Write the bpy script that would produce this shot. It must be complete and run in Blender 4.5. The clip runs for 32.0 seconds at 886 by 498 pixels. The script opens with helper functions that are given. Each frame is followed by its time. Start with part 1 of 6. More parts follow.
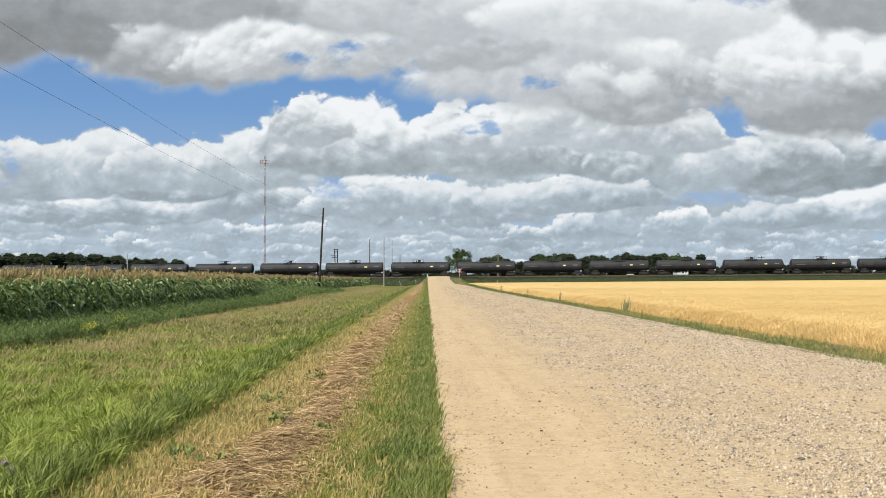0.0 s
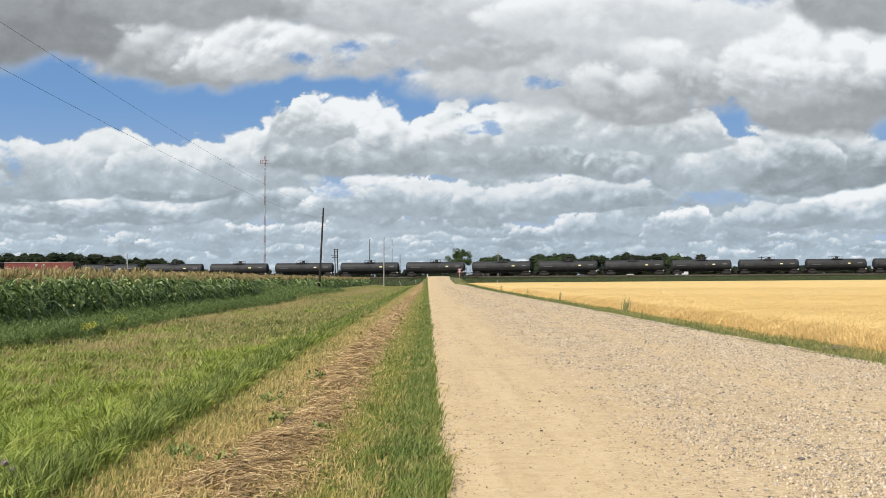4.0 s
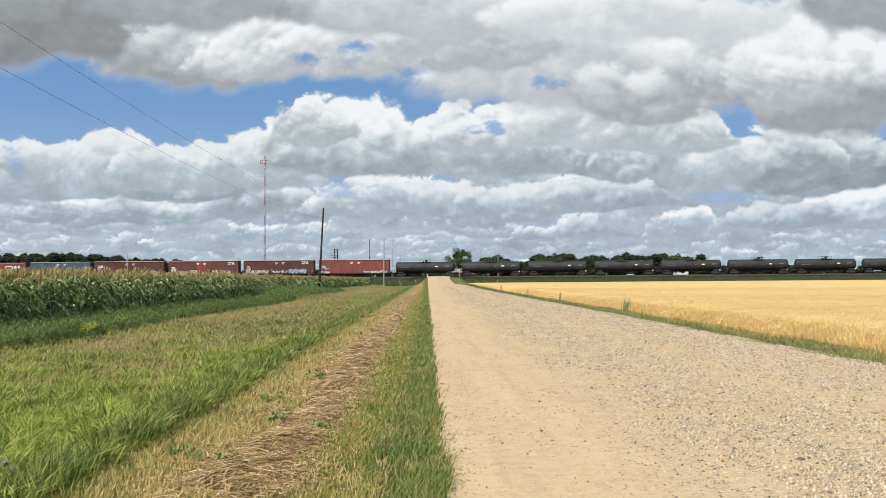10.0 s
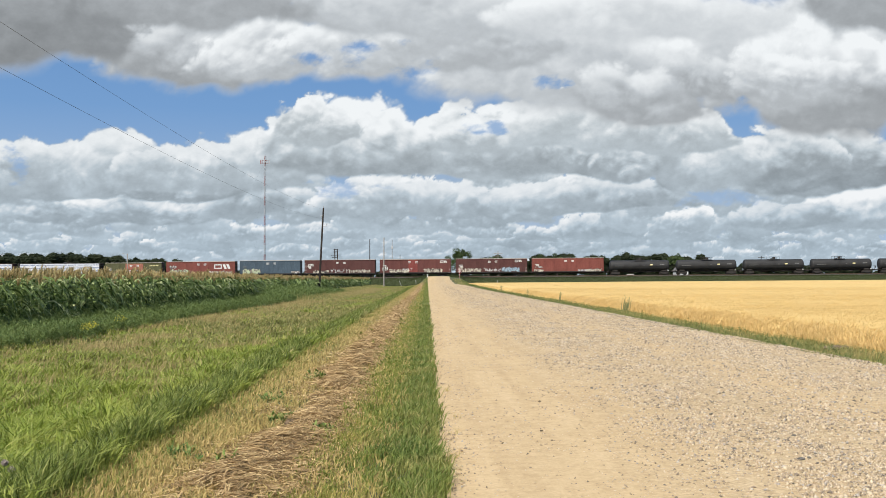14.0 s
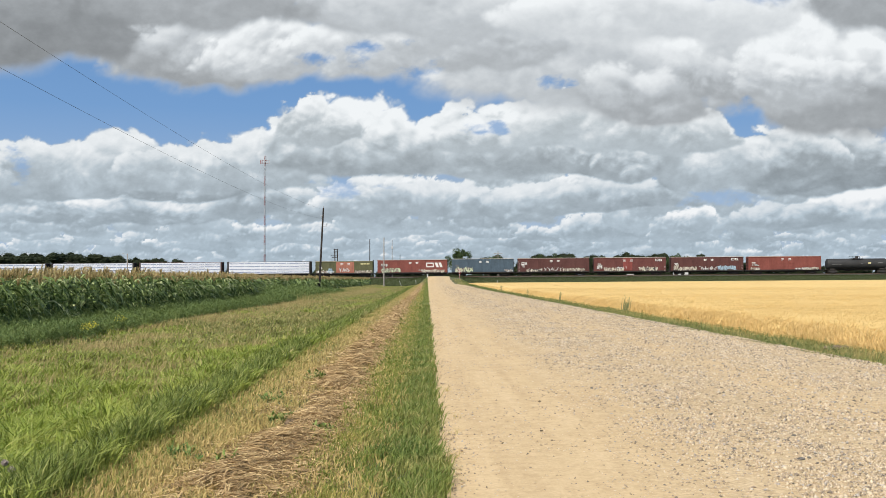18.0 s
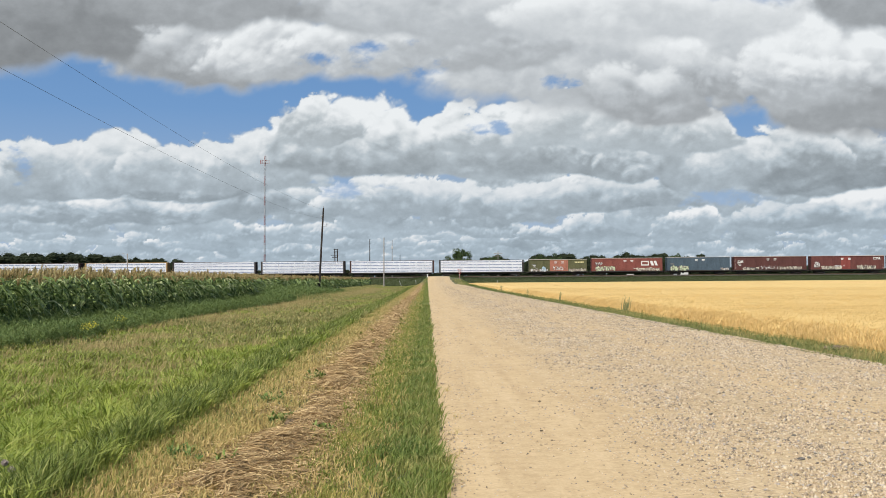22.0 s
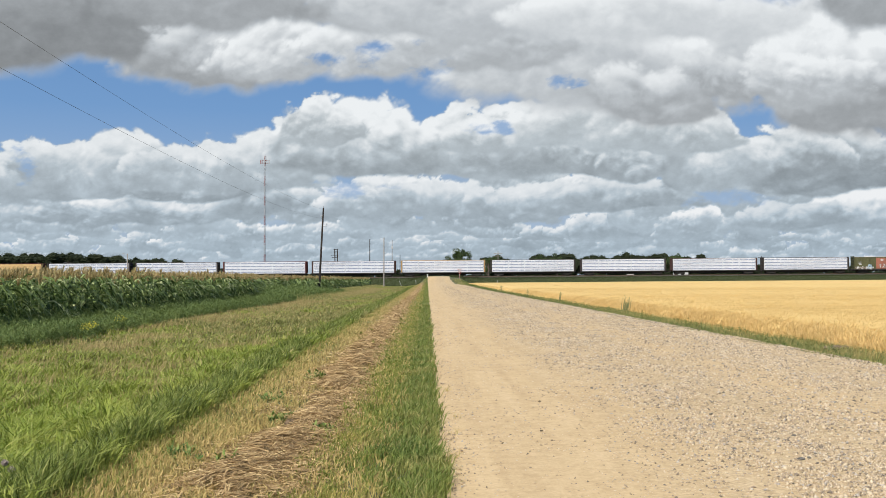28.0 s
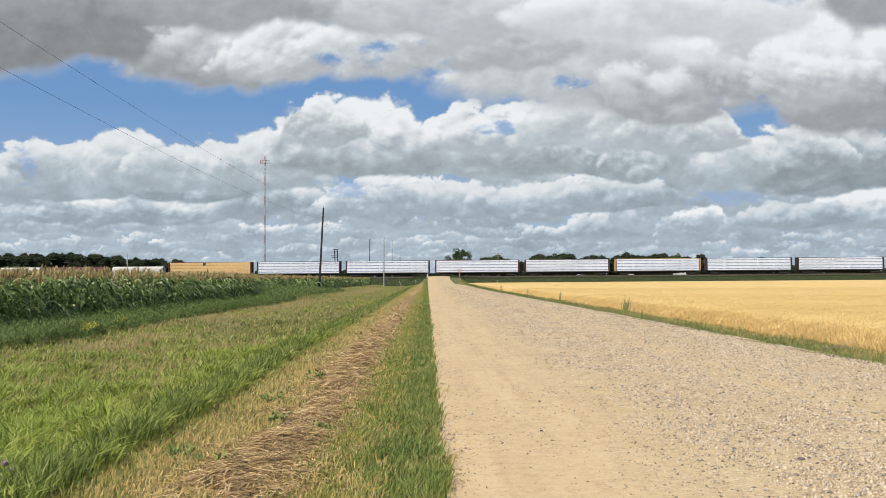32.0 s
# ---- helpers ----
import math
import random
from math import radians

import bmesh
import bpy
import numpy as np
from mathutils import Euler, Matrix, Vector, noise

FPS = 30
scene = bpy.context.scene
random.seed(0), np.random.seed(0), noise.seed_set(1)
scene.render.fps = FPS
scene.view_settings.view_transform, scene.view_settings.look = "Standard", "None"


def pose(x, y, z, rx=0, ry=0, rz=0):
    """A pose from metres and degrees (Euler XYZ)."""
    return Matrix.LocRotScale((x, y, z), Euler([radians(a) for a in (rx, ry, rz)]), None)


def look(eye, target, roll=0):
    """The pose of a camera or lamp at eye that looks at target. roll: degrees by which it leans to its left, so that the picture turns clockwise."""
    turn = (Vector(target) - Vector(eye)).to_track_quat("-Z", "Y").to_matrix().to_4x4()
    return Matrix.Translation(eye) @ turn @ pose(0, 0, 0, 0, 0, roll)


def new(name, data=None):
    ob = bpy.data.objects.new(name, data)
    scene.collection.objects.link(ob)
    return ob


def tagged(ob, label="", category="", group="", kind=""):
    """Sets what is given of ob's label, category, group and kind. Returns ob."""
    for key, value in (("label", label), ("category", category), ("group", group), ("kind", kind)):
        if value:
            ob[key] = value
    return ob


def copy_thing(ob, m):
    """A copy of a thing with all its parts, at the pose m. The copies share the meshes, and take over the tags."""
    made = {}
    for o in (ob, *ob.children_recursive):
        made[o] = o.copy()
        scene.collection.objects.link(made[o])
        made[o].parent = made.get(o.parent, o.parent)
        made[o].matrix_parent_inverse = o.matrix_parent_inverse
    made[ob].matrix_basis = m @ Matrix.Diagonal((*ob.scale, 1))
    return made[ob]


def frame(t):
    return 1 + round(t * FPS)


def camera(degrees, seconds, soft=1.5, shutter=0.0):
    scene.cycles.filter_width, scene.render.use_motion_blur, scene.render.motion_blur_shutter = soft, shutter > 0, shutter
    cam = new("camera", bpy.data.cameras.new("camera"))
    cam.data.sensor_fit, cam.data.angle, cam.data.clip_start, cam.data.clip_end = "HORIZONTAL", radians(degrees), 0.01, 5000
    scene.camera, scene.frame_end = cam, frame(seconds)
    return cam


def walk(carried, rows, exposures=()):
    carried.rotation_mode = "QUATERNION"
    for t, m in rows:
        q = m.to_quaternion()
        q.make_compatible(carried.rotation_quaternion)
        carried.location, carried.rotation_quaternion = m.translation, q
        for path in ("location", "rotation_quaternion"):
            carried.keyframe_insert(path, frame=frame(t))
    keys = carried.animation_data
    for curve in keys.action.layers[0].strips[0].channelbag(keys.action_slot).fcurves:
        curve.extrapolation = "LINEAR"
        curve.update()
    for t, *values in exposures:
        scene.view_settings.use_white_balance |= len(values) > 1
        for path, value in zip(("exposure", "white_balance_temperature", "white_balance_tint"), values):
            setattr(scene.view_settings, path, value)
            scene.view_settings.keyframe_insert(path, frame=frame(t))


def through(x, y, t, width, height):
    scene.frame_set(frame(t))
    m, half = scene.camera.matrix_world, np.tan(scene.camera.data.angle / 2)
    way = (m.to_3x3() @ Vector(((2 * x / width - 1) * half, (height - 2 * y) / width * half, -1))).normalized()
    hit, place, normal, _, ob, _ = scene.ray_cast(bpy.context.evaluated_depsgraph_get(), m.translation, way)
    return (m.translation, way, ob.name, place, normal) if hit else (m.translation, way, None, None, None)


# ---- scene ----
# ---- camera ----
EYE = Vector((0.0, 0.0, 1.6))
YAW, PITCH = 0.868, 1.644
cam = camera(46.0, 32.0, soft=0.75)
CAM = pose(EYE.x, EYE.y, EYE.z, 90 + PITCH, 0, -YAW)
walk(cam, [(0.0, CAM), (32.0, CAM)], [(0.0, 0.235), (19.1, 0.235), (20.0, 0.13), (21.0, 0.145), (23.0, 0.165), (25.0, 0.18), (32.0, 0.165)])

# ---- world, sun, exposure ----
SUN_TO = Vector((-0.36, -0.60, 0.74)).normalized()
world = bpy.data.worlds.new("sky_world")
scene.world = world
world.use_nodes = True
wn = world.node_tree
sky = wn.nodes.new("ShaderNodeTexSky")
sky.sky_type, sky.sun_disc = "NISHITA", False
sky.sun_elevation = math.asin(SUN_TO.z)
sky.sun_rotation = math.atan2(SUN_TO.x, SUN_TO.y)
wn.links.new(sky.outputs[0], wn.nodes["Background"].inputs[0])
wn.nodes["Background"].inputs[1].default_value = 0.10
sun = new("sun", bpy.data.lights.new("sun", "SUN"))
sun.data.energy, sun.data.angle, sun.data.color = 5.0, radians(0.55), (1.0, 0.95, 0.87)
sun.matrix_basis = look(SUN_TO * 100, (0, 0, 0))


# ---- materials ----
def nodes_of(name):
    m = bpy.data.materials.new(name)
    m.use_nodes = True
    return m, m.node_tree, m.node_tree.nodes["Principled BSDF"]


def node(nt, kind, **values):
    n = nt.nodes.new(kind)
    for k, v in values.items():
        n.inputs[k].default_value = v
    return n


def ramp(nt, source, stops):
    r = nt.nodes.new("ShaderNodeValToRGB")
    e = r.color_ramp.elements
    while len(e) < len(stops):
        e.new(0.5)
    for k, (p, c) in enumerate(stops):
        e[k].position, e[k].color = p, (*c, 1)
    nt.links.new(source, r.inputs[0])
    return r.outputs[0]


def mix(nt, fac, a, b, blend="MIX"):
    m = nt.nodes.new("ShaderNodeMix")
    m.data_type, m.blend_type = "RGBA", blend
    for k, v in ((0, fac), (6, a), (7, b)):
        if isinstance(v, (int, float)):
            m.inputs[k].default_value = v
        elif isinstance(v, tuple):
            m.inputs[k].default_value = (*v, 1)
        else:
            nt.links.new(v, m.inputs[k])
    return m.outputs[2]


def noise_of(nt, scale, detail=4.0, rough=0.55, stretch=None, where="Object"):
    tc = nt.nodes.new("ShaderNodeTexCoord")
    src = tc.outputs[where]
    if stretch:
        mp = nt.nodes.new("ShaderNodeMapping")
        mp.inputs["Scale"].default_value = stretch
        nt.links.new(src, mp.inputs[0])
        src = mp.outputs[0]
    n = node(nt, "ShaderNodeTexNoise", Scale=scale, Detail=detail, Roughness=rough)
    nt.links.new(src, n.inputs["Vector"])
    return n.outputs[0]


def bump_to(nt, bsdf, height, strength=0.3, distance=0.02):
    b = node(nt, "ShaderNodeBump", Strength=strength, Distance=distance)
    nt.links.new(height, b.inputs["Height"])
    nt.links.new(b.outputs[0], bsdf.inputs["Normal"])


def surface(name, dark, light, scale=3.0, rough=0.7, metal=0.0, fine=40.0, bump=0.15, stretch=None, spec=0.3):
    """A worn surface: two tones in large patches, broken up by a fine grain."""
    m, nt, b = nodes_of(name)
    big = noise_of(nt, scale, 5, 0.6, stretch)
    small = noise_of(nt, fine, 3, 0.6, stretch)
    tone = ramp(nt, big, [(0.32, dark), (0.68, light)])
    tone = mix(nt, 0.35, tone, ramp(nt, small, [(0.35, tuple(0.6 * c for c in dark)), (0.65, tuple(min(1, 1.15 * c) for c in light))]))
    nt.links.new(tone, b.inputs["Base Color"])
    b.inputs["Roughness"].default_value, b.inputs["Metallic"].default_value = rough, metal
    b.inputs["Specular IOR Level"].default_value = spec
    if bump:
        bump_to(nt, b, small, bump, 0.01)
    return m


def foliage(name, stops, patch=0.25, patch_stops=None, through=0.3, rough=0.6, patch_mix=0.5, stretch=None, mottle=0.0):
    """Leaves and blades: a tone for each one, drifting in patches over the ground."""
    m, nt, b = nodes_of(name)
    geo = nt.nodes.new("ShaderNodeNewGeometry")
    tone = ramp(nt, geo.outputs["Random Per Island"], stops)
    if patch_stops:
        tone = mix(nt, patch_mix, tone, ramp(nt, noise_of(nt, patch, 4, 0.65, stretch), patch_stops))
        if mottle:
            tone = mix(nt, mottle, tone, ramp(nt, noise_of(nt, patch * 12, 5, 0.7, stretch), patch_stops))
    nt.links.new(tone, b.inputs["Base Color"])
    b.inputs["Roughness"].default_value = rough
    b.inputs["Specular IOR Level"].default_value = 0.25
    t = nt.nodes.new("ShaderNodeBsdfTranslucent")
    nt.links.new(tone, t.inputs[0])
    s = nt.nodes.new("ShaderNodeMixShader")
    s.inputs[0].default_value = through
    nt.links.new(b.outputs[0], s.inputs[1])
    nt.links.new(t.outputs[0], s.inputs[2])
    nt.links.new(s.outputs[0], nt.nodes["Material Output"].inputs[0])
    return m


# ---- mesh helpers ----
def mesh_np(name, verts, faces, mats, smooth=False):
    """A mesh from arrays: verts (n, 3), faces (m, k) with one k."""
    verts, faces = np.asarray(verts, np.float32), np.asarray(faces, np.int32)
    me = bpy.data.meshes.new(name)
    me.vertices.add(len(verts))
    me.vertices.foreach_set("co", verts.ravel())
    me.loops.add(faces.size)
    me.loops.foreach_set("vertex_index", faces.ravel())
    me.polygons.add(len(faces))
    me.polygons.foreach_set("loop_start", np.arange(0, faces.size, faces.shape[1], dtype=np.int32))
    me.polygons.foreach_set("use_smooth", np.full(len(faces), smooth))
    me.update(calc_edges=True)
    me.materials.append(mats)
    return me


def grid_faces(nu, nv):
    k = np.arange(nu * nv).reshape(nv, nu)
    return np.stack([k[:-1, :-1], k[:-1, 1:], k[1:, 1:], k[1:, :-1]], -1).reshape(-1, 4)


def smooth01(x):
    x = np.clip(x, 0, 1)
    return x * x * (3 - 2 * x)


def lattice(x, y, seed):
    """Smooth value noise in 0..1 on arrays."""
    xi, yi = np.floor(x).astype(np.int64), np.floor(y).astype(np.int64)
    fx, fy = smooth01(x - xi), smooth01(y - yi)

    def h(a, b):
        v = (a * 374761393 + b * 668265263 + seed * 1442695041) & 0xFFFFFFFF
        v = ((v ^ (v >> 13)) * 1274126177) & 0xFFFFFFFF
        return ((v ^ (v >> 16)) & 0xFFFF) / 65535.0
    a = h(xi, yi) * (1 - fx) + h(xi + 1, yi) * fx
    b = h(xi, yi + 1) * (1 - fx) + h(xi + 1, yi + 1) * fx
    return a * (1 - fy) + b * fy


def fbm(x, y, seed, octaves=5, gain=0.5):
    out, amp, total = 0.0, 1.0, 0.0
    for k in range(octaves):
        c, s = math.cos(0.6 * k), math.sin(0.6 * k)
        out = out + amp * lattice((c * x - s * y) * 2 ** k + 17.3 * k, (s * x + c * y) * 2 ** k, seed + k)
        total += amp
        amp *= gain
    return out / total


def box(bm, c, s, bevel=0.0):
    m = Matrix.Translation(c) @ Matrix.Diagonal((*s, 1))
    r = bmesh.ops.create_cube(bm, size=1, matrix=m)
    if bevel:
        edges = list({e for v in r["verts"] for e in v.link_edges})
        bmesh.ops.bevel(bm, geom=edges, offset=bevel, segments=1, affect="EDGES")
    return bm


def rod(bm, a, b, r, seg=8, r2=None):
    a, b = Vector(a), Vector(b)
    d = b - a
    m = Matrix.Translation((a + b) / 2) @ d.to_track_quat("Z", "Y").to_matrix().to_4x4()
    bmesh.ops.create_cone(bm, cap_ends=True, segments=seg, radius1=r, radius2=r if r2 is None else r2, depth=d.length, matrix=m)
    return bm


def part(name, bm, mat, parent, label="", smooth=False):
    me = bpy.data.meshes.new(name)
    if smooth:
        for f in bm.faces:
            f.smooth = True
    bm.to_mesh(me)
    bm.free()
    me.materials.append(mat)
    ob = new(name, me)
    ob.parent = parent
    if label:
        tagged(ob, label)
    return ob


def boxes(*items, bevel=0.0):
    bm = bmesh.new()
    for c, s in items:
        box(bm, c, s, bevel)
    return bm


def rods(*items, seg=8):
    bm = bmesh.new()
    for a, b, r in items:
        rod(bm, a, b, r, seg)
    return bm


# ---- the plan ----
ROAD_L, ROAD_R = 0.12, 8.35
TRACK_TURN, GRADE = -2.85, 0.0075


def road_right(y):
    """The road's field-side edge: it draws in towards the crossing."""
    return ROAD_R - 2.5 * smooth01((np.asarray(y, float) - 195) / 75)


TRACK_0 = Vector((2.16, 285.6, 2.28))


def ground_z(x, y):
    """Height of the ground: crowned road, shallow ditch, fields that rise to the railway bank."""
    x, y = np.asarray(x, float), np.asarray(y, float)
    rise = smooth01((y - 90) / 170)
    z = 0.05 * rise + GRADE * np.clip(x, -140, 140) * rise
    mid = 0.5 * (ROAD_L + ROAD_R)
    half = 0.5 * (ROAD_R - ROAD_L)
    off = np.abs(x - mid)
    z = z + 0.07 * np.clip(1 - (off / half) ** 2, 0, 1)
    z = z - 0.28 * smooth01((-2.2 - x) / 3.0) * smooth01((x + 13.0) / 4.0)
    z = z - 0.16 * smooth01((x - ROAD_R) / 0.9) * (1 - 0.6 * smooth01((x - 10) / 3))
    t = radians(TRACK_TURN)
    s = (x - TRACK_0.x) * math.cos(t) + (y - TRACK_0.y) * math.sin(t)
    d = -(x - TRACK_0.x) * math.sin(t) + (y - TRACK_0.y) * math.cos(t)
    bed = TRACK_0.z - 0.62 + GRADE * np.clip(s, -200, 200)
    bank = smooth01((15.0 - np.abs(d)) / 11.0)
    z = z * (1 - bank) + bed * bank
    near_road = smooth01((7.2 - off) / 3.2)
    ramp_up = np.maximum(0.38 * smooth01((d + 130) / 90), 0)
    ramp_up = ramp_up + (TRACK_0.z - 0.03 - 0.38) * smooth01((d + 46) / 42) * (1 - smooth01((d - 4) / 60))
    z = z * (1 - near_road) + np.maximum(z * 0.3 + ramp_up * 0.7 + 0.0, ramp_up + 0.07 * np.clip(1 - (off / half) ** 2, 0, 1)) * near_road * (d > -135) + z * near_road * (d <= -135)
    return z


def gz(x, y):
    return float(ground_z(x, y))


# ---- sky: two turning shells of cloud, far behind everything ----
SKY = 1847.0    # sky units in one unit of tangent; x from the road's far end, h above the horizon


def billow(x, y, seed, octaves=5, gain=0.5):
    """Rounded lobes parted by creases, in 0..1."""
    out, amp, total = 0.0, 1.0, 0.0
    for k in range(octaves):
        c, s = math.cos(0.9 * k), math.sin(0.9 * k)
        n = np.abs(2 * lattice((c * x - s * y) * 1.95 ** k + 9.1 * k, (s * x + c * y) * 1.95 ** k + 3.7 * k, seed + k) - 1)
        out = out + amp * n
        total += amp
        amp *= gain
    return out / total


def heap_at(u, v, val, cov, x, base, hw, h, white=0.80, grey=0.36, edge=0.30, ragged=0.5, seed=0, flat=0.25, grain=1.0):
    """One cumulus: a billowed top that takes the sun over a flat grey base, laid over what is behind it."""
    size = max(14.0, min(0.8 * hw, 1.7 * h))
    p, q = u / size + 5.3 * seed, v / size * min(1.9, max(1.2, 0.5 * hw / h)) + 2.9 * seed
    # a slow swirl breaks the outline before the lobes do
    n1 = fbm(p * 0.9, q * 0.9, 11 + seed, 4, 0.5) - 0.5
    n3 = fbm(p * 0.9 + 31.7, q * 0.9 + 7.9, 51 + seed, 4, 0.5) - 0.5
    wx, wy = p + 0.45 * n1, q + 0.45 * n3
    lobe = billow(wx * 1.25, wy * 1.25, 23 + seed, 6, 0.56)
    sunward = billow(wx * 1.25 - 0.07, wy * 1.25 + 0.17, 23 + seed, 5, 0.52)
    fine = fbm(wx * 5.0, wy * 5.0, 67 + seed, 4, 0.6) - 0.5
    de = (v - base) + (n1 * 0.8 + n3 * 0.4) * h * 0.8
    da = (u - x) / hw + n3 * 0.7
    up = np.where(de > 0, de / h, -de / (flat * h))
    d = np.sqrt(np.abs(da) ** 2.6 + up * up) - (lobe - 0.36) * 1.15 * ragged - n1 * 0.5 * ragged - fine * 0.45 * ragged
    # crisp above, trailing off below
    soft = edge * (0.40 + 1.1 * smooth01(0.45 - de / (0.6 * h)))
    a = smooth01((1.0 - d) / soft + 0.1)
    tall = np.clip(de / h, -0.4, 1.3)
    rim = smooth01((d - 0.45) / 0.5) * smooth01(tall * 1.8)
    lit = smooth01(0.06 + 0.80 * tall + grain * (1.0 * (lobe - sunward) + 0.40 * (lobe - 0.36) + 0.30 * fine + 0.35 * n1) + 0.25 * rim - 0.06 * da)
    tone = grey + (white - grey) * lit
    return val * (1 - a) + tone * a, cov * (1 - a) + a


def heap(u, v, val, cov, x, base, hw, h, *rest, **more):
    """Lay one cumulus over the stretch of sky that it can reach."""
    rows = np.searchsorted(v[:, 0], (base - 1.6 * h, base + 2.8 * h))
    cols = np.searchsorted(u[0], (x - 2.2 * hw, x + 2.2 * hw))
    g = (slice(*rows), slice(*cols))
    if val[g].size:
        val[g], cov[g] = heap_at(u[g], v[g], val[g], cov[g], x, base, hw, h, *rest, **more)
    return val, cov


def shell(a_axis, e_axis, clouds, radius, seed, turn):
    """A curved sheet of sky over one quarter of the round; returns vertices, faces, cover and light."""
    A, E = np.meshgrid(a_axis, e_axis)
    d = np.stack([A, np.ones_like(A), E], -1)
    d /= np.linalg.norm(d, axis=-1, keepdims=True)
    d = d.reshape(-1, 3) * radius
    c, s = math.cos(turn), math.sin(turn)
    d = np.stack([d[:, 0] * c - d[:, 1] * s, d[:, 0] * s + d[:, 1] * c, d[:, 2]], -1)
    val, cov = clouds(A * SKY, E * SKY, seed)
    return d, grid_faces(len(a_axis), len(e_axis)), cov.ravel(), val.ravel()


def low_rows(u, v, val, cov, seed, reach):
    """Rank on rank of cumulus towards the horizon, smaller and paler with distance."""
    rng = random.Random(91 + seed)
    h = 10.0
    while h < 175:
        x = -reach
        far = 1 - h / 175
        while x < reach:
            hw = rng.uniform(0.28, 0.66) * h + 12
            tall = (0.21 * h + 8) * rng.uniform(0.7, 1.7)
            x += hw * rng.uniform(0.85, 2.0)
            base = h + rng.uniform(-0.13, 0.13) * h
            val, cov = heap(u, v, val, cov, x, base, hw, tall, rng.uniform(0.68, 0.88), rng.uniform(0.40, 0.48) + 0.04 * far, 0.30, 0.90, rng.randrange(60), 0.35, 0.9)
        h *= 1.23
    return val, cov


def far_clouds(u, v, seed):
    val, cov = np.full(u.shape, 0.47), np.zeros(u.shape)
    thin = smooth01((fbm(u / 260, v / 45, 5 + seed, 5) - 0.30) / 0.3) * smooth01((270 - v) / 150)
    cov += 0.50 * thin
    val, cov = low_rows(u, v, val, cov, seed, 900 if seed == 0 else 1900)
    if seed:
        rng = random.Random(seed)
        for k in range(26):
            h = rng.uniform(150, 900)
            val, cov = heap(u, v, val, cov, rng.uniform(-1900, 1900), h, rng.uniform(120, 420), rng.uniform(50, 130), 0.8, 0.35, seed=k)
        return val, cov
    # the ranks of larger heaps, farthest first: direction, base, half width, height, sunlit and shaded tone
    for k in (
        (455, 92, 58, 34, 0.88, 0.46), (-560, 112, 190, 56, 0.88, 0.40), (-300, 118, 120, 54, 0.84, 0.40), (-150, 112, 90, 56, 0.82, 0.42), (770, 104, 150, 66, 0.86, 0.44), (640, 100, 110, 40, 0.70, 0.40),
        (-20, 124, 120, 52, 0.76, 0.42), (160, 122, 140, 50, 0.76, 0.42), (340, 130, 130, 50, 0.74, 0.40), (-440, 150, 150, 52, 0.84, 0.38), (-680, 146, 130, 50, 0.84, 0.40),
        (-720, 168, 120, 90, 0.78, 0.44), (-620, 172, 160, 86, 0.78, 0.44), (-480, 170, 130, 66, 0.77, 0.46), (-345, 178, 125, 92, 0.78, 0.45), (-250, 200, 90, 84, 0.79, 0.48),
        (560, 166, 220, 66, 0.68, 0.38), (740, 172, 170, 108, 0.84, 0.33), (610, 186, 130, 96, 0.82, 0.35), (420, 186, 190, 104, 0.90, 0.44), (60, 190, 130, 70, 0.80, 0.46),
        (180, 206, 160, 116, 0.90, 0.40), (300, 196, 110, 84, 0.84, 0.39), (60, 236, 120, 78, 0.84, 0.48), (250, 250, 140, 84, 0.86, 0.52), (430, 240, 120, 66, 0.82, 0.48), (-130, 212, 178, 116, 0.86, 0.38, 0.28, 0.42), (-196, 250, 86, 78, 0.86, 0.48, 0.28, 0.5),
    ):
        val, cov = heap(u, v, val, cov, *k, seed=int(k[0]) % 57)
    for x, h, w, t in ((75, 266, 30, 14), (110, 268, 22, 13), (-170, 162, 60, 16), (500, 145, 70, 14), (-740, 222, 26, 40)):
        n = fbm(u / 60 + x, v / 26, 62, 6, 0.62) - 0.5
        d = ((u - x) / w) ** 2 + ((v - h) / t) ** 2 + n * 7.0
        cov = cov * (1 - 0.8 * smooth01((1.2 - d) / 1.8) * smooth01(2.2 - 0.5 * (((u - x) / w) ** 2 + ((v - h) / t) ** 2)))
    return val, cov


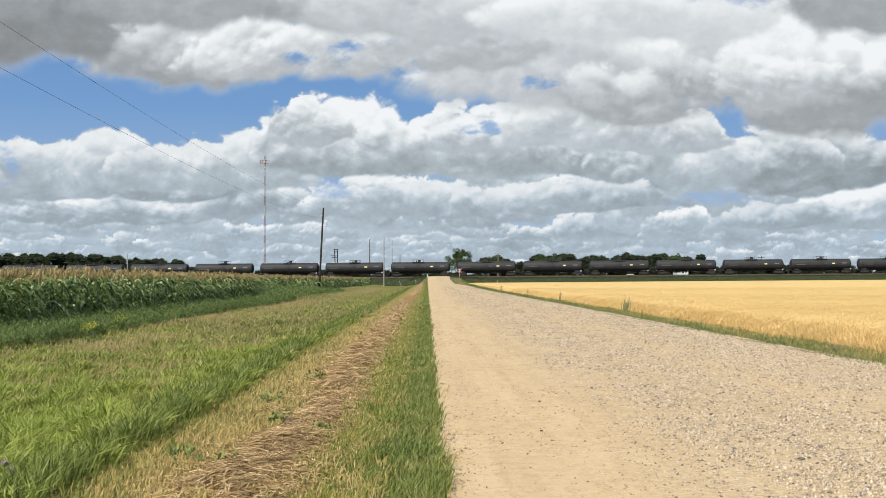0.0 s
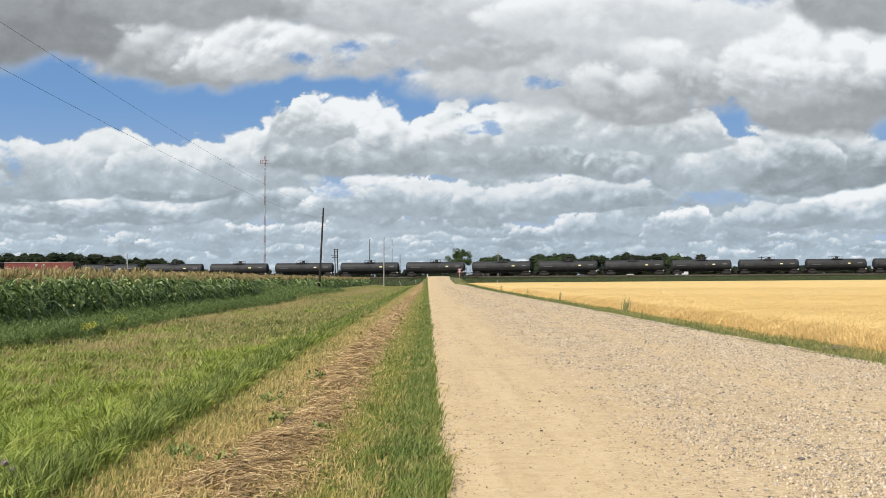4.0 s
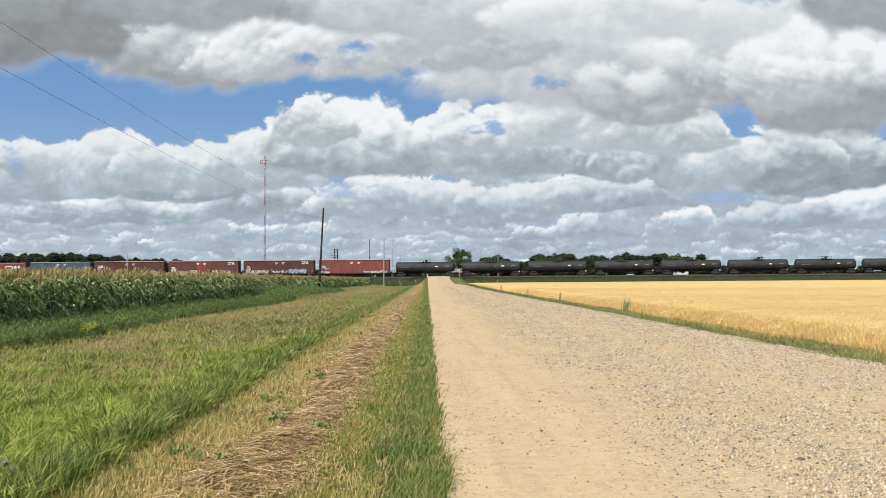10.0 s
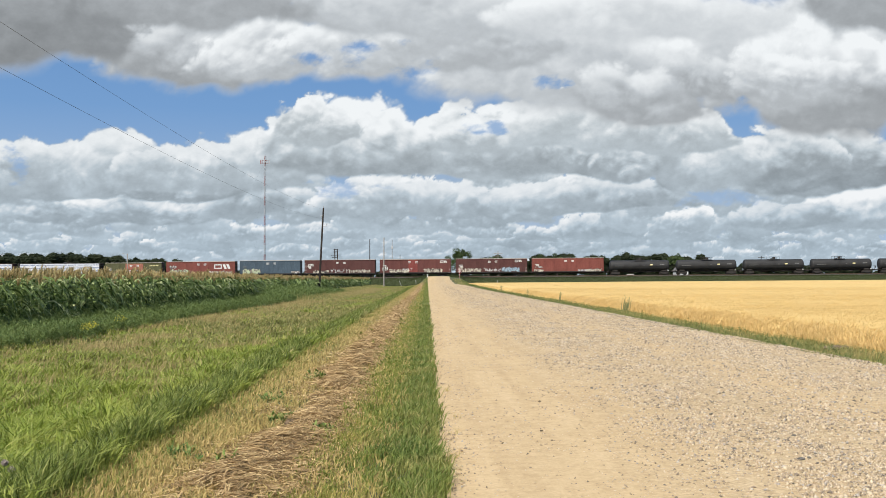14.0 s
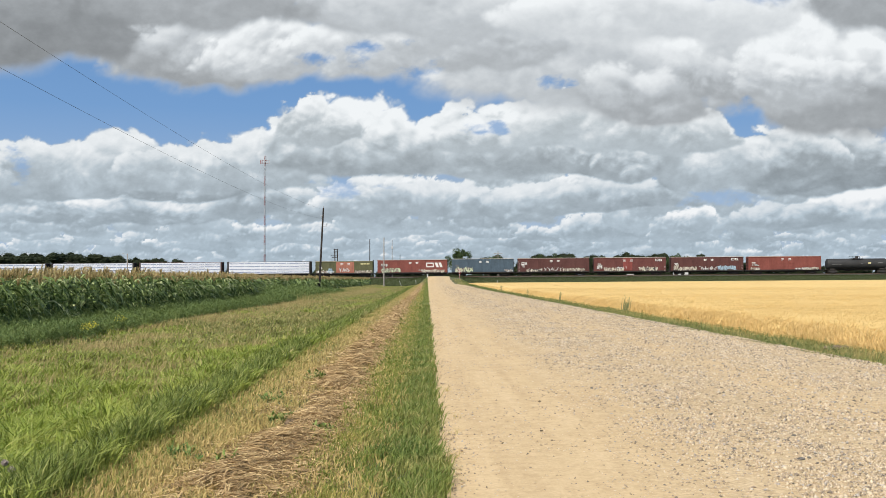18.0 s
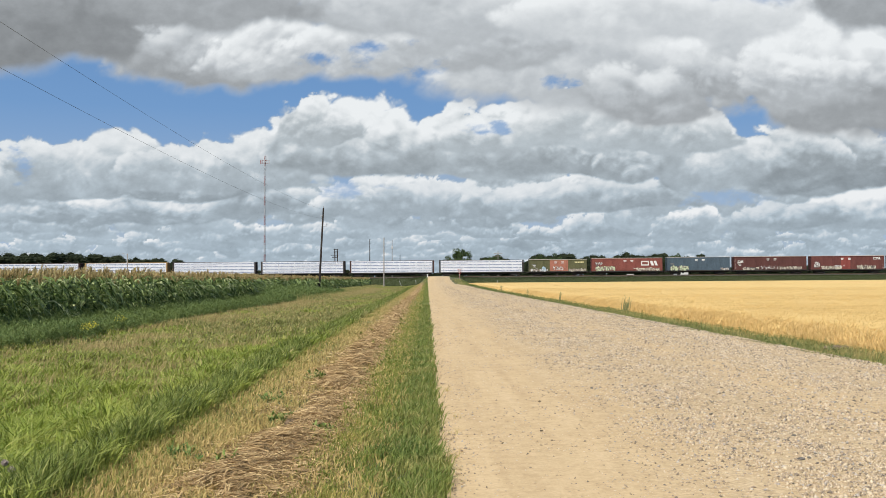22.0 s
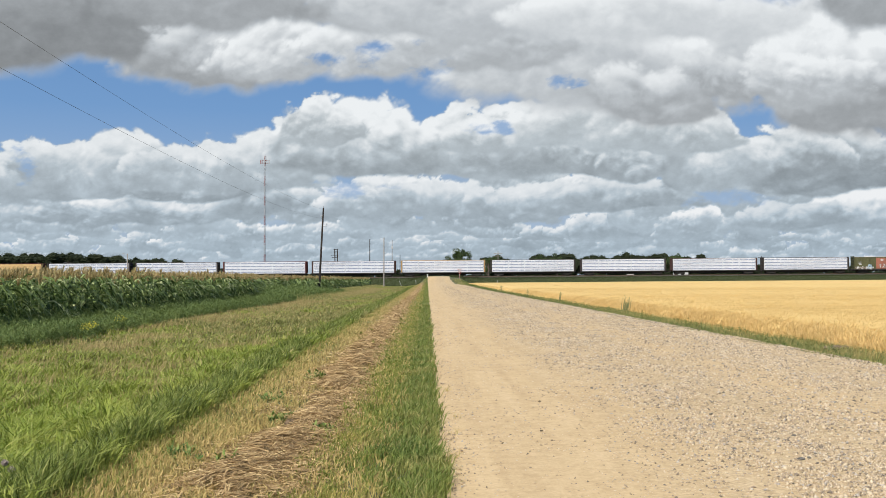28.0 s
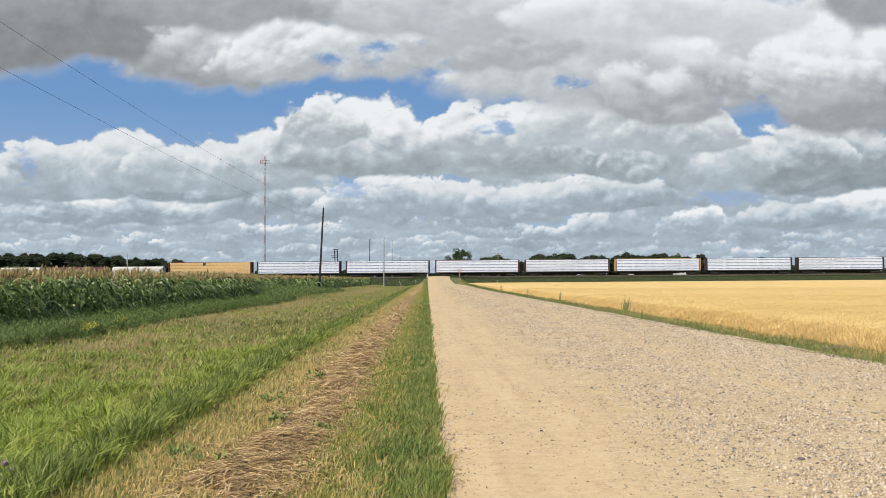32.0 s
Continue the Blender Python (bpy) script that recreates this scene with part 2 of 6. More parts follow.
def near_clouds(u, v, seed):
    val, cov = np.full(u.shape, 0.55), np.zeros(u.shape)
    for k in (
        (-540, 414, 170, 130, 0.48, 0.34), (560, 380, 260, 150, 0.88, 0.58), (250, 332, 285, 152, 0.94, 0.52), (80, 384, 150, 104, 0.80, 0.46), (370, 304, 190, 96, 0.80, 0.40), (505, 330, 130, 90, 0.74, 0.40), (-440, 364, 180, 104, 0.74, 0.36), (-290, 386, 130, 96, 0.90, 0.48),
        (-140, 394, 150, 104, 0.90, 0.48), (-20, 410, 120, 84, 0.88, 0.50), (740, 296, 230, 180, 0.92, 0.36), (620, 330, 120, 120, 0.86, 0.46),
        (-60, 462, 320, 110, 0.72, 0.50), (360, 440, 280, 110, 0.86, 0.62), (800, 466, 240, 100, 0.46, 0.36), (-420, 462, 200, 100, 0.50, 0.38), (-670, 410, 190, 170, 0.44, 0.28), (-880, 404, 260, 170, 0.38, 0.26),
    ):
        val, cov = heap(u, v, val, cov, *k, edge=0.62, ragged=0.62, seed=int(k[0]) % 53, flat=0.24, grain=0.75)
    # rifts where the blue shows between the banks
    for x, h, w, t in ((200, 345, 34, 15), (535, 312, 16, 30), (-236, 400, 36, 26), (-150, 388, 34, 26), (-62, 424, 26, 14), (-40, 372, 40, 20), (-300, 330, 120, 26)):
        n = fbm(u / 60 + x, v / 30, 61, 6, 0.62) - 0.5
        d = ((u - x) / w) ** 2 + ((v - h) / t) ** 2 + n * 7.0
        cov = cov * (1 - 0.88 * smooth01((1.2 - d) / 2.4) * smooth01(2.2 - 0.5 * (((u - x) / w) ** 2 + ((v - h) / t) ** 2)))
    return val, cov


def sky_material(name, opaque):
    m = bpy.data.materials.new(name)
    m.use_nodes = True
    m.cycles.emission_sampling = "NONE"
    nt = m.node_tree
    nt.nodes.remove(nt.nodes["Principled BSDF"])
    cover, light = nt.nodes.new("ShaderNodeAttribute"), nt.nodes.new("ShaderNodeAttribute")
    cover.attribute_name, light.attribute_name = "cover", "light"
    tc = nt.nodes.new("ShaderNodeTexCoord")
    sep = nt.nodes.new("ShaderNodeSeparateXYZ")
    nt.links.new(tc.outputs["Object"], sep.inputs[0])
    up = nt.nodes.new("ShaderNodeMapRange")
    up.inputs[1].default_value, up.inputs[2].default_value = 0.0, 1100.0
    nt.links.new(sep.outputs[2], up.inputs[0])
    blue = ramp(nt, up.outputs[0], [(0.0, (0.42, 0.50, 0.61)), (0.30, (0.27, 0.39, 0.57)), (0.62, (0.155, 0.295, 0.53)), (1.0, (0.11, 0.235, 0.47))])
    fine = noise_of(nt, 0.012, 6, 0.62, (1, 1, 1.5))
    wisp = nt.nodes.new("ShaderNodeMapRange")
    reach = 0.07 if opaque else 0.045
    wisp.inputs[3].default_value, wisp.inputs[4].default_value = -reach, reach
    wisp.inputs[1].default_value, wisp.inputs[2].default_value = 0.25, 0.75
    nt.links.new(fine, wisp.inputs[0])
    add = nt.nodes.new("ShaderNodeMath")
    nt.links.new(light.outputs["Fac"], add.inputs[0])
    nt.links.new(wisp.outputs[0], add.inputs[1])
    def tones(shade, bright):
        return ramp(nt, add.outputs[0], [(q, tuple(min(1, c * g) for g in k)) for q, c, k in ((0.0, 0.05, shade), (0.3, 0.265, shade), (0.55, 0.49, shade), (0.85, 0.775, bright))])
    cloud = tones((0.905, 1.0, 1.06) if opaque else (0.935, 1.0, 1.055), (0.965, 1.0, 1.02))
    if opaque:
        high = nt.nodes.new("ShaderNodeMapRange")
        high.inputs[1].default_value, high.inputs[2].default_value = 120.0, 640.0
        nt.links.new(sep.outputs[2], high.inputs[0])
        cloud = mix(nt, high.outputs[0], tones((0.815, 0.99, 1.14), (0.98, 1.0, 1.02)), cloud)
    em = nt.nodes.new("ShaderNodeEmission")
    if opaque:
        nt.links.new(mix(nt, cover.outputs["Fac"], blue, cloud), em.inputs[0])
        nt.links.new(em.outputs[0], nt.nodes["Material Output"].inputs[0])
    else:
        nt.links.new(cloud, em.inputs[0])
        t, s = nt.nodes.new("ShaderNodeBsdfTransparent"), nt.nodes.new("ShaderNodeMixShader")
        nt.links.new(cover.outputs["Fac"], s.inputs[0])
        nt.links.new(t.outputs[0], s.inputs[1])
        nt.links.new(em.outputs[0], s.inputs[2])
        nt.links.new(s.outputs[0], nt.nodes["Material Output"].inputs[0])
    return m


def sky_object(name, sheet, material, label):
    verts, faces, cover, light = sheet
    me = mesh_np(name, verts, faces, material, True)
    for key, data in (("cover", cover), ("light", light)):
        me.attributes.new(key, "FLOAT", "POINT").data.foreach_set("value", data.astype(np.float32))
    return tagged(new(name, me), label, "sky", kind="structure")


fine_a = np.concatenate([np.linspace(-1, -0.52, 40)[:-1], np.linspace(-0.52, 0.52, 1000), np.linspace(0.52, 1, 40)[1:]])
fine_e = np.concatenate([np.linspace(-0.03, 0.29, 320), np.linspace(0.29, 0.8, 60)[1:]])
rough_a, rough_e = np.linspace(-1, 1, 160), np.linspace(-0.03, 0.8, 80)
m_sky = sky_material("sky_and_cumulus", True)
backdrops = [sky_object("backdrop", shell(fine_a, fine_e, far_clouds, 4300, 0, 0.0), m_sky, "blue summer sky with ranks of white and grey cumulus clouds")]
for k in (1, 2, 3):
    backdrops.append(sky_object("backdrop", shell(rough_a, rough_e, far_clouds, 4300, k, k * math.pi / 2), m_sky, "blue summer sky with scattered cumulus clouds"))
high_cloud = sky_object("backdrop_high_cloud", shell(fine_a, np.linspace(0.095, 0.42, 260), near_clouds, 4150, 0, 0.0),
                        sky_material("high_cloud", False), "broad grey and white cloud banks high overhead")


# ---- ground, road, railway bank ----
def axis(*spans):
    out = []
    for a, b, n in spans:
        out += list(np.linspace(a, b, n, endpoint=False))
    return np.array(out + [spans[-1][1]])


m_ground, nt, b = nodes_of("field_soil_and_turf")
turf = ramp(nt, noise_of(nt, 0.6, 6, 0.65), [(0.3, (0.036, 0.052, 0.016)), (0.5, (0.062, 0.076, 0.026)), (0.72, (0.13, 0.115, 0.048))])
turf = mix(nt, 0.4, turf, ramp(nt, noise_of(nt, 30, 3, 0.6), [(0.35, (0.04, 0.05, 0.018)), (0.7, (0.16, 0.15, 0.07))]))
nt.links.new(turf, b.inputs["Base Color"])
b.inputs["Roughness"].default_value = 0.95
bump_to(nt, b, noise_of(nt, 25, 4), 0.6, 0.03)
xs = axis((-3800, -400, 12), (-400, -60, 30), (-60, -14, 30), (-14, 0, 40), (0, 12, 40), (12, 60, 30), (60, 400, 40), (400, 3800, 12))
ys = axis((-3800, -60, 14), (-60, 0, 10), (0, 40, 60), (40, 200, 60), (200, 235, 20), (235, 335, 110), (335, 600, 16), (600, 3800, 10))
GX, GY = np.meshgrid(xs, ys)
gv = np.stack([GX, GY, ground_z(GX, GY) - 0.012], -1).reshape(-1, 3)
ground = tagged(new("ground", mesh_np("ground", gv, grid_faces(len(xs), len(ys)), m_ground, True)), "flat farmland with green and dry turf", "ground", kind="structure")

# gravel road: pale dust in the wheel paths, loose stone between
m_road, nt, b = nodes_of("gravel_road")
tc = nt.nodes.new("ShaderNodeTexCoord")
sep = nt.nodes.new("ShaderNodeSeparateXYZ")
nt.links.new(tc.outputs["Object"], sep.inputs[0])
edge_noise = noise_of(nt, 0.5, 5, 0.65, (1, 0.25, 1))
shifted = nt.nodes.new("ShaderNodeMath")
shifted.operation = "MULTIPLY_ADD"
shifted.inputs[1].default_value = 3.4
nt.links.new(edge_noise, shifted.inputs[0])
nt.links.new(sep.outputs[0], shifted.inputs[2])
scaled = nt.nodes.new("ShaderNodeMath")
scaled.operation = "DIVIDE"
scaled.inputs[1].default_value = 12.0
nt.links.new(shifted.outputs[0], scaled.inputs[0])
loose = ramp(nt, scaled.outputs[0], [(0.15, (0.14,) * 3), (0.27, (0.18,) * 3), (0.36, (0.55,) * 3), (0.49, (0.72,) * 3), (0.55, (0.30,) * 3), (0.61, (0.66,) * 3), (0.85, (0.75,) * 3)])
dust = ramp(nt, noise_of(nt, 1.6, 6, 0.65), [(0.3, (0.42, 0.300, 0.157)), (0.7, (0.60, 0.445, 0.25))])
dust = mix(nt, 0.30, dust, ramp(nt, noise_of(nt, 45, 4, 0.65), [(0.3, (0.34, 0.235, 0.125)), (0.7, (0.62, 0.465, 0.275))]))
dust = mix(nt, 0.42, dust, ramp(nt, noise_of(nt, 7, 6, 0.75), [(0.32, (0.27, 0.185, 0.10)), (0.46, (0.50, 0.37, 0.205)), (0.62, (0.66, 0.50, 0.30))]))
dust = mix(nt, 0.32, dust, ramp(nt, noise_of(nt, 1.0, 6, 0.7, (2.2, 0.10, 1)), [(0.34, (0.34, 0.235, 0.12)), (0.5, (0.50, 0.37, 0.20)), (0.66, (0.62, 0.475, 0.285))]))
vor = node(nt, "ShaderNodeTexVoronoi", Scale=34.0, Randomness=1.0)
nt.links.new(tc.outputs["Object"], vor.inputs["Vector"])
sv = nt.nodes.new("ShaderNodeSeparateColor")
nt.links.new(vor.outputs["Color"], sv.inputs[0])
stone = ramp(nt, sv.outputs[0], [(0.0, (0.169, 0.132, 0.080)), (0.2, (0.404, 0.305, 0.179)), (0.6, (0.564, 0.437, 0.268)), (1.0, (0.705, 0.578, 0.390))])
# stone colour multiplied darker at cell edges, painting in shade between stones
gap = ramp(nt, vor.outputs["Distance"], [(0.0, (1.0,) * 3), (0.35, (0.95,) * 3), (0.7, (0.60,) * 3)])
stone = mix(nt, 1.0, stone, gap, "MULTIPLY")
stone = mix(nt, 0.30, stone, ramp(nt, noise_of(nt, 2.6, 8, 0.8, (1.0, 0.45, 1)), [(0.36, (0.27, 0.195, 0.115)), (0.52, (0.50, 0.385, 0.24)), (0.64, (0.66, 0.55, 0.40))]))
nt.links.new(mix(nt, loose, dust, stone), b.inputs["Base Color"])
b.inputs["Roughness"].default_value = 0.95
b.inputs["Specular IOR Level"].default_value = 0.15
hm = nt.nodes.new("ShaderNodeMath")
hm.operation = "MULTIPLY"
nt.links.new(vor.outputs["Distance"], hm.inputs[0])
nt.links.new(loose, hm.inputs[1])
lumps = nt.nodes.new("ShaderNodeMath")
lumps.operation = "MULTIPLY_ADD"
lumps.inputs[1].default_value = -0.9
nt.links.new(noise_of(nt, 16, 6, 0.75), lumps.inputs[0])
nt.links.new(hm.outputs[0], lumps.inputs[2])
bump_to(nt, b, lumps.outputs[0], -0.6, 0.02)
u = np.linspace(0, 1, 36)
rys = axis((-60, 0, 20), (0, 60, 240), (60, 230, 120), (230, 282.6, 60))
RU, RY = np.meshgrid(u, rys)
wob_l = 0.10 * (fbm(RY * 0.9, RY * 0 + 3, 3, 4) - 0.5) + 0.12 * (fbm(RY * 4.0, RY * 0 + 8, 6, 3) - 0.5)
wob_r = 0.5 * (fbm(RY * 0.35, RY * 0 + 5, 9, 4) - 0.5)
RX = ROAD_L + wob_l + (road_right(RY) + wob_r - ROAD_L - wob_l) * RU
rv = np.stack([RX, RY, ground_z(RX, RY) + 0.012 - 0.02 * (np.abs(RU - 0.5) > 0.49)], -1).reshape(-1, 3)
road = tagged(new("road", mesh_np("road", rv, grid_faces(36, len(rys)), m_road, True)), "pale tan gravel road with dusty wheel paths", "road", kind="structure")

# the road goes on beyond the rails
rys = axis((288.6, 340, 40), (340, 900, 30))
RU, RY = np.meshgrid(np.linspace(0, 1, 12), rys)
RX = ROAD_L + (ROAD_R - 2.5 - ROAD_L) * RU
rv = np.stack([RX, RY, ground_z(RX, RY) + 0.03], -1).reshape(-1, 3)
tagged(new("road_beyond", mesh_np("road_beyond", rv, grid_faces(12, len(rys)), m_road, True)), "gravel road going on past the railway", "road", kind="structure")

m_ballast = surface("ballast_stone", (0.04, 0.036, 0.032), (0.11, 0.10, 0.09), 5, 0.95, 0, 22, 0.6)
m_rail = surface("rusty_rail", (0.10, 0.06, 0.04), (0.22, 0.16, 0.12), 6, 0.45, 0.6, 60, 0.1)
m_tie = surface("creosoted_timber", (0.03, 0.025, 0.02), (0.09, 0.075, 0.06), 4, 0.9, 0, 30, 0.3)
TRACK = Matrix.Translation(TRACK_0) @ pose(0, 0, 0, 0, 0, TRACK_TURN) @ pose(0, 0, 0, 0, -math.degrees(math.atan(GRADE)), 0)
track = tagged(new("railway_track"), "rusty steel rails on dark timber ties in stone ballast", "railway", kind="structure")
track.matrix_basis = TRACK
bm = bmesh.new()
for x0 in np.arange(-420, 420, 6.0):
    if -4 < x0 - 1 < 7 or -4 < x0 + 5 < 7:
        continue
    vs = [bm.verts.new((x0 + dx, y, z)) for dx in (0, 6.0) for y, z in ((-3.1, -0.75), (-1.7, -0.19), (1.7, -0.19), (3.1, -0.75))]
    for k in range(3):
        bm.faces.new((vs[k], vs[k + 4], vs[k + 5], vs[k + 1]))
part("ballast", bm, m_ballast, track)
for side in (-0.755, 0.755):
    part("rail", boxes(((0, side, -0.025), (840, 0.075, 0.05)), ((0, side, -0.10), (840, 0.02, 0.11)), ((0, side, -0.165), (840, 0.15, 0.02))), m_rail, track)
tie = None
for k in range(260):
    x = -78 + 0.6 * k
    if tie is None:
        tie = part("tie", boxes(((0, 0, -0.25), (0.23, 2.6, 0.15)), bevel=0.01), m_tie, track)
        tie.location.x = x
    else:
        o = tie.copy()
        scene.collection.objects.link(o)
        o.location.x = x
m_plank = surface("weathered_crossing_planks", (0.20, 0.17, 0.13), (0.36, 0.31, 0.25), 3, 0.9, 0, 40, 0.3)
for y in (-1.35, -0.45, 0.0, 0.45, 1.35):
    w = 0.85 if abs(y) > 1 else 0.42
    part("crossing_plank", boxes(((ROAD_L + 2.9 - TRACK_0.x, y, -0.05), (6.6, w, 0.10)), bevel=0.012), m_plank, track)
for y in (-2.45, 2.45):
    part("crossing_apron", boxes(((ROAD_L + 2.9 - TRACK_0.x, y, -0.09), (5.9, 1.3, 0.10)), bevel=0.012), m_road, track)


# ---- the train ----
SPEED = 14.545
# both blacks lifted a little in colour to stand in for distance haze
m_tank = surface("sooty_black_tank_paint", (0.020, 0.0205, 0.021), (0.043, 0.043, 0.043), 0.5, 0.62, 0, 9, 0.05, (0.6, 1, 1.6), 0.22)
m_black = surface("black_grimy_steel", (0.018, 0.0165, 0.016), (0.055, 0.049, 0.044), 2, 0.75, 0.1, 20, 0.1)
m_wheel = surface("worn_wheel_steel", (0.022, 0.02, 0.018), (0.075, 0.065, 0.055), 3, 0.5, 0.6, 20, 0.05)
m_white_mark = surface("white_stencil_paint", (0.50, 0.50, 0.48), (0.72, 0.72, 0.70), 3, 0.6, 0, 20, 0)
m_grey_mark = surface("faded_grey_stencil", (0.10, 0.10, 0.10), (0.17, 0.17, 0.165), 3, 0.6, 0, 20, 0)
m_yellow_mark = surface("yellow_placard", (0.55, 0.48, 0.20), (0.68, 0.62, 0.35), 3, 0.6, 0, 20, 0)


def truck(parent, x):
    """Two-axle bogie: cast side frames, bolster, springs, and two wheelsets."""
    bm = bmesh.new()
    for y in (-1.0, 1.0):
        prof = [(-1.15, 0.56), (-0.8, 0.60), (-0.42, 0.80), (0.42, 0.80), (0.8, 0.60), (1.15, 0.56), (1.15, 0.38), (0.72, 0.36), (0.38, 0.20), (-0.38, 0.20), (-0.72, 0.36), (-1.15, 0.38)]
        a = [bm.verts.new((px, y - 0.08, pz)) for px, pz in prof]
        c = [bm.verts.new((px, y + 0.08, pz)) for px, pz in prof]
        bm.faces.new(a), bm.faces.new(c[::-1])
        for k in range(len(prof)):
            bm.faces.new((a[k], c[k], c[(k + 1) % len(prof)], a[(k + 1) % len(prof)]))
    box(bm, (0, 0, 0.62), (0.42, 2.1, 0.3), 0.03)
    t = part("bogie", bm, m_black, parent)
    t.location.x = x
    for wx in (-0.88, 0.88):
        bm = bmesh.new()
        rod(bm, (0, -0.72, 0), (0, -0.85, 0), 0.44, 20), rod(bm, (0, 0.72, 0), (0, 0.85, 0), 0.44, 20)
        rod(bm, (0, -0.70, 0), (0, -0.73, 0), 0.48, 20), rod(bm, (0, 0.70, 0), (0, 0.73, 0), 0.48, 20)
        rod(bm, (0, -1.05, 0), (0, 1.05, 0), 0.09, 10)
        w = part("wheelset", bm, m_wheel, t)
        w.location = (wx, 0, 0.44)
    return t


def coupler(parent, x, way):
    bm = boxes(((x + way * 0.25, 0, 0.86), (0.6, 0.16, 0.18)), ((x + way * 0.50, 0.03, 0.86), (0.28, 0.26, 0.28)), bevel=0.03)
    return part("coupler", bm, m_black, parent)


def lathe_x(profile, seg=36, cz=0.0):
    """A body of revolution about the x axis."""
    bm = bmesh.new()
    rings = []
    for x, r in profile:
        rings.append([bm.verts.new((x, r * math.cos(2 * math.pi * k / seg), cz + r * math.sin(2 * math.pi * k / seg))) for k in range(seg)] if r > 1e-4 else [bm.verts.new((x, 0, cz))])
    for p, q in zip(rings, rings[1:]):
        for k in range(seg):
            j = (k + 1) % seg
            if len(p) == 1:
                bm.faces.new((p[0], q[j], q[k]))
            elif len(q) == 1:
                bm.faces.new((p[k], p[j], q[0]))
            else:
                bm.faces.new((p[k], p[j], q[j], q[k]))
    bmesh.ops.recalc_face_normals(bm, faces=bm.faces)
    return bm


def tank_car(vary=0):
    root = tagged(new("tank_car"), "black sooty steel tank car with top platform and yellow placard", "tank car", "freight train")
    R, cz, L = 1.47, 2.50, 8.12
    head = [(0.55 * (1 - math.cos(t)), math.sin(t)) for t in np.linspace(0, math.pi / 2, 8)]
    prof = [(-L + x, R * r) for x, r in head]
    prof += [(x, R) for x in np.linspace(-7.4, 7.4, 26)]
    prof += [(L - x, R * r) for x, r in head[::-1]]
    part("tank", lathe_x(prof, 36, cz), m_tank, root, smooth=True)
    part("sill", boxes(((0, 0, 0.92), (16.7, 0.42, 0.26)), ((-6.6, 0, 1.15), (1.4, 2.0, 0.34)), ((6.6, 0, 1.15), (1.4, 2.0, 0.34)), bevel=0.02), m_black, root)
    for x in (-8.15, 8.15):
        part("end_platform", boxes(((x, 0, 1.08), (0.7, 2.9, 0.06)), ((x * 1.04, 0, 1.0), (0.06, 2.9, 0.2))), m_black, root)
        w = 1 if x > 0 else -1
        part("end_handrail", rods(((x + w * .3, -1.35, 1.1), (x + w * .3, -1.35, 2.1), 0.022), ((x + w * .3, 1.35, 1.1), (x + w * .3, 1.35, 2.1), 0.022), ((x + w * .3, -1.35, 2.1), (x + w * .3, 1.35, 2.1), 0.022), seg=6), m_black, root)
        coupler(root, x + w * 0.3, w)
    bm = lathe_x([(-0.42, 0.0), (-0.42, 0.40), (0.42, 0.40), (0.42, 0.0)], 20)
    bmesh.ops.rotate(bm, verts=bm.verts, matrix=Matrix.Rotation(radians(90), 3, "Y"))
    bmesh.ops.translate(bm, verts=bm.verts, vec=(0.25 + vary, 0, cz + R + 0.22))
    box(bm, (-0.5 + vary, 0, cz + R + 0.12), (0.35, 0.5, 0.3), 0.03)
    part("manway", bm, m_black, root)
    part("top_platform", boxes(((vary, -0.95, cz + R + 0.02), (2.9, 0.5, 0.05)), ((vary, 0.95, cz + R + 0.02), (2.9, 0.5, 0.05))), m_black, root)
    for y in (-1.2, 1.2):
        rail = [((vary - 1.4, y, cz + R + 0.62), (vary + 1.4, y, cz + R + 0.62), 0.028)]
        rail += [((vary + x, y, cz + R - 0.3), (vary + x, y, cz + R + 0.62), 0.028) for x in (-1.4, -0.5, 0.5, 1.4)]
        part("top_handrail", rods(*rail, seg=6), m_black, root)
    for y in (-1, 1):
        rungs = [((vary - 0.22, y * 1.52, 1.1 + 0.3 * k), (vary + 0.22, y * 1.52, 1.1 + 0.3 * k), 0.014) for k in range(9)]
        rungs += [((vary + s * 0.22, y * 1.52, 1.0), (vary + s * 0.22, y * 1.5, cz + R * 0.8), 0.018) for s in (-1, 1)]
        part("ladder", rods(*rungs, seg=6), m_black, root)
        part("side_handrail", rods(((-7.4, y * 1.56, 2.35), (7.4, y * 1.56, 2.35), 0.016), seg=6), m_black, root)

        def plate(name, x, z, w, h, mat, label=""):
            t = math.asin((z - cz) / R)
            bm = boxes(((0, 0, 0), (w, 0.012, h)))
            bmesh.ops.rotate(bm, verts=bm.verts, matrix=Matrix.Rotation(-y * -t, 3, "X"))
            bmesh.ops.translate(bm, verts=bm.verts, vec=(x, y * (R + 0.012) * math.cos(t), z))
            part(name, bm, mat, root, label)
        plate("placard", 3.1 * -y, 2.72, 0.75, 0.30, m_yellow_mark, "faded yellow placard")
        for k in range(6):
            plate("stencil_bar", -y * (-6.6 + 0.42 * k), 2.42, 0.32, 0.17, m_grey_mark, "grey stencilled lettering bar")
        for k in range(3):
            plate("stencil_bar", -y * (5.6 + 0.4 * k), 2.80, 0.34, 0.26, m_grey_mark, "grey stencilled lettering bar")
        plate("stencil_bar", -y * 1.1, 2.62, 0.4, 0.1, m_grey_mark)
        part("reflector", boxes(((y * -7.55, y * 1.42, 1.2), (0.28, 0.03, 0.28))), m_white_mark, root, "white reflector plate")
    part("brake_wheel", rods(((-8.5, 0.5, 1.75), (-8.54, 0.5, 1.75), 0.28), seg=16), m_black, root)
    part("brake_cylinder", rods(((2.0, -0.5, 0.75), (3.0, -0.5, 0.75), 0.14), seg=12), m_black, root)
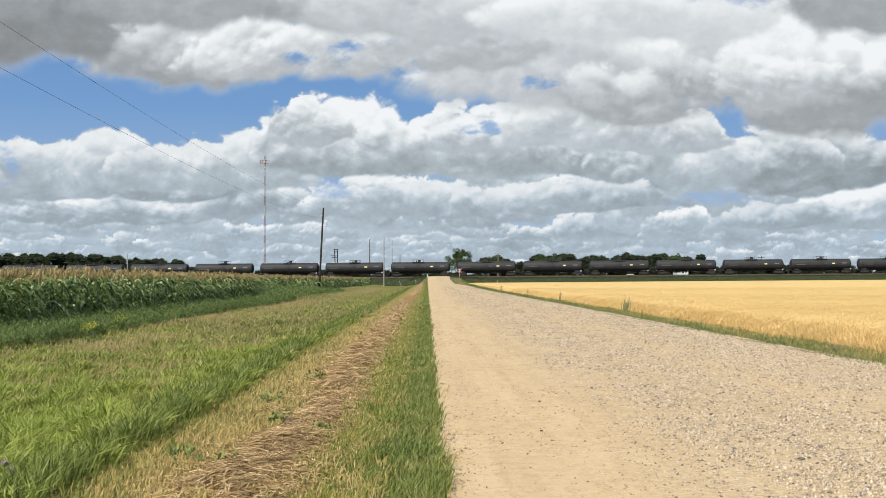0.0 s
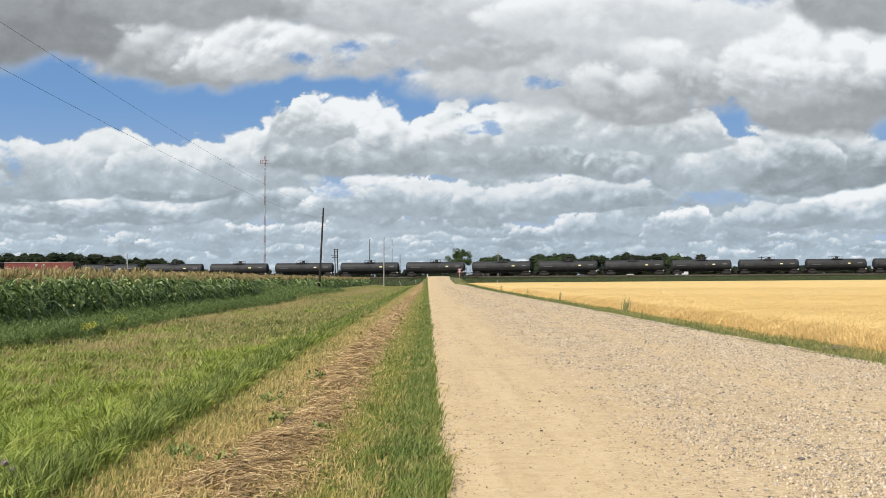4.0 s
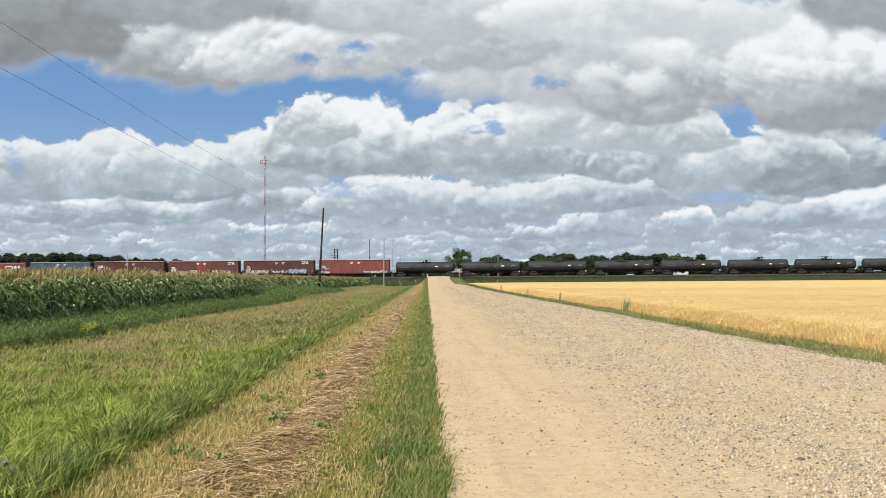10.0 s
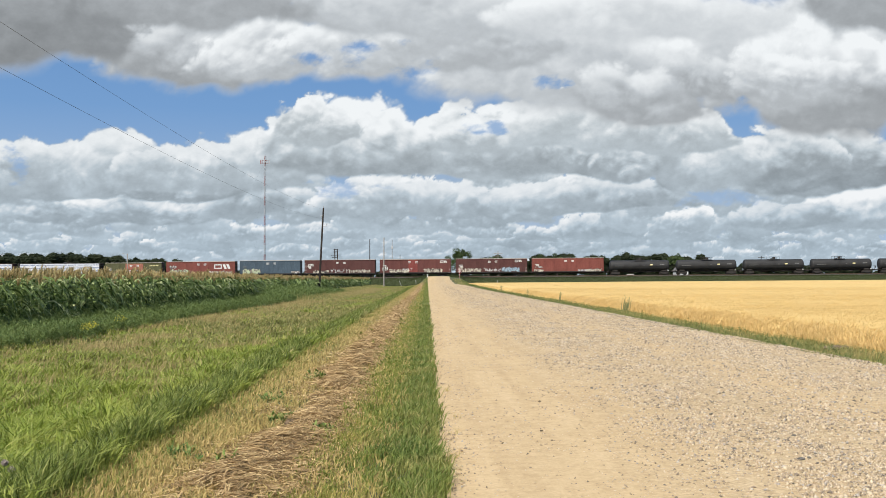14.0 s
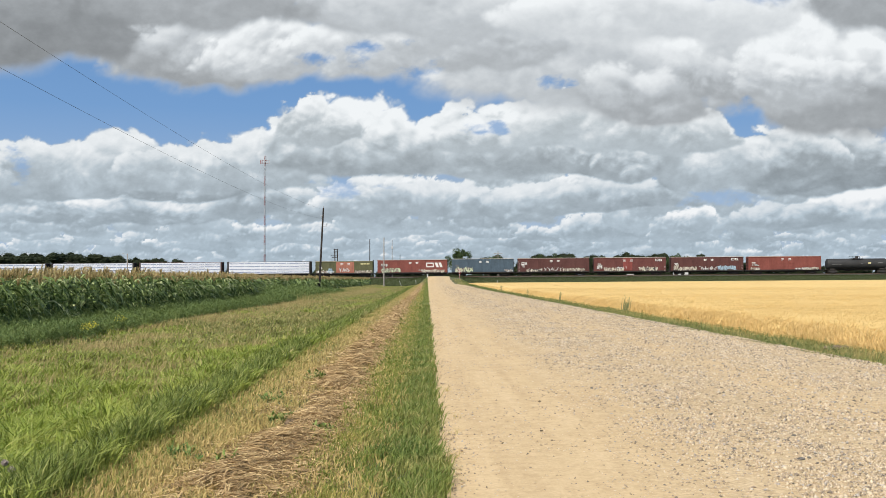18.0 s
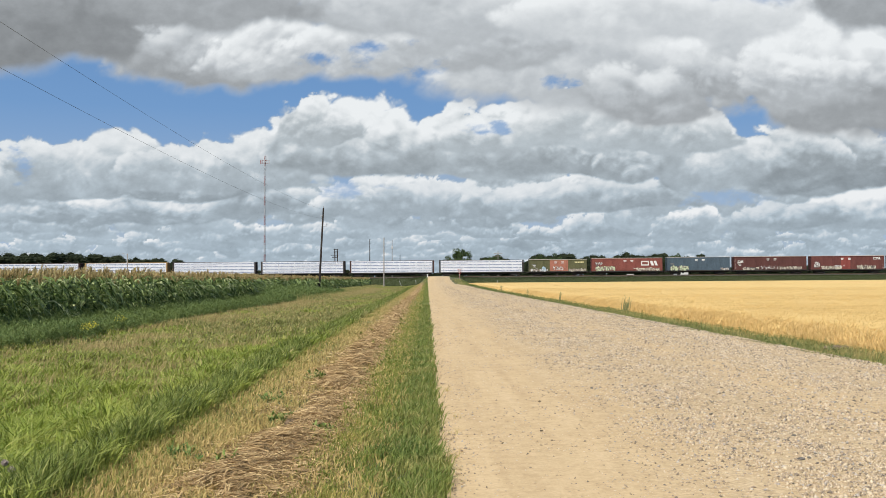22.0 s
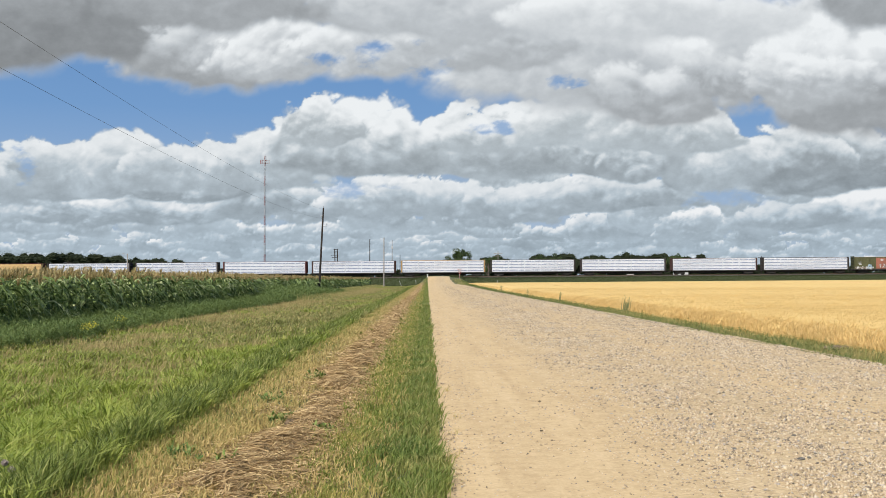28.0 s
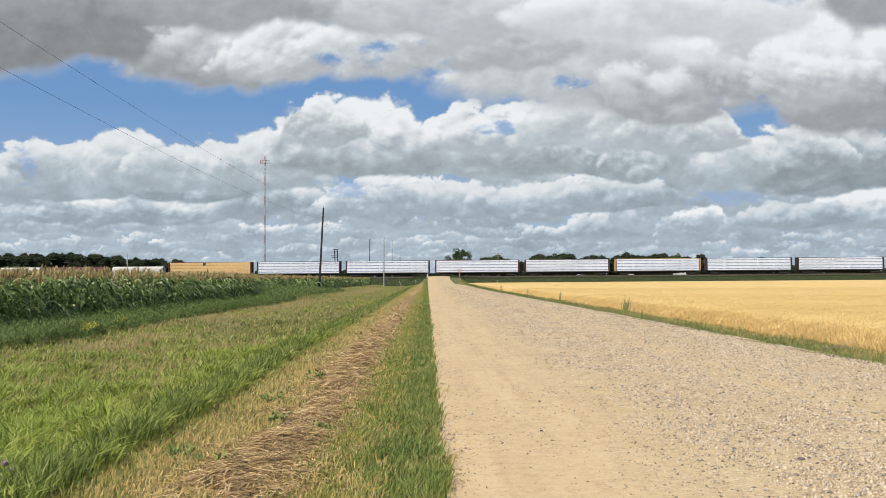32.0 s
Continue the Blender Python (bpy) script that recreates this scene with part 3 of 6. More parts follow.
    part("air_reservoir", rods(((-3.0, 0.4, 0.75), (-1.4, 0.4, 0.75), 0.2), seg=12), m_black, root)
    part("bottom_outlet", rods(((0, 0, 0.55), (0, 0, 1.1), 0.22), seg=12), m_black, root)
    truck(root, -6.6), truck(root, 6.6)
    return root


def spray(bm, rim, rng, x0, x1, z0, z1, y, strokes, r):
    """Loose spray-paint letters on the side of a car: fat bent strokes as thin raised ribbons, each over a dark rim."""
    cell = (x1 - x0) / strokes
    for k in range(strokes):
        cx = x0 + cell * (k + 0.5)
        top, low = z1 - rng.uniform(0, 0.25) * (z1 - z0), z0 + rng.uniform(0, 0.15) * (z1 - z0)
        for q in range(2):
            last = None
            px, pz = cx + rng.uniform(-0.5, 0.5) * cell, rng.uniform(low, top)
            for i in range(4):
                w = r * rng.uniform(0.7, 1.2)
                pair = []
                for mesh, g, dy in ((bm, w, -0.003 * q), (rim, w + 0.06, 0.002)):
                    pair.append((mesh.verts.new((px - g, y + dy, pz - g * 0.7)), mesh.verts.new((px + g, y + dy, pz + g * 0.7))))
                if last:
                    for mesh, e, f in zip((bm, rim), last, pair):
                        mesh.faces.new((e[0], f[0], f[1], e[1]))
                last = pair
                px = min(cx + 0.62 * cell, max(cx - 0.62 * cell, px + rng.uniform(-0.7, 0.7) * cell))
                pz = min(top, max(low, pz + rng.uniform(-0.75, 0.75) * (top - low)))


SPRAYS = {
    "dusty": surface("dusty_pink_grey_spray_paint", (0.13, 0.095, 0.08), (0.40, 0.34, 0.29), 2.5, 0.7, 0, 9, 0),
    "cream": surface("cream_spray_paint", (0.44, 0.40, 0.30), (0.64, 0.60, 0.50), 2, 0.6, 0, 14, 0),
    "white": surface("white_spray_paint", (0.48, 0.48, 0.46), (0.68, 0.68, 0.66), 2, 0.6, 0, 14, 0),
    "blue": surface("pale_blue_spray_paint", (0.22, 0.36, 0.46), (0.42, 0.52, 0.60), 2, 0.6, 0, 14, 0),
    "dark": surface("black_spray_paint", (0.02, 0.02, 0.025), (0.06, 0.06, 0.06), 2, 0.6, 0, 14, 0),
    "lime": surface("pale_green_spray_paint", (0.40, 0.48, 0.26), (0.58, 0.62, 0.46), 2, 0.6, 0, 14, 0),
}


def boxcar(label, paint, door_paint, length, height, logo, paint_jobs, seed, door_x=0.0, doors=2):
    rng = random.Random(seed)
    root = tagged(new("boxcar"), label, "boxcar", "freight train")
    L, W, z0, z1 = length / 2, 1.46, 0.98, height
    part("body", boxes(((0, 0, (z0 + z1) / 2), (2 * L, 2 * W, z1 - z0)), bevel=0.03), paint, root)
    post = None
    n = int(2 * L / 0.92)
    for y in (-1, 1):
        for k in range(n + 1):
            x = -L + 0.12 + (2 * L - 0.24) * k / n
            if abs(x - door_x) < 1.25 * doors + 0.1:
                continue
            if post is None:
                post = o = part("side_post", boxes(((0, 0, 0), (0.11, 0.04, z1 - z0 - 0.2))), paint, root)
            else:
                o = post.copy()
                scene.collection.objects.link(o)
            o.location = (x, y * (W + 0.02), (z0 + z1) / 2 + 0.02)
    for y in (-1, 1):
        part("top_chord", boxes(((0, y * (W + 0.03), z1 - 0.08), (2 * L, 0.1, 0.16)), bevel=0.015), paint, root)
        part("side_sill", boxes(((0, y * (W + 0.03), z0 + 0.05), (2 * L, 0.1, 0.26)), bevel=0.015), m_black, root)
        for k in range(doors):
            x = door_x + (k - (doors - 1) / 2) * 2.5
            d = part("door", boxes(((x, y * (W + 0.06), (z0 + z1) / 2 + 0.02), (2.44, 0.06, z1 - z0 - 0.4)), ((x, y * (W + 0.10), z0 + 1.0), (2.3, 0.05, 0.12)),
                                   ((x, y * (W + 0.10), z1 - 0.9), (2.3, 0.05, 0.12)), ((x, y * (W + 0.10), (z0 + z1) / 2), (2.3, 0.05, 0.12)), bevel=0.01), door_paint, root)
            part("locking_bar", rods(((x - 0.6, y * (W + 0.15), z0 + 0.3), (x - 0.6, y * (W + 0.15), z1 - 0.3), 0.025), ((x + 0.6, y * (W + 0.15), z0 + 0.3), (x + 0.6, y * (W + 0.15), z1 - 0.3), 0.025), seg=6), door_paint, d)
        for x in (-L + 0.35, L - 0.35):
            rungs = [((x - 0.2, y * (W + 0.12), 1.1 + 0.38 * k), (x + 0.2, y * (W + 0.12), 1.1 + 0.38 * k), 0.016) for k in range(8 if x * y > 0 else 4)]
            part("ladder", rods(*rungs, seg=6), m_white_mark if rng.random() < 0.25 else paint, root)
    bm = bmesh.new()
    box(bm, (0, 0, z1 + 0.06), (2 * L, 2 * W + 0.04, 0.12), 0.02)
    for k in range(n + 1):
        box(bm, (-L + 0.1 + (2 * L - 0.2) * k / n, 0, z1 + 0.1), (0.1, 2 * W - 0.1, 0.05))
    part("roof", bm, m_roof, root, "galvanised ribbed roof")
    for w in (-1, 1):
        bm = bmesh.new()
        for k in range(9):
            box(bm, (w * (L + 0.04), 0, z0 + 0.3 + 0.4 * k), (0.09, 2 * W - 0.2, 0.2), 0.03)
        part("end_panel", bm, paint if w < 0 else m_end, root)
        coupler(root, w * (L + 0.25), w)
        part("end_sill", boxes(((w * (L + 0.12), 0, 0.95), (0.25, 2.8, 0.3)), bevel=0.02), m_black, root)
    part("underframe", boxes(((0, 0, 0.78), (2 * L, 0.5, 0.36)), ((1.2, 0.3, 0.6), (1.6, 0.5, 0.35)), bevel=0.02), m_black, root)
    truck(root, -L + 2.4), truck(root, L - 2.4)
    ym = -(W + 0.082)
    # railway emblem as a plain looping band
    if logo:
        lx, lz, lw, lh = logo
        t = lh * 0.24
        bm = boxes(((lx - lw * 0.26, ym, lz + lh / 2 - t / 2), (lw * 0.46, 0.015, t)), ((lx - lw * 0.26, ym, lz - lh / 2 + t / 2), (lw * 0.46, 0.015, t)),
                   ((lx - lw * 0.46, ym, lz), (t, 0.015, lh)), ((lx - lw * 0.06, ym, lz), (t, 0.015, lh)))
        for s in (0.10, 0.32):
            bm.faces.new([bm.verts.new((lx + lw * (s + dx), ym - 0.01, lz + dz * lh / 2)) for dx, dz in ((-0.08, 1), (0.07, 1), (0.17, -1), (0.02, -1))])
        part("emblem", bm, m_white_mark, root, "white band emblem")
    for x, z, w, h in ((-0.9, z1 - 0.62, 0.75, 0.2), (0.95, z1 - 0.62, 0.75, 0.2), (-0.9, z1 - 0.92, 0.7, 0.14), (0.95, z1 - 0.92, 0.7, 0.14)):
        part("stencil_bar", boxes(((door_x + x, ym - 0.06, z), (w, 0.012, h))), m_white_mark, root, "white stencilled lettering bar")
    for k in range(3):
        part("stencil_bar", boxes(((-L + 1.3 + 0.12 * k, ym, z0 + 2.05 - 0.32 * k), (1.0 - 0.2 * k, 0.012, 0.17))), m_grey_mark if rng.random() < 0.3 else m_white_mark, root)
    if logo is None and door_paint is not paint:
        for k in range(6):
            part("reporting_mark", boxes(((L * 0.60 + 0.42 * k, ym, z1 - 0.72), (0.30, 0.012, 0.34))), m_yellow_mark, root, "cream lettering bar")
    for col, xa, xb, za, zb, num, r in paint_jobs:
        # a dusty filled ground behind the strokes
        bm = bmesh.new()
        cells = max(3, int((xb - xa) / 0.55))
        for k in range(cells):
            cx, cz = xa + (xb - xa) * (k + 0.5) / cells, z0 + (za + zb) / 2
            rx, rz = 0.62 * (xb - xa) / cells, 0.52 * (zb - za) * rng.uniform(0.6, 1.0)
            ring = [(cx + rx * rng.uniform(0.7, 1.1) * math.cos(q * 0.785), ym + 0.004, cz + rz * rng.uniform(0.7, 1.1) * math.sin(q * 0.785)) for q in range(8)]
            bm.faces.new([bm.verts.new(q) for q in ring])
        part("spray_fill", bm, SPRAYS["blue" if col == "blue" else "dusty"], root, "faded spray-painted fill")
        bm, rim = bmesh.new(), bmesh.new()
        spray(bm, rim, rng, xa, xb, z0 + za, z0 + zb, ym - 0.008 * rng.uniform(1, 1.6), num, r)
        part("spray_outline", rim, SPRAYS["dark"], root, "dark spray-painted outline")
        part("spray_lettering", bm, SPRAYS[col], root, "looping spray-painted lettering in %s" % col)
    return root


m_roof = surface("galvanised_roof", (0.36, 0.33, 0.29), (0.56, 0.52, 0.46), 2, 0.5, 0.2, 20, 0.05)
m_end = surface("dark_car_end", (0.035, 0.028, 0.026), (0.08, 0.062, 0.055), 2, 0.7, 0.0, 20, 0.05)


def car_paint(name, c):
    return surface(name, tuple(0.72 * k for k in c), tuple(1.25 * k + 0.012 for k in c), 0.9, 0.65, 0, 14, 0.06, (1, 1, 0.35))


m_orange_red = car_paint("faded_orange_red_paint", (0.172, 0.046, 0.034))
m_brown = car_paint("mineral_brown_paint", (0.076, 0.025, 0.021))
m_redbrown = car_paint("red_brown_paint", (0.104, 0.031, 0.026))
m_bright_red = car_paint("bright_red_door_paint", (0.185, 0.040, 0.033))
m_slate_blue = car_paint("slate_blue_paint", (0.050, 0.078, 0.104))
m_rust_red = car_paint("weathered_rust_red_paint", (0.172, 0.047, 0.035))
m_olive = car_paint("olive_green_paint", (0.081, 0.081, 0.034))
m_rust_door = car_paint("rusty_orange_door_paint", (0.30, 0.115, 0.075))


# ---- wrapped lumber on centre-beam cars ----
m_wrap = surface("white_lumber_wrap", (0.58, 0.595, 0.64), (0.71, 0.72, 0.76), 1.2, 0.45, 0, 9, 0.25)
m_wrap_text = surface("grey_print_on_wrap", (0.11, 0.15, 0.24), (0.22, 0.27, 0.37), 4, 0.6, 0, 25, 0)
m_lumber = surface("fresh_sawn_lumber", (0.50, 0.32, 0.13), (0.66, 0.46, 0.22), 1.5, 0.8, 0, 18, 0.2, (0.3, 1, 6))
m_lumber_gap = surface("lumber_shadow_stickers", (0.17, 0.10, 0.04), (0.30, 0.19, 0.08), 2, 0.85, 0, 18, 0.1)


def print_mesh(name, *items):
    """A small flat mesh of printed bars or a strap on the face of a wrapped pack."""
    bm = boxes(*items)
    me = bpy.data.meshes.new(name)
    bm.to_mesh(me)
    bm.free()
    me.materials.append(m_wrap_text)
    return me


WRAP_PRINTS = [print_mesh("wrap_print", *[((-0.32 + 0.16 * q, -0.566, 0.03 * (((q + v) * 7) % 3)), (0.13, 0.010, (0.24, 0.30, 0.20)[(q + v) % 3])) for q in range(5)]) for v in range(3)]
WRAP_STRAP = print_mesh("strap", ((0, -0.565, 0), (0.025, 0.008, 0.74)))


def centerbeam(label, frame_paint, load, seed):
    rng = random.Random(seed)
    root = tagged(new("centerbeam_car"), label, "flat car", "freight train")
    L, z0, top = 11.35, 1.12, 4.42
    part("deck", boxes(((0, 0, 1.0), (2 * L, 2.8, 0.2)), ((0, 0, 0.78), (2 * L - 1, 0.5, 0.4)), bevel=0.02), m_black, root)
    part("fish_belly_sill", boxes(((0, -0.3, 0.62), (12.5, 0.06, 0.5)), ((0, 0.3, 0.62), (12.5, 0.06, 0.5))), m_black, root)
    bm = bmesh.new()
    for k in range(15):
        box(bm, (-L + 1.0 + (2 * L - 2.0) * k / 14, 0, 2.7), (0.16, 0.14, 3.2))
    box(bm, (0, 0, top - 0.06), (2 * L, 0.5, 0.12), 0.02)
    part("center_beam", bm, frame_paint, root)
    for w in (-1, 1):
        wall = part("bulkhead", boxes(((w * (L - 0.10), 0, (z0 + top) / 2), (0.10, 2.75, top - z0)), bevel=0.01), frame_paint, root)
        for y in (-1.3, -0.65, 0, 0.65, 1.3):
            part("upright", boxes(((w * (L - 0.0), y, (z0 + top) / 2), (0.28, 0.12, top - z0)), bevel=0.015), frame_paint, wall)
        for z in (1.3, 2.1, 2.9, 3.7, top - 0.1):
            part("crossrail", boxes(((w * (L + 0.02), 0, z), (0.18, 2.7, 0.12)), bevel=0.015), frame_paint, wall)
        part("bulkhead_ladder", rods(*[((w * (L + 0.12), -1.2, 1.3 + 0.4 * k), (w * (L + 0.12), -0.8, 1.3 + 0.4 * k), 0.018) for k in range(7)], seg=6), m_black, root)
        coupler(root, w * (L + 0.1), w)
    n, rows = 5, 4
    pl, ph = (2 * L - 0.55) / n, (top - 0.16 - z0) / rows
    wrapped = load == "wrap"
    made = None
    for y in (-1, 1):
        for i in range(n):
            for j in range(rows):
                x, z = -L + 0.275 + pl * (i + 0.5), z0 + ph * (j + 0.5)
                p = part("lumber_pack", boxes(((0, 0, 0), (pl - 0.03, 1.12, ph - 0.035)), bevel=0.03), m_wrap if wrapped else m_lumber, root) if made is None else None
                if p is None:
                    p = made.copy()
                    scene.collection.objects.link(p)
                p.location = (x, y * 0.66, z)
                made = made or p
                if wrapped and y < 0:
                    for k in range(5):
                        o = new("wrap_print", WRAP_PRINTS[rng.randrange(3)])
                        o.location = (-1.72 + 0.86 * k + rng.uniform(-0.08, 0.08), 0, rng.uniform(-0.03, 0.02))
                        o.parent = p
                    for sx in (-1.35, 1.35):
                        o = new("strap", WRAP_STRAP)
                        o.location.x = sx
                        o.parent = p
    if not wrapped:
        # thin brown strips on the packs stand in for shade between boards
        bm = bmesh.new()
        for j in range(rows * 3):
            for i in range(n):
                box(bm, (-L + 0.275 + pl * (i + 0.5), -1.224, z0 + (top - 0.2 - z0) * (j + 0.5) / (rows * 3)), (pl - 0.2, 0.008, 0.03))
        part("painted_board_gaps", bm, m_lumber_gap, root)
        # black plate on the pack face paints the shade of a notch
        part("missing_boards_patch", boxes(((-1.6, -1.228, 3.82), (0.75, 0.02, 0.75))), m_black, root, "black patch standing in for the shaded gap of missing boards")
    truck(root, -L + 2.2), truck(root, L - 2.2)
    return root


m_pale_cover = surface("dusty_white_cover", (0.40, 0.375, 0.325), (0.55, 0.52, 0.455), 0.8, 0.6, 0, 12, 0.05)


def low_car(label, paint, length, height, seed):
    """A low covered freight car with a rounded lid."""
    root = tagged(new("covered_gondola"), label, "freight car", "freight train")
    L = length / 2
    part("side_wall", boxes(((0, -1.42, 1.8), (2 * L, 0.08, 1.5)), ((0, 1.42, 1.8), (2 * L, 0.08, 1.5)), bevel=0.01), paint, root)
    part("floor_frame", boxes(((0, 0, 0.95), (2 * L, 2.9, 0.25)), bevel=0.02), m_black, root)
    bm = bmesh.new()
    seg = 10
    rows = [[bm.verts.new((x, -1.4 * math.cos(math.pi * k / seg), 2.5 + (height - 2.5) * math.sin(math.pi * k / seg) ** 0.6)) for k in range(seg + 1)] for x in (-L, L)]
    for k in range(seg):
        bm.faces.new((rows[0][k], rows[1][k], rows[1][k + 1], rows[0][k + 1]))
    bm.faces.new(rows[0]), bm.faces.new(rows[1][::-1])
    part("cover", bm, paint, root)
    bm = bmesh.new()
    for k in range(7):
        box(bm, (-L + 0.4 + (2 * L - 0.8) * k / 6, 0, height + 0.0), (0.1, 1.6, 0.1))
    part("cover_rib", bm, m_black, root)
    for x in (-L * 0.35, L * 0.25):
        part("lifting_eye", rods(((x, -0.3, height - 0.05), (x, -0.3, height + 0.35), 0.05), ((x + 0.5, 0.2, height - 0.05), (x + 0.5, 0.2, height + 0.35), 0.05), seg=8), m_black, root)
    for w in (-1, 1):
        part("end_wall", boxes(((w * (L - 0.02), 0, 1.8), (0.1, 2.8, 1.5))), paint, root)
        coupler(root, w * (L + 0.2), w)
    truck(root, -L + 2.0), truck(root, L - 2.0)
    return root


train = []     # (car, place along the track at the start)
tank = tank_car()
tank_b = tank_car(-0.6)
s0 = -157.12
for k in range(16):
    src = tank_b if k % 5 == 3 else tank
    first = (k == 0) or (k == 3)
    train.append((src if first else copy_thing(src, Matrix()), s0 + 18.02 * (k + 0.5)))
boxcars = (
    ("faded orange-red boxcar with pale spray lettering along the sill", m_orange_red, m_orange_red, 19.3, 4.66, None,
     (("cream", -9.0, -6.6, 0.1, 0.9, 5, 0.11), ("white", 2.6, 6.4, 0.15, 0.75, 9, 0.09), ("cream", 5.0, 8.9, 0.1, 0.8, 7, 0.11), ("white", -8.8, -7.0, 1.2, 1.6, 4, 0.06)), -157.12, 20.77),
    ("mineral brown boxcar with pale blue and cream spray lettering", m_brown, m_brown, 19.3, 4.66, (7.3, 4.05, 1.9, 0.62),
     (("blue", 2.6, 7.6, 0.1, 1.5, 12, 0.14), ("cream", -7.6, -2.8, 0.1, 1.2, 10, 0.12), ("white", -2.0, 2.4, 0.2, 1.3, 7, 0.08), ("cream", -9.0, -7.8, 0.1, 1.8, 4, 0.08)), -177.89, 20.63),
    ("red-brown boxcar with one bright red door and cream spray lettering", m_redbrown, m_bright_red, 19.3, 4.66, (7.7, 4.0, 1.9, 0.62),
     (("cream", -7.0, -1.5, 0.1, 1.1, 12, 0.14), ("white", -3.6, -0.8, 0.5, 1.3, 5, 0.08), ("cream", 2.4, 7.2, 0.1, 1.3, 10, 0.14), ("dark", 2.8, 6.8, 0.2, 1.0, 6, 0.06), ("white", -8.8, -7.6, 0.6, 2.0, 4, 0.08)), -198.52, 20.87),
    ("dark brown boxcar with black and cream looped lettering", m_brown, m_brown, 19.3, 4.66, (-7.9, 3.35, 1.5, 0.62),
     (("cream", -7.4, -3.0, 0.1, 0.9, 9, 0.13), ("dark", -7.0, -3.4, 0.2, 0.8, 5, 0.09), ("white", -2.4, 1.8, 0.3, 1.3, 6, 0.07), ("cream", 1.8, 8.4, 0.1, 1.1, 12, 0.09)), -219.39, 20.38),
    ("slate-blue boxcar with white and green spray lettering", m_slate_blue, m_slate_blue, 16.7, 4.62, None,
     (("lime", -7.6, -2.6, 0.1, 1.5, 11, 0.14), ("dark", -6.6, -3.0, 0.3, 1.2, 5, 0.08), ("white", 6.0, 8.0, 0.1, 0.9, 5, 0.07)), -239.77, 17.97),
    ("weathered rust-red boxcar with a large white emblem", m_rust_red, m_rust_red, 19.0, 4.50, (6.0, 3.15, 4.6, 1.25),
     (("lime", -8.6, -3.2, 0.1, 1.5, 12, 0.13), ("cream", 1.8, 8.8, 0.1, 1.0, 13, 0.10), ("white", -8.4, -6.6, 1.8, 2.6, 4, 0.07)), -257.74, 20.34),
    ("olive-green boxcar with a rusty orange door", m_olive, m_rust_door, 15.7, 4.30, None,
     (("white", -7.6, -2.8, 0.1, 0.9, 8, 0.08), ("cream", 3.0, 7.6, 0.1, 0.9, 7, 0.07), ("white", -1.2, 1.8, 0.4, 1.5, 6, 0.08), ("blue", -4.4, -3.2, 0.3, 1.5, 4, 0.22)), -278.08, 17.02),
)
for k, (label, paint, door, length, height, logo, jobs, front, pitch) in enumerate(boxcars):
    one_door = k == 2
    c = boxcar(label, paint, door, length, height, logo, jobs, 40 + k, -0.6 if k == 2 else 0.3, 1 if one_door else 2)
    train.append((c, front - pitch / 2))
m_frame_black = surface("black_frame_paint", (0.02, 0.018, 0.018), (0.06, 0.05, 0.045), 2, 0.6, 0.1, 15, 0.05)
m_frame_red = car_paint("dull_red_frame_paint", (0.090, 0.021, 0.019))
m_frame_orange = car_paint("orange_frame_paint", (0.36, 0.22, 0.09))
m_frame_brown = car_paint("dark_brown_frame_paint", (0.050, 0.022, 0.018))
frames = ((m_frame_black, "black"), (m_frame_brown, "dark brown"), (m_frame_black, "black"), (m_frame_black, "black"), (m_frame_orange, "orange"), (m_frame_brown, "dark brown"),
          (m_frame_red, "dull red"), (m_frame_black, "black"), (m_frame_black, "black"))
s = -295.1
for k, (paint, tone) in enumerate(frames):
    c = centerbeam("%s centre-beam flat car loaded with white-wrapped lumber" % tone, paint, "wrap", k)
    train.append((c, s - 12.215))
    s -= 24.43
train.append((centerbeam("dull red centre-beam flat car loaded with bare yellow lumber", m_frame_red, "bare", 30), s - 12.215))
s -= 24.43
for label, paint, pitch in (("low dusty white covered gondola", m_pale_cover, 15.8), ("low dull red covered gondola", m_frame_red, 18.4), ("low dusty white covered gondola", m_pale_cover, 15.8)):
    train.append((low_car(label, paint, pitch - 1.8, 3.35, 3), s - pitch / 2))
    s -= pitch


# ---- grass, straw and weeds ----
def blades(x, y, h, w, lean, seed, z0=None, droop=0.35, base=0.0):
    """Tapered bent blades at the given feet: three triangles each."""
    rng = np.random.default_rng(seed)
    n = len(x)
    z = (ground_z(x, y) if z0 is None else z0) + base - 0.01
    az = rng.uniform(0, 2 * math.pi, n)
    wx, wy = np.cos(az) * w / 2, np.sin(az) * w / 2 * 0.6
    la = rng.uniform(0, 2 * math.pi, n)
    lx, ly = np.cos(la) * lean * h + 0.14 * h, np.sin(la) * lean * h
    P = np.stack([x, y, z], -1)
    W = np.stack([wx, wy, np.zeros(n)], -1)
    M = P + np.stack([lx * 0.35, ly * 0.35, h * 0.6], -1)
    T = P + np.stack([lx, ly, h * (1 - droop * np.clip(lean, 0, 1))], -1)
    v = np.stack([P - W, P + W, M - W * 0.8, M + W * 0.8, T], 1).reshape(-1, 3)
    k = np.arange(n)[:, None] * 5
    f = np.concatenate([k + np.array([[0, 1, 3]]), k + np.array([[0, 3, 2]]), k + np.array([[2, 3, 4]])])
    return v, f


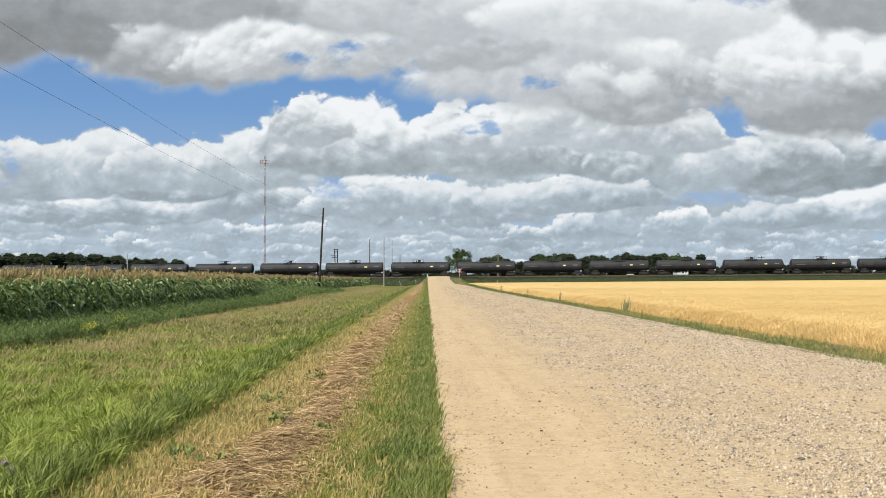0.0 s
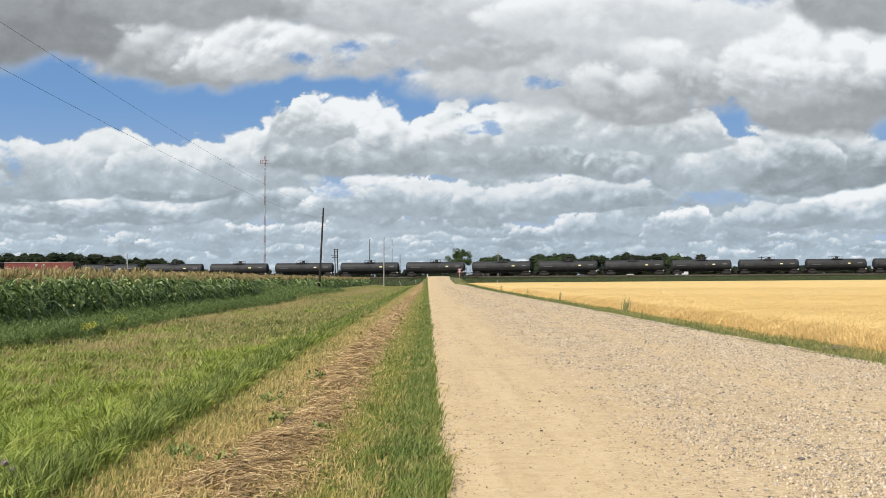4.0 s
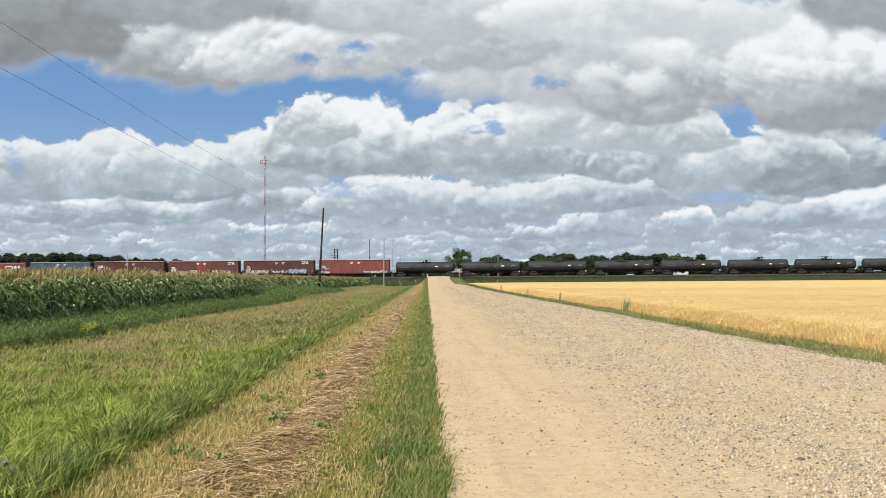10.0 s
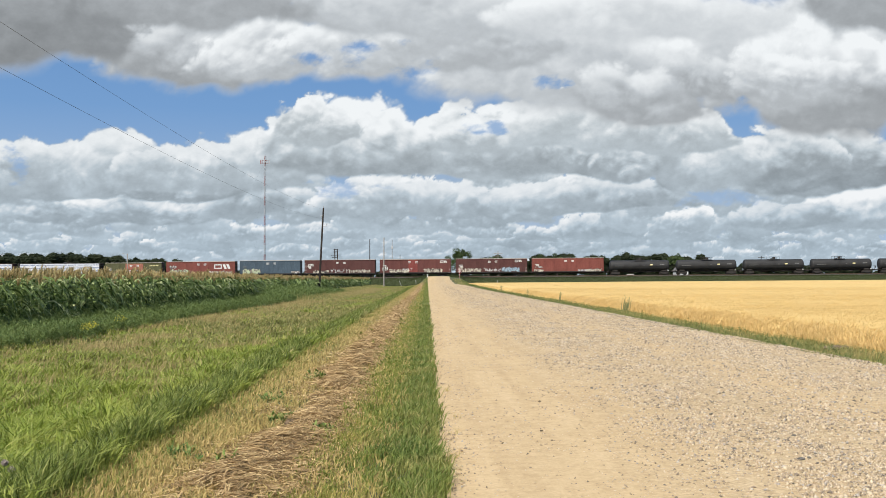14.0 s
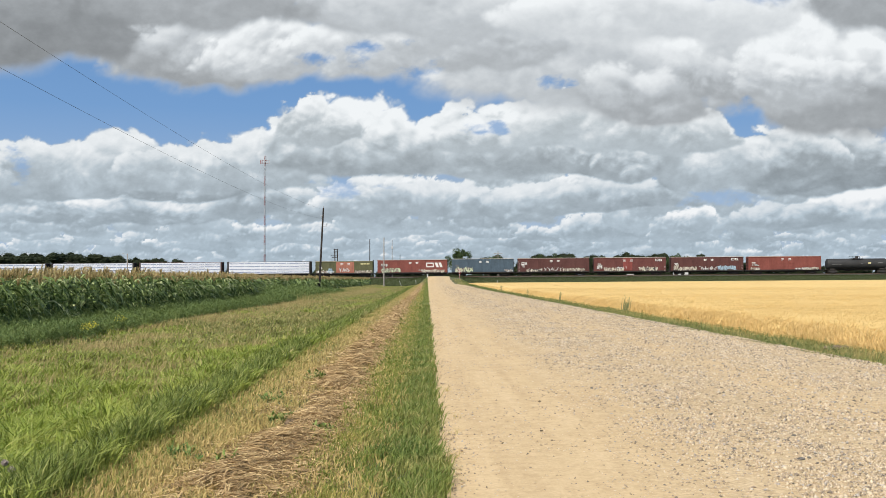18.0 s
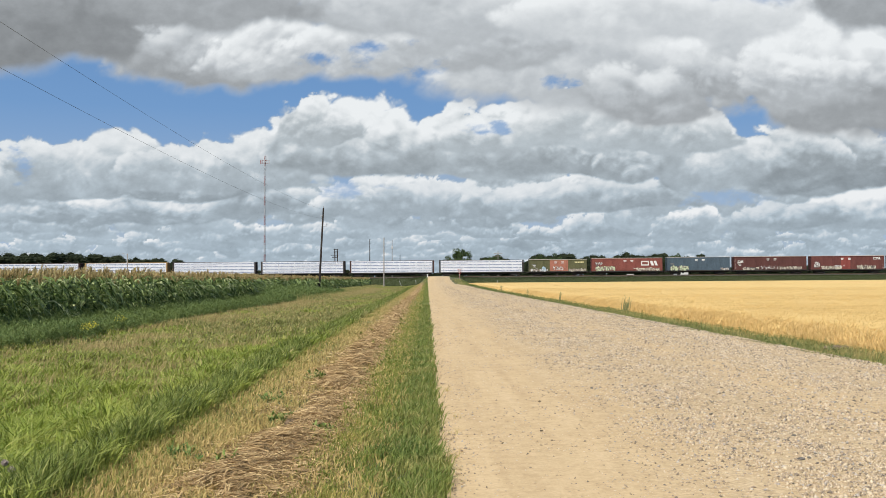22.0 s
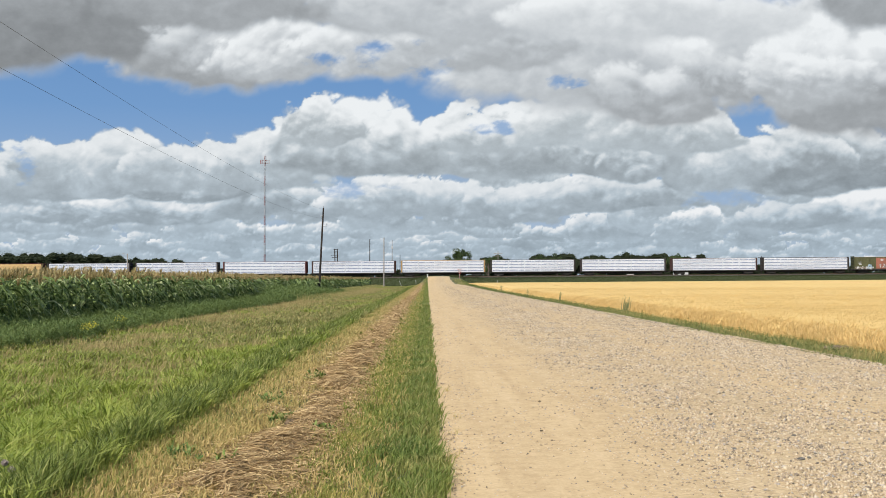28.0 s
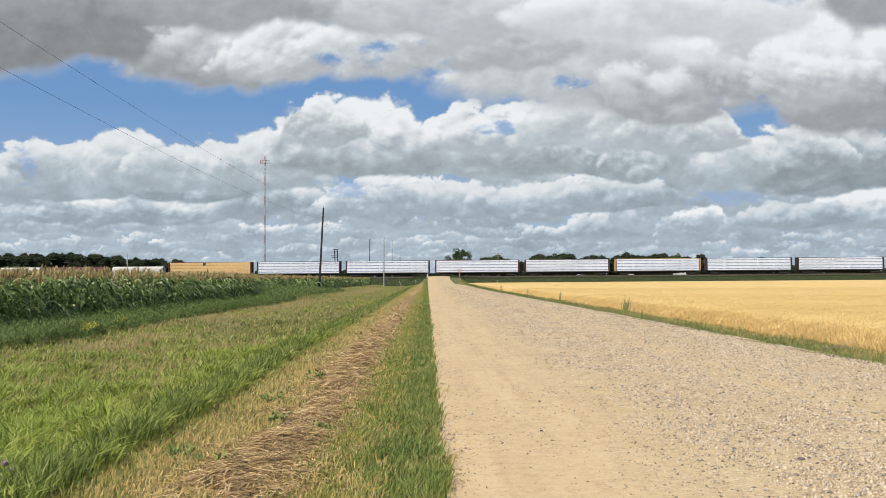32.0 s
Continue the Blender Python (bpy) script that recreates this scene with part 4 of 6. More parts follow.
def lying(x, y, z, length, w, ang, tilt, seed):
    """Cut stalks lying on the ground: thin flat ribbons with a bend."""
    rng = np.random.default_rng(seed)
    n = len(x)
    d = np.stack([np.cos(ang), np.sin(ang), tilt], -1) * (length / 2)[:, None]
    s = np.stack([-np.sin(ang), np.cos(ang), rng.uniform(-0.6, 0.6, n)], -1) * (w / 2)[:, None]
    P = np.stack([x, y, z], -1)
    B = np.stack([rng.normal(0, 0.12, n), rng.normal(0, 0.12, n), rng.uniform(0, 0.16, n)], -1) * length[:, None]
    v = np.stack([P - d - s, P - d + s, P + B - s, P + B + s, P + d], 1).reshape(-1, 3)
    k = np.arange(n)[:, None] * 5
    f = np.concatenate([k + np.array([[0, 1, 3]]), k + np.array([[0, 3, 2]]), k + np.array([[2, 3, 4]])])
    return v, f


def strip(x0, x1, bands, seed, wedge=True):
    """Feet scattered over a strip beside the road, thinner with distance: (y0, y1, count per square metre)."""
    rng = np.random.default_rng(seed)
    xs_, ys_ = [], []
    for y0, y1, dens in bands:
        n = int((x1 - x0) * (y1 - y0) * dens)
        x, y = rng.uniform(x0, x1, n), rng.uniform(y0, y1, n)
        keep = (x > -0.425 * y - 0.6) & (x < 0.47 * y + 0.6) | (rng.random(n) < 0.15) | (y < 7) if wedge else np.ones(n, bool)
        xs_.append(x[keep]), ys_.append(y[keep])
    return np.concatenate(xs_), np.concatenate(ys_)


def stuff(name, pieces, mat, label, category, smooth=False):
    verts, faces, n = [], [], 0
    for v, f in pieces:
        verts.append(v), faces.append(f + n)
        n += len(v)
    return tagged(new(name, mesh_np(name, np.concatenate(verts), np.concatenate(faces), mat, smooth)), label, category, kind="stuff")


GREENS = [(0.0, (0.076, 0.124, 0.025)), (0.30, (0.194, 0.263, 0.046)), (0.65, (0.362, 0.420, 0.084)), (0.90, (0.504, 0.557, 0.137)), (1.0, (0.651, 0.609, 0.252))]
m_tall = foliage("tall_meadow_grass", GREENS, 0.5, [(0.30, (0.122, 0.185, 0.026)), (0.46, (0.235, 0.300, 0.043)), (0.58, (0.335, 0.340, 0.068)), (0.71, (0.45, 0.35, 0.130))], 0.32, 0.55, 0.42, (1, 0.5, 1), 0.28)
m_seed = foliage("grass_seed_heads", [(0.0, (0.26, 0.20, 0.085)), (0.6, (0.40, 0.32, 0.135)), (1.0, (0.52, 0.44, 0.20))], 0.2, None, 0.25, 0.7)
m_ditch = foliage("shade_toned_ditch_grass", [(0.0, (0.075, 0.106, 0.022)), (0.5, (0.160, 0.205, 0.042)), (0.9, (0.28, 0.315, 0.076)), (1.0, (0.45, 0.44, 0.16))], 0.9, None, 0.32, 0.5)
m_edge = foliage("lush_road_edge_grass", [(0.0, (0.072, 0.115, 0.026)), (0.45, (0.150, 0.205, 0.048)), (0.8, (0.26, 0.30, 0.078)), (1.0, (0.56, 0.45, 0.20))], 0.9, [(0.34, (0.095, 0.150, 0.032)), (0.52, (0.215, 0.250, 0.058)), (0.70, (0.48, 0.38, 0.15))], 0.34, 0.55, 0.45)
m_verge = foliage("short_verge_grass", [(0.0, (0.080, 0.133, 0.028)), (0.5, (0.170, 0.237, 0.046)), (0.85, (0.319, 0.324, 0.077)), (1.0, (0.775, 0.514, 0.185))], 0.9,
                  [(0.3, (0.114, 0.171, 0.031)), (0.55, (0.274, 0.286, 0.062)), (0.75, (0.616, 0.419, 0.139))], 0.3, 0.6, 0.45, None, 0.25)
m_stubble = foliage("dry_mown_stubble", [(0.0, (0.310, 0.222, 0.080)), (0.4, (0.545, 0.392, 0.146)), (0.7, (0.690, 0.530, 0.222)), (0.82, (0.30, 0.30, 0.085)), (1.0, (0.170, 0.225, 0.050))], 1.1,
                    [(0.3, (0.216, 0.221, 0.060)), (0.5, (0.486, 0.364, 0.144)), (0.7, (0.648, 0.481, 0.216))], 0.25, 0.7, 0.5)
m_straw = foliage("cut_straw", [(0.0, (0.11, 0.070, 0.031)), (0.35, (0.32, 0.208, 0.094)), (0.7, (0.56, 0.390, 0.180)), (1.0, (0.84, 0.65, 0.34))], 1.5,
                  [(0.3, (0.210, 0.138, 0.066)), (0.7, (0.570, 0.405, 0.200))], 0.15, 0.75, 0.4)
m_dull = foliage("dull_field_edge_grass", [(0.0, (0.106, 0.127, 0.042)), (0.5, (0.217, 0.239, 0.072)), (0.80, (0.360, 0.329, 0.122)), (1.0, (0.636, 0.498, 0.233))], 0.6, [(0.3, (0.159, 0.175, 0.058)), (0.50, (0.286, 0.276, 0.090)), (0.66, (0.530, 0.413, 0.191))], 0.3, 0.6, 0.45)
m_weed = foliage("roadside_weeds", [(0.0, (0.085, 0.135, 0.044)), (0.5, (0.145, 0.205, 0.066)), (0.9, (0.23, 0.285, 0.10)), (1.0, (0.34, 0.35, 0.13))], 0.3,
                 [(0.3, (0.105, 0.165, 0.048)), (0.7, (0.215, 0.275, 0.080))], 0.4, 0.6, 0.55)

TALL = ((-15, 7, 150), (7.0, 12, 2500), (12, 18, 1350), (18, 28, 720), (28, 45, 320), (45, 75, 150), (75, 130, 38), (130, 262, 12))
x, y = strip(-11.5, -2.4, TALL, 1)
edge = -2.68 + 0.25 * (fbm(y * 1.2, y * 0, 4, 3) - 0.5)
clump = fbm(x * 4.5, y * 3.0, 38, 3)
keep = (x < edge) & (clump + 0.22 * np.random.default_rng(39).random(len(x)) > 0.52)
x, y = x[keep], y[keep]
rng = np.random.default_rng(2)
tuft = 0.55 * fbm(x * 0.8, y * 0.5, 21, 4) + 0.45 * smooth01((fbm(x * 2.2, y * 1.3, 20, 3) - 0.3) / 0.4)
h = (0.02 + 0.42 * tuft ** 1.6) * rng.uniform(0.6, 1.25, len(x)) * (1 - 0.45 * smooth01((-x - 6.5) / 3)) * (1 - 0.4 * smooth01((y - 50) / 80)) + 0.05
w = 0.0138 * (1 + np.clip(y, 0, None) / 25) * rng.uniform(0.7, 1.3, len(x))
xb, yb = strip(-17.5, -10.5, ((84, 130, 26), (130, 190, 12), (190, 264, 7)), 29, False)
dry = rng.random(len(x)) < 0.95 * smooth01((y - 11) / 30) * smooth01((fbm(x * 0.45, y * 0.16, 65, 4) - 0.24) / 0.25)
lean = rng.uniform(0.3, 1.3, len(x))
stuff("dry_ditch_grass", [blades(x[dry], y[dry], h[dry], w[dry], lean[dry], 66), blades(xb, yb, rng.uniform(0.12, 0.40, len(xb)), 0.007 * (1 + yb / 22), rng.uniform(0.15, 0.75, len(xb)), 4)], m_dull, "dull olive and half-dry grass farther along the ditch", "grass")
x, y, h, w, lean = x[~dry], y[~dry], h[~dry], w[~dry], lean[~dry]
pieces = [blades(x, y, h, w, lean, 3)]
# denser growth along the mown edge, its colour darkened for shade, and tan seed heads drifting over the far side
xe, ye = strip(-3.5, -2.5, ((7.0, 14, 1700), (14, 26, 800), (26, 50, 330), (50, 100, 110), (100, 200, 30)), 31)
dk = (xe < -2.72 + 0.3 * (fbm(ye * 1.2, ye * 0, 4, 3) - 0.5)) & (np.random.default_rng(30).random(len(xe)) < 1 - smooth01((-2.8 - xe) / 0.8))
xe, ye = xe[dk], ye[dk]
rng = np.random.default_rng(32)
stuff("ditch_edge_grass", [blades(xe, ye, rng.uniform(0.18, 0.42, len(xe)) * (0.6 + 0.7 * fbm(xe * 2, ye * 1.2, 43, 3)), 0.010 * (1 + ye / 22), rng.uniform(0.2, 0.8, len(xe)), 33)], m_ditch, "lush grass along the mown strip, coloured darker for edge shade", "grass")
xe, ye = strip(-10.5, -3.2, ((9, 14, 24), (14, 30, 95), (30, 50, 75), (50, 90, 26), (90, 200, 3.5)), 34)
dk = fbm(xe * 0.5, ye * 0.22, 35, 4) + 0.06 * np.clip(-xe - 4.2, 0, 3) > rng.uniform(0.48, 0.78, len(xe))
xe, ye = xe[dk], ye[dk]
xd, yd = strip(-11.4, -8.2, ((70, 86, 26), ), 44, False)
xf, yf = strip(-15.5, -7.5, ((110, 205, 13.0), ), 45, False)
xe, ye = np.concatenate([xe, xd, xf]), np.concatenate([ye, yd, yf])
hs = rng.uniform(0.13, 0.27, len(xe)) * (1 - 0.3 * smooth01((ye - 50) / 80))
stuff("seed_heads", [blades(xe, ye, hs, 0.005 * (1 + ye / 24), rng.uniform(0.1, 0.5, len(xe)), 36), blades(xe + 0.02, ye, hs * 1.05, 0.007 * (1 + ye / 24), rng.uniform(0.1, 0.5, len(xe)), 37)], m_seed, "tan grass seed heads over the ditch grass", "grass")
tall = stuff("tall_grass", pieces, m_tall, "rank yellow-green grass in the roadside ditch", "grass")

VERGE = ((-15, 7, 260), (7.0, 12, 2900), (12, 20, 1300), (20, 35, 580), (35, 60, 210), (60, 120, 65), (120, 270, 22))
x, y = strip(-1.15, 0.20, VERGE, 5)
rng = np.random.default_rng(6)
keep = (x < 0.08 + 0.16 * (fbm(y * 1.5, y * 0 + 2, 14, 4) - 0.5) + 0.30 * (fbm(y * 7.0, y * 0 + 4, 18, 3) - 0.5) + rng.normal(0, 0.035, len(x))) & (fbm(x * 5, y * 3.5, 19, 3) + 0.3 * rng.random(len(x)) > 0.54) & (rng.random(len(x)) < 0.25 + 0.75 * smooth01((x + 1.1) / 0.7))
x, y = x[keep], y[keep]
h = (0.05 + 0.09 * fbm(x * 2.5, y * 1.2, 15, 3)) * rng.uniform(0.6, 1.3, len(x)) + 0.05 * smooth01((x + 0.25) / 0.3)
road_side = rng.random(len(x)) < smooth01((x + 0.62 + 0.3 * (fbm(y * 0.8, y * 0, 16, 3) - 0.5)) / 0.55)
stuff("road_edge_grass", [blades(x[road_side], y[road_side], h[road_side] * 1.15, 0.0078 * (1 + np.clip(y[road_side], 0, None) / 20), rng.uniform(0.2, 0.8, road_side.sum()), 17)], m_edge, "dark green lush grass at the gravel edge", "grass")
x, y, h = x[~road_side], y[~road_side], h[~road_side]
stuff("verge_grass", [blades(x, y, h, 0.0075 * (1 + np.clip(y, 0, None) / 20) * rng.uniform(0.7, 1.3, len(x)), rng.uniform(0.2, 0.8, len(x)), 7)], m_verge, "short green grass along the gravel edge", "grass")

x, y = strip(-2.85, -0.3, ((-15, 7, 260), (7.0, 12, 1700), (12, 20, 750), (20, 35, 320), (35, 60, 130), (60, 120, 45), (120, 262, 14)), 8)
rng = np.random.default_rng(9)
pick = rng.random(len(x)) < np.where(x < -1.6, 1.0, 0.40)
x, y = x[pick], y[pick]
h = rng.uniform(0.04, 0.13, len(x))
stuff("mown_stubble", [blades(x, y, h, 0.0068 * (1 + np.clip(y, 0, None) / 20) * rng.uniform(0.7, 1.3, len(x)), rng.uniform(0.2, 1.0, len(x)), 10)], m_stubble, "dry tan mown grass stubble", "grass")

# short regrowth between the ditch grass and the mown strip
x, y = strip(-2.95, -1.75, ((7.0, 12, 1500), (12, 20, 700), (20, 35, 300), (35, 60, 110), (60, 120, 30)), 60)
rng = np.random.default_rng(61)
pick = rng.random(len(x)) < np.exp(-np.clip(x + 2.62, 0, 9) / 0.30) * (0.35 + 0.9 * fbm(x * 2.5, y * 1.6, 62, 3))
x, y = x[pick], y[pick]
stuff("strip_regrowth", [blades(x, y, rng.uniform(0.05, 0.20, len(x)) * np.exp(-np.clip(x + 2.62, 0, 9) / 0.6), 0.0065 * (1 + np.clip(y, 0, None) / 22), rng.uniform(0.2, 0.9, len(x)), 63)], m_verge, "short olive regrowth between ditch and mown strip", "grass")


def windrow_z(x, y):
    """Height of the straw heap above the ground."""
    d = (x + 1.36 + 0.30 * (fbm(y * 0.5, y * 0, 44, 3) - 0.5)) / 0.42
    return 0.092 * smooth01((fbm(x * 1.3, y * 0.8, 46, 4) - 0.22) / 0.22) * np.exp(-d * d * 1.6) * (0.45 + 1.1 * fbm(x * 1.5, y * 1.3, 45, 3))


rng = np.random.default_rng(12)
x, y = strip(-2.1, -0.6, ((-15, 7, 300), (7.0, 12, 4800), (12, 20, 2300), (20, 35, 850), (35, 60, 300), (60, 130, 75), (130, 255, 18)), 11)
keep = rng.random(len(x)) < np.exp(-((x + 1.36 + 0.30 * (fbm(y * 0.5, y * 0, 44, 3) - 0.5)) / 0.40) ** 2) * smooth01((fbm(x * 1.3, y * 0.8, 46, 4) - 0.25) / 0.20) * 1.2
x, y = x[keep], y[keep]
ang = 0.3 + 5.0 * (fbm(x * 2.6, y * 2.0, 47, 3) - 0.5) + rng.normal(0, 0.8, len(x))
n = len(x)
z = ground_z(x, y) + windrow_z(x, y) * rng.uniform(0.7, 1.12, n) + 0.012
stuff("straw_windrow", [lying(x, y, z, 0.06 + 0.26 * rng.random(n) ** 1.8, 0.0047 * (1 + np.clip(y, 0, None) / 18) * rng.uniform(0.7, 1.4, n), ang, rng.normal(0, 0.14, n), 13)],
      m_straw, "brown cut hay lying in a windrow", "hay")
# the matted body of the windrow
m_mat = surface("matted_old_hay", (0.14, 0.088, 0.042), (0.38, 0.265, 0.135), 3, 0.95, 0, 45, 0.9, (0.5, 1, 1))
wx_, wy_ = np.linspace(-2.3, -0.5, 30), axis((-15, 6.5, 60), (6.5, 30, 240), (30, 255, 260))
WX, WY = np.meshgrid(wx_, wy_)
wz = ground_z(WX, WY) - 0.045 + windrow_z(WX, WY) + 0.02 * (fbm(WX * 9, WY * 7, 48, 3) - 0.4) * np.exp(-((WX + 1.36) / 0.5) ** 2)
tagged(new("windrow_mat", mesh_np("windrow_mat", np.stack([WX, WY, wz], -1).reshape(-1, 3), grid_faces(30, len(wy_)), m_mat, True)), "matted old hay under the windrow", "hay", kind="stuff")

# weeds before the corn, taller in the gap beyond the corn's bend
def weed_clumps(x, y, h, seed, leaf=0.10, per=11, grow=60):
    """Bushy weeds: many small leaves up each stem."""
    rng = np.random.default_rng(seed)
    n, m = len(x), per
    t = rng.uniform(0.1, 1.0, (n, m))
    r = 0.30 * h[:, None] * (1 - 0.55 * t) * rng.uniform(0.2, 1, (n, m))
    a = rng.uniform(0, 6.283, (n, m))
    px, py = x[:, None] + r * np.cos(a), y[:, None] + r * np.sin(a)
    pz = ground_z(x, y)[:, None] + t * h[:, None]
    px, py, pz = px.ravel(), py.ravel(), pz.ravel()
    k = len(px)
    L = leaf * rng.uniform(0.6, 1.5, k) * (1 + np.repeat(y, m) / grow)
    la, el = rng.uniform(0, 6.283, k), rng.uniform(-0.2, 1.2, k)
    d = np.stack([np.cos(la) * np.cos(el), np.sin(la) * np.cos(el), np.sin(el)], -1) * L[:, None]
    s = np.stack([-np.sin(la), np.cos(la), rng.uniform(-0.5, 0.5, k)], -1) * (L * 0.16)[:, None]
    P = np.stack([px, py, pz], -1)
    v = np.stack([P, P + d * 0.5 - s, P + d, P + d * 0.5 + s], 1).reshape(-1, 3)
    q = np.arange(k)[:, None] * 4
    return v, np.concatenate([q + np.array([[0, 1, 2]]), q + np.array([[0, 2, 3]])])


rng = np.random.default_rng(14)
x, y = strip(-13.6, -9.4, ((22, 34, 44), (34, 60, 22), (60, 84, 11)), 15)
e = -9.9 - 0.9 * fbm(y * 0.15, y * 0, 22, 3)
x, y = x[x < e], y[x < e]
p1 = weed_clumps(x, y, rng.uniform(0.20, 0.50, len(x)) * (0.75 + 0.8 * fbm(x * 0.7, y * 0.25, 25, 3)), 16, 0.042, 40, 45)
x, y = strip(-16.5, -10.8, ((74, 100, 5), (100, 140, 3.0)), 17, False)
hump = np.exp(-((y - 92) / 22) ** 2)
p2 = weed_clumps(x, y, (0.35 + 0.75 * hump) * rng.uniform(0.7, 1.15, len(x)), 18, 0.06, 24, 60)
x, y = strip(8.5, 10.3, ((16, 40, 9), (40, 80, 5), (80, 150, 3), (150, 262, 2)), 19)
p3 = weed_clumps(x, y, rng.uniform(0.06, 0.30, len(x)) * (0.3 + 0.5 * smooth01((x - 8.4) / 0.9)), 20, 0.035, 12, 60)
wxs, wys = strip(-13.4, -9.6, ((22, 34, 45), (34, 60, 24), (60, 84, 14)), 40)
wk = wxs < -10.0 - 0.9 * fbm(wys * 0.15, wys * 0, 22, 3)
wxs, wys = wxs[wk], wys[wk]
p4 = blades(wxs, wys, rng.uniform(0.20, 0.60, len(wxs)), 0.011 * (1 + wys / 26), rng.uniform(0.1, 0.6, len(wxs)), 41)
gx, gy = strip(-2.6, -0.5, ((7.5, 14, 0.45), (14, 30, 0.3), (30, 60, 0.2)), 42)
tufts = weed_clumps(gx, gy, rng.uniform(0.05, 0.14, len(gx)), 43, 0.034, 34, 40)
stuff("strip_weeds", [tufts], m_verge, "small green broad-leaved weeds in the mown strip", "weeds")
stuff("roadside_weeds", [p1, p2, p3, p4], m_weed, "dark green bushy weeds between grass and crops", "weeds")
x, y = strip(8.3, 10.5, ((16, 30, 420), (30, 60, 170), (60, 120, 55), (120, 262, 18)), 23)
rng = np.random.default_rng(24)
xv, yv = strip(5.6, 8.3, ((195, 264, 18), ), 123, False)
late = xv > road_right(yv) + 0.1
x, y = np.concatenate([x, xv[late]]), np.concatenate([y, yv[late]])
stuff("field_edge_grass", [blades(x, y, rng.uniform(0.05, 0.27, len(x)) * (0.12 + 0.85 * smooth01((x - road_right(y) - 0.05) / 1.3)), 0.008 * (1 + np.clip(y, 0, None) / 22), rng.uniform(0.2, 0.8, len(x)), 25)], m_dull, "green grass between gravel road and wheat", "grass")

# rough grass on the railway bank
rng = np.random.default_rng(26)
n = 110000
s_, d_ = rng.uniform(-150, 150, n), -1.9 - 13.1 * rng.random(n) ** 1.25
t = radians(TRACK_TURN)
x = TRACK_0.x + s_ * math.cos(t) - d_ * math.sin(t)
y = TRACK_0.y + s_ * math.sin(t) + d_ * math.cos(t)
keep = (x < -0.3) | (x > road_right(y) + 0.2)
x, y = x[keep], y[keep]
bank = blades(x, y, rng.uniform(0.10, 0.42, len(x)), 0.075 * rng.uniform(0.6, 1.5, len(x)), rng.uniform(0.2, 0.7, len(x)), 27)
bank2 = weed_clumps(x[::12], y[::12], rng.uniform(0.2, 0.5, len(x[::12])), 28, 0.024, 16, 60)
m_bank = foliage("railway_bank_grass", [(0.0, (0.042, 0.058, 0.020)), (0.5, (0.054, 0.072, 0.025)), (1.0, (0.066, 0.082, 0.030))], 0.08,
                 [(0.3, (0.034, 0.050, 0.016)), (0.7, (0.070, 0.078, 0.027))], 0.25, 0.7, 0.4)
m_bank_turf = surface("dark_bank_turf", (0.040, 0.056, 0.020), (0.066, 0.080, 0.030), 0.5, 0.95, 0, 4, 0.4)
for sa, sb in ((-150, -3.2), (5.4, 150)):
    bs, bd = np.meshgrid(np.linspace(sa, sb, 120), np.linspace(-14.2, -3.0, 14))
    bx_ = TRACK_0.x + bs * math.cos(t) - bd * math.sin(t)
    by_ = TRACK_0.y + bs * math.sin(t) + bd * math.cos(t)
    tagged(new("bank_turf", mesh_np("bank_turf", np.stack([bx_, by_, ground_z(bx_, by_) + 0.05], -1).reshape(-1, 3), grid_faces(120, 14), m_bank_turf, True)),
           "dark green turf on the railway bank", "turf", kind="stuff")
stuff("bank_grass", [bank, bank2], m_bank, "coarse dark green grass on the railway bank", "grass")


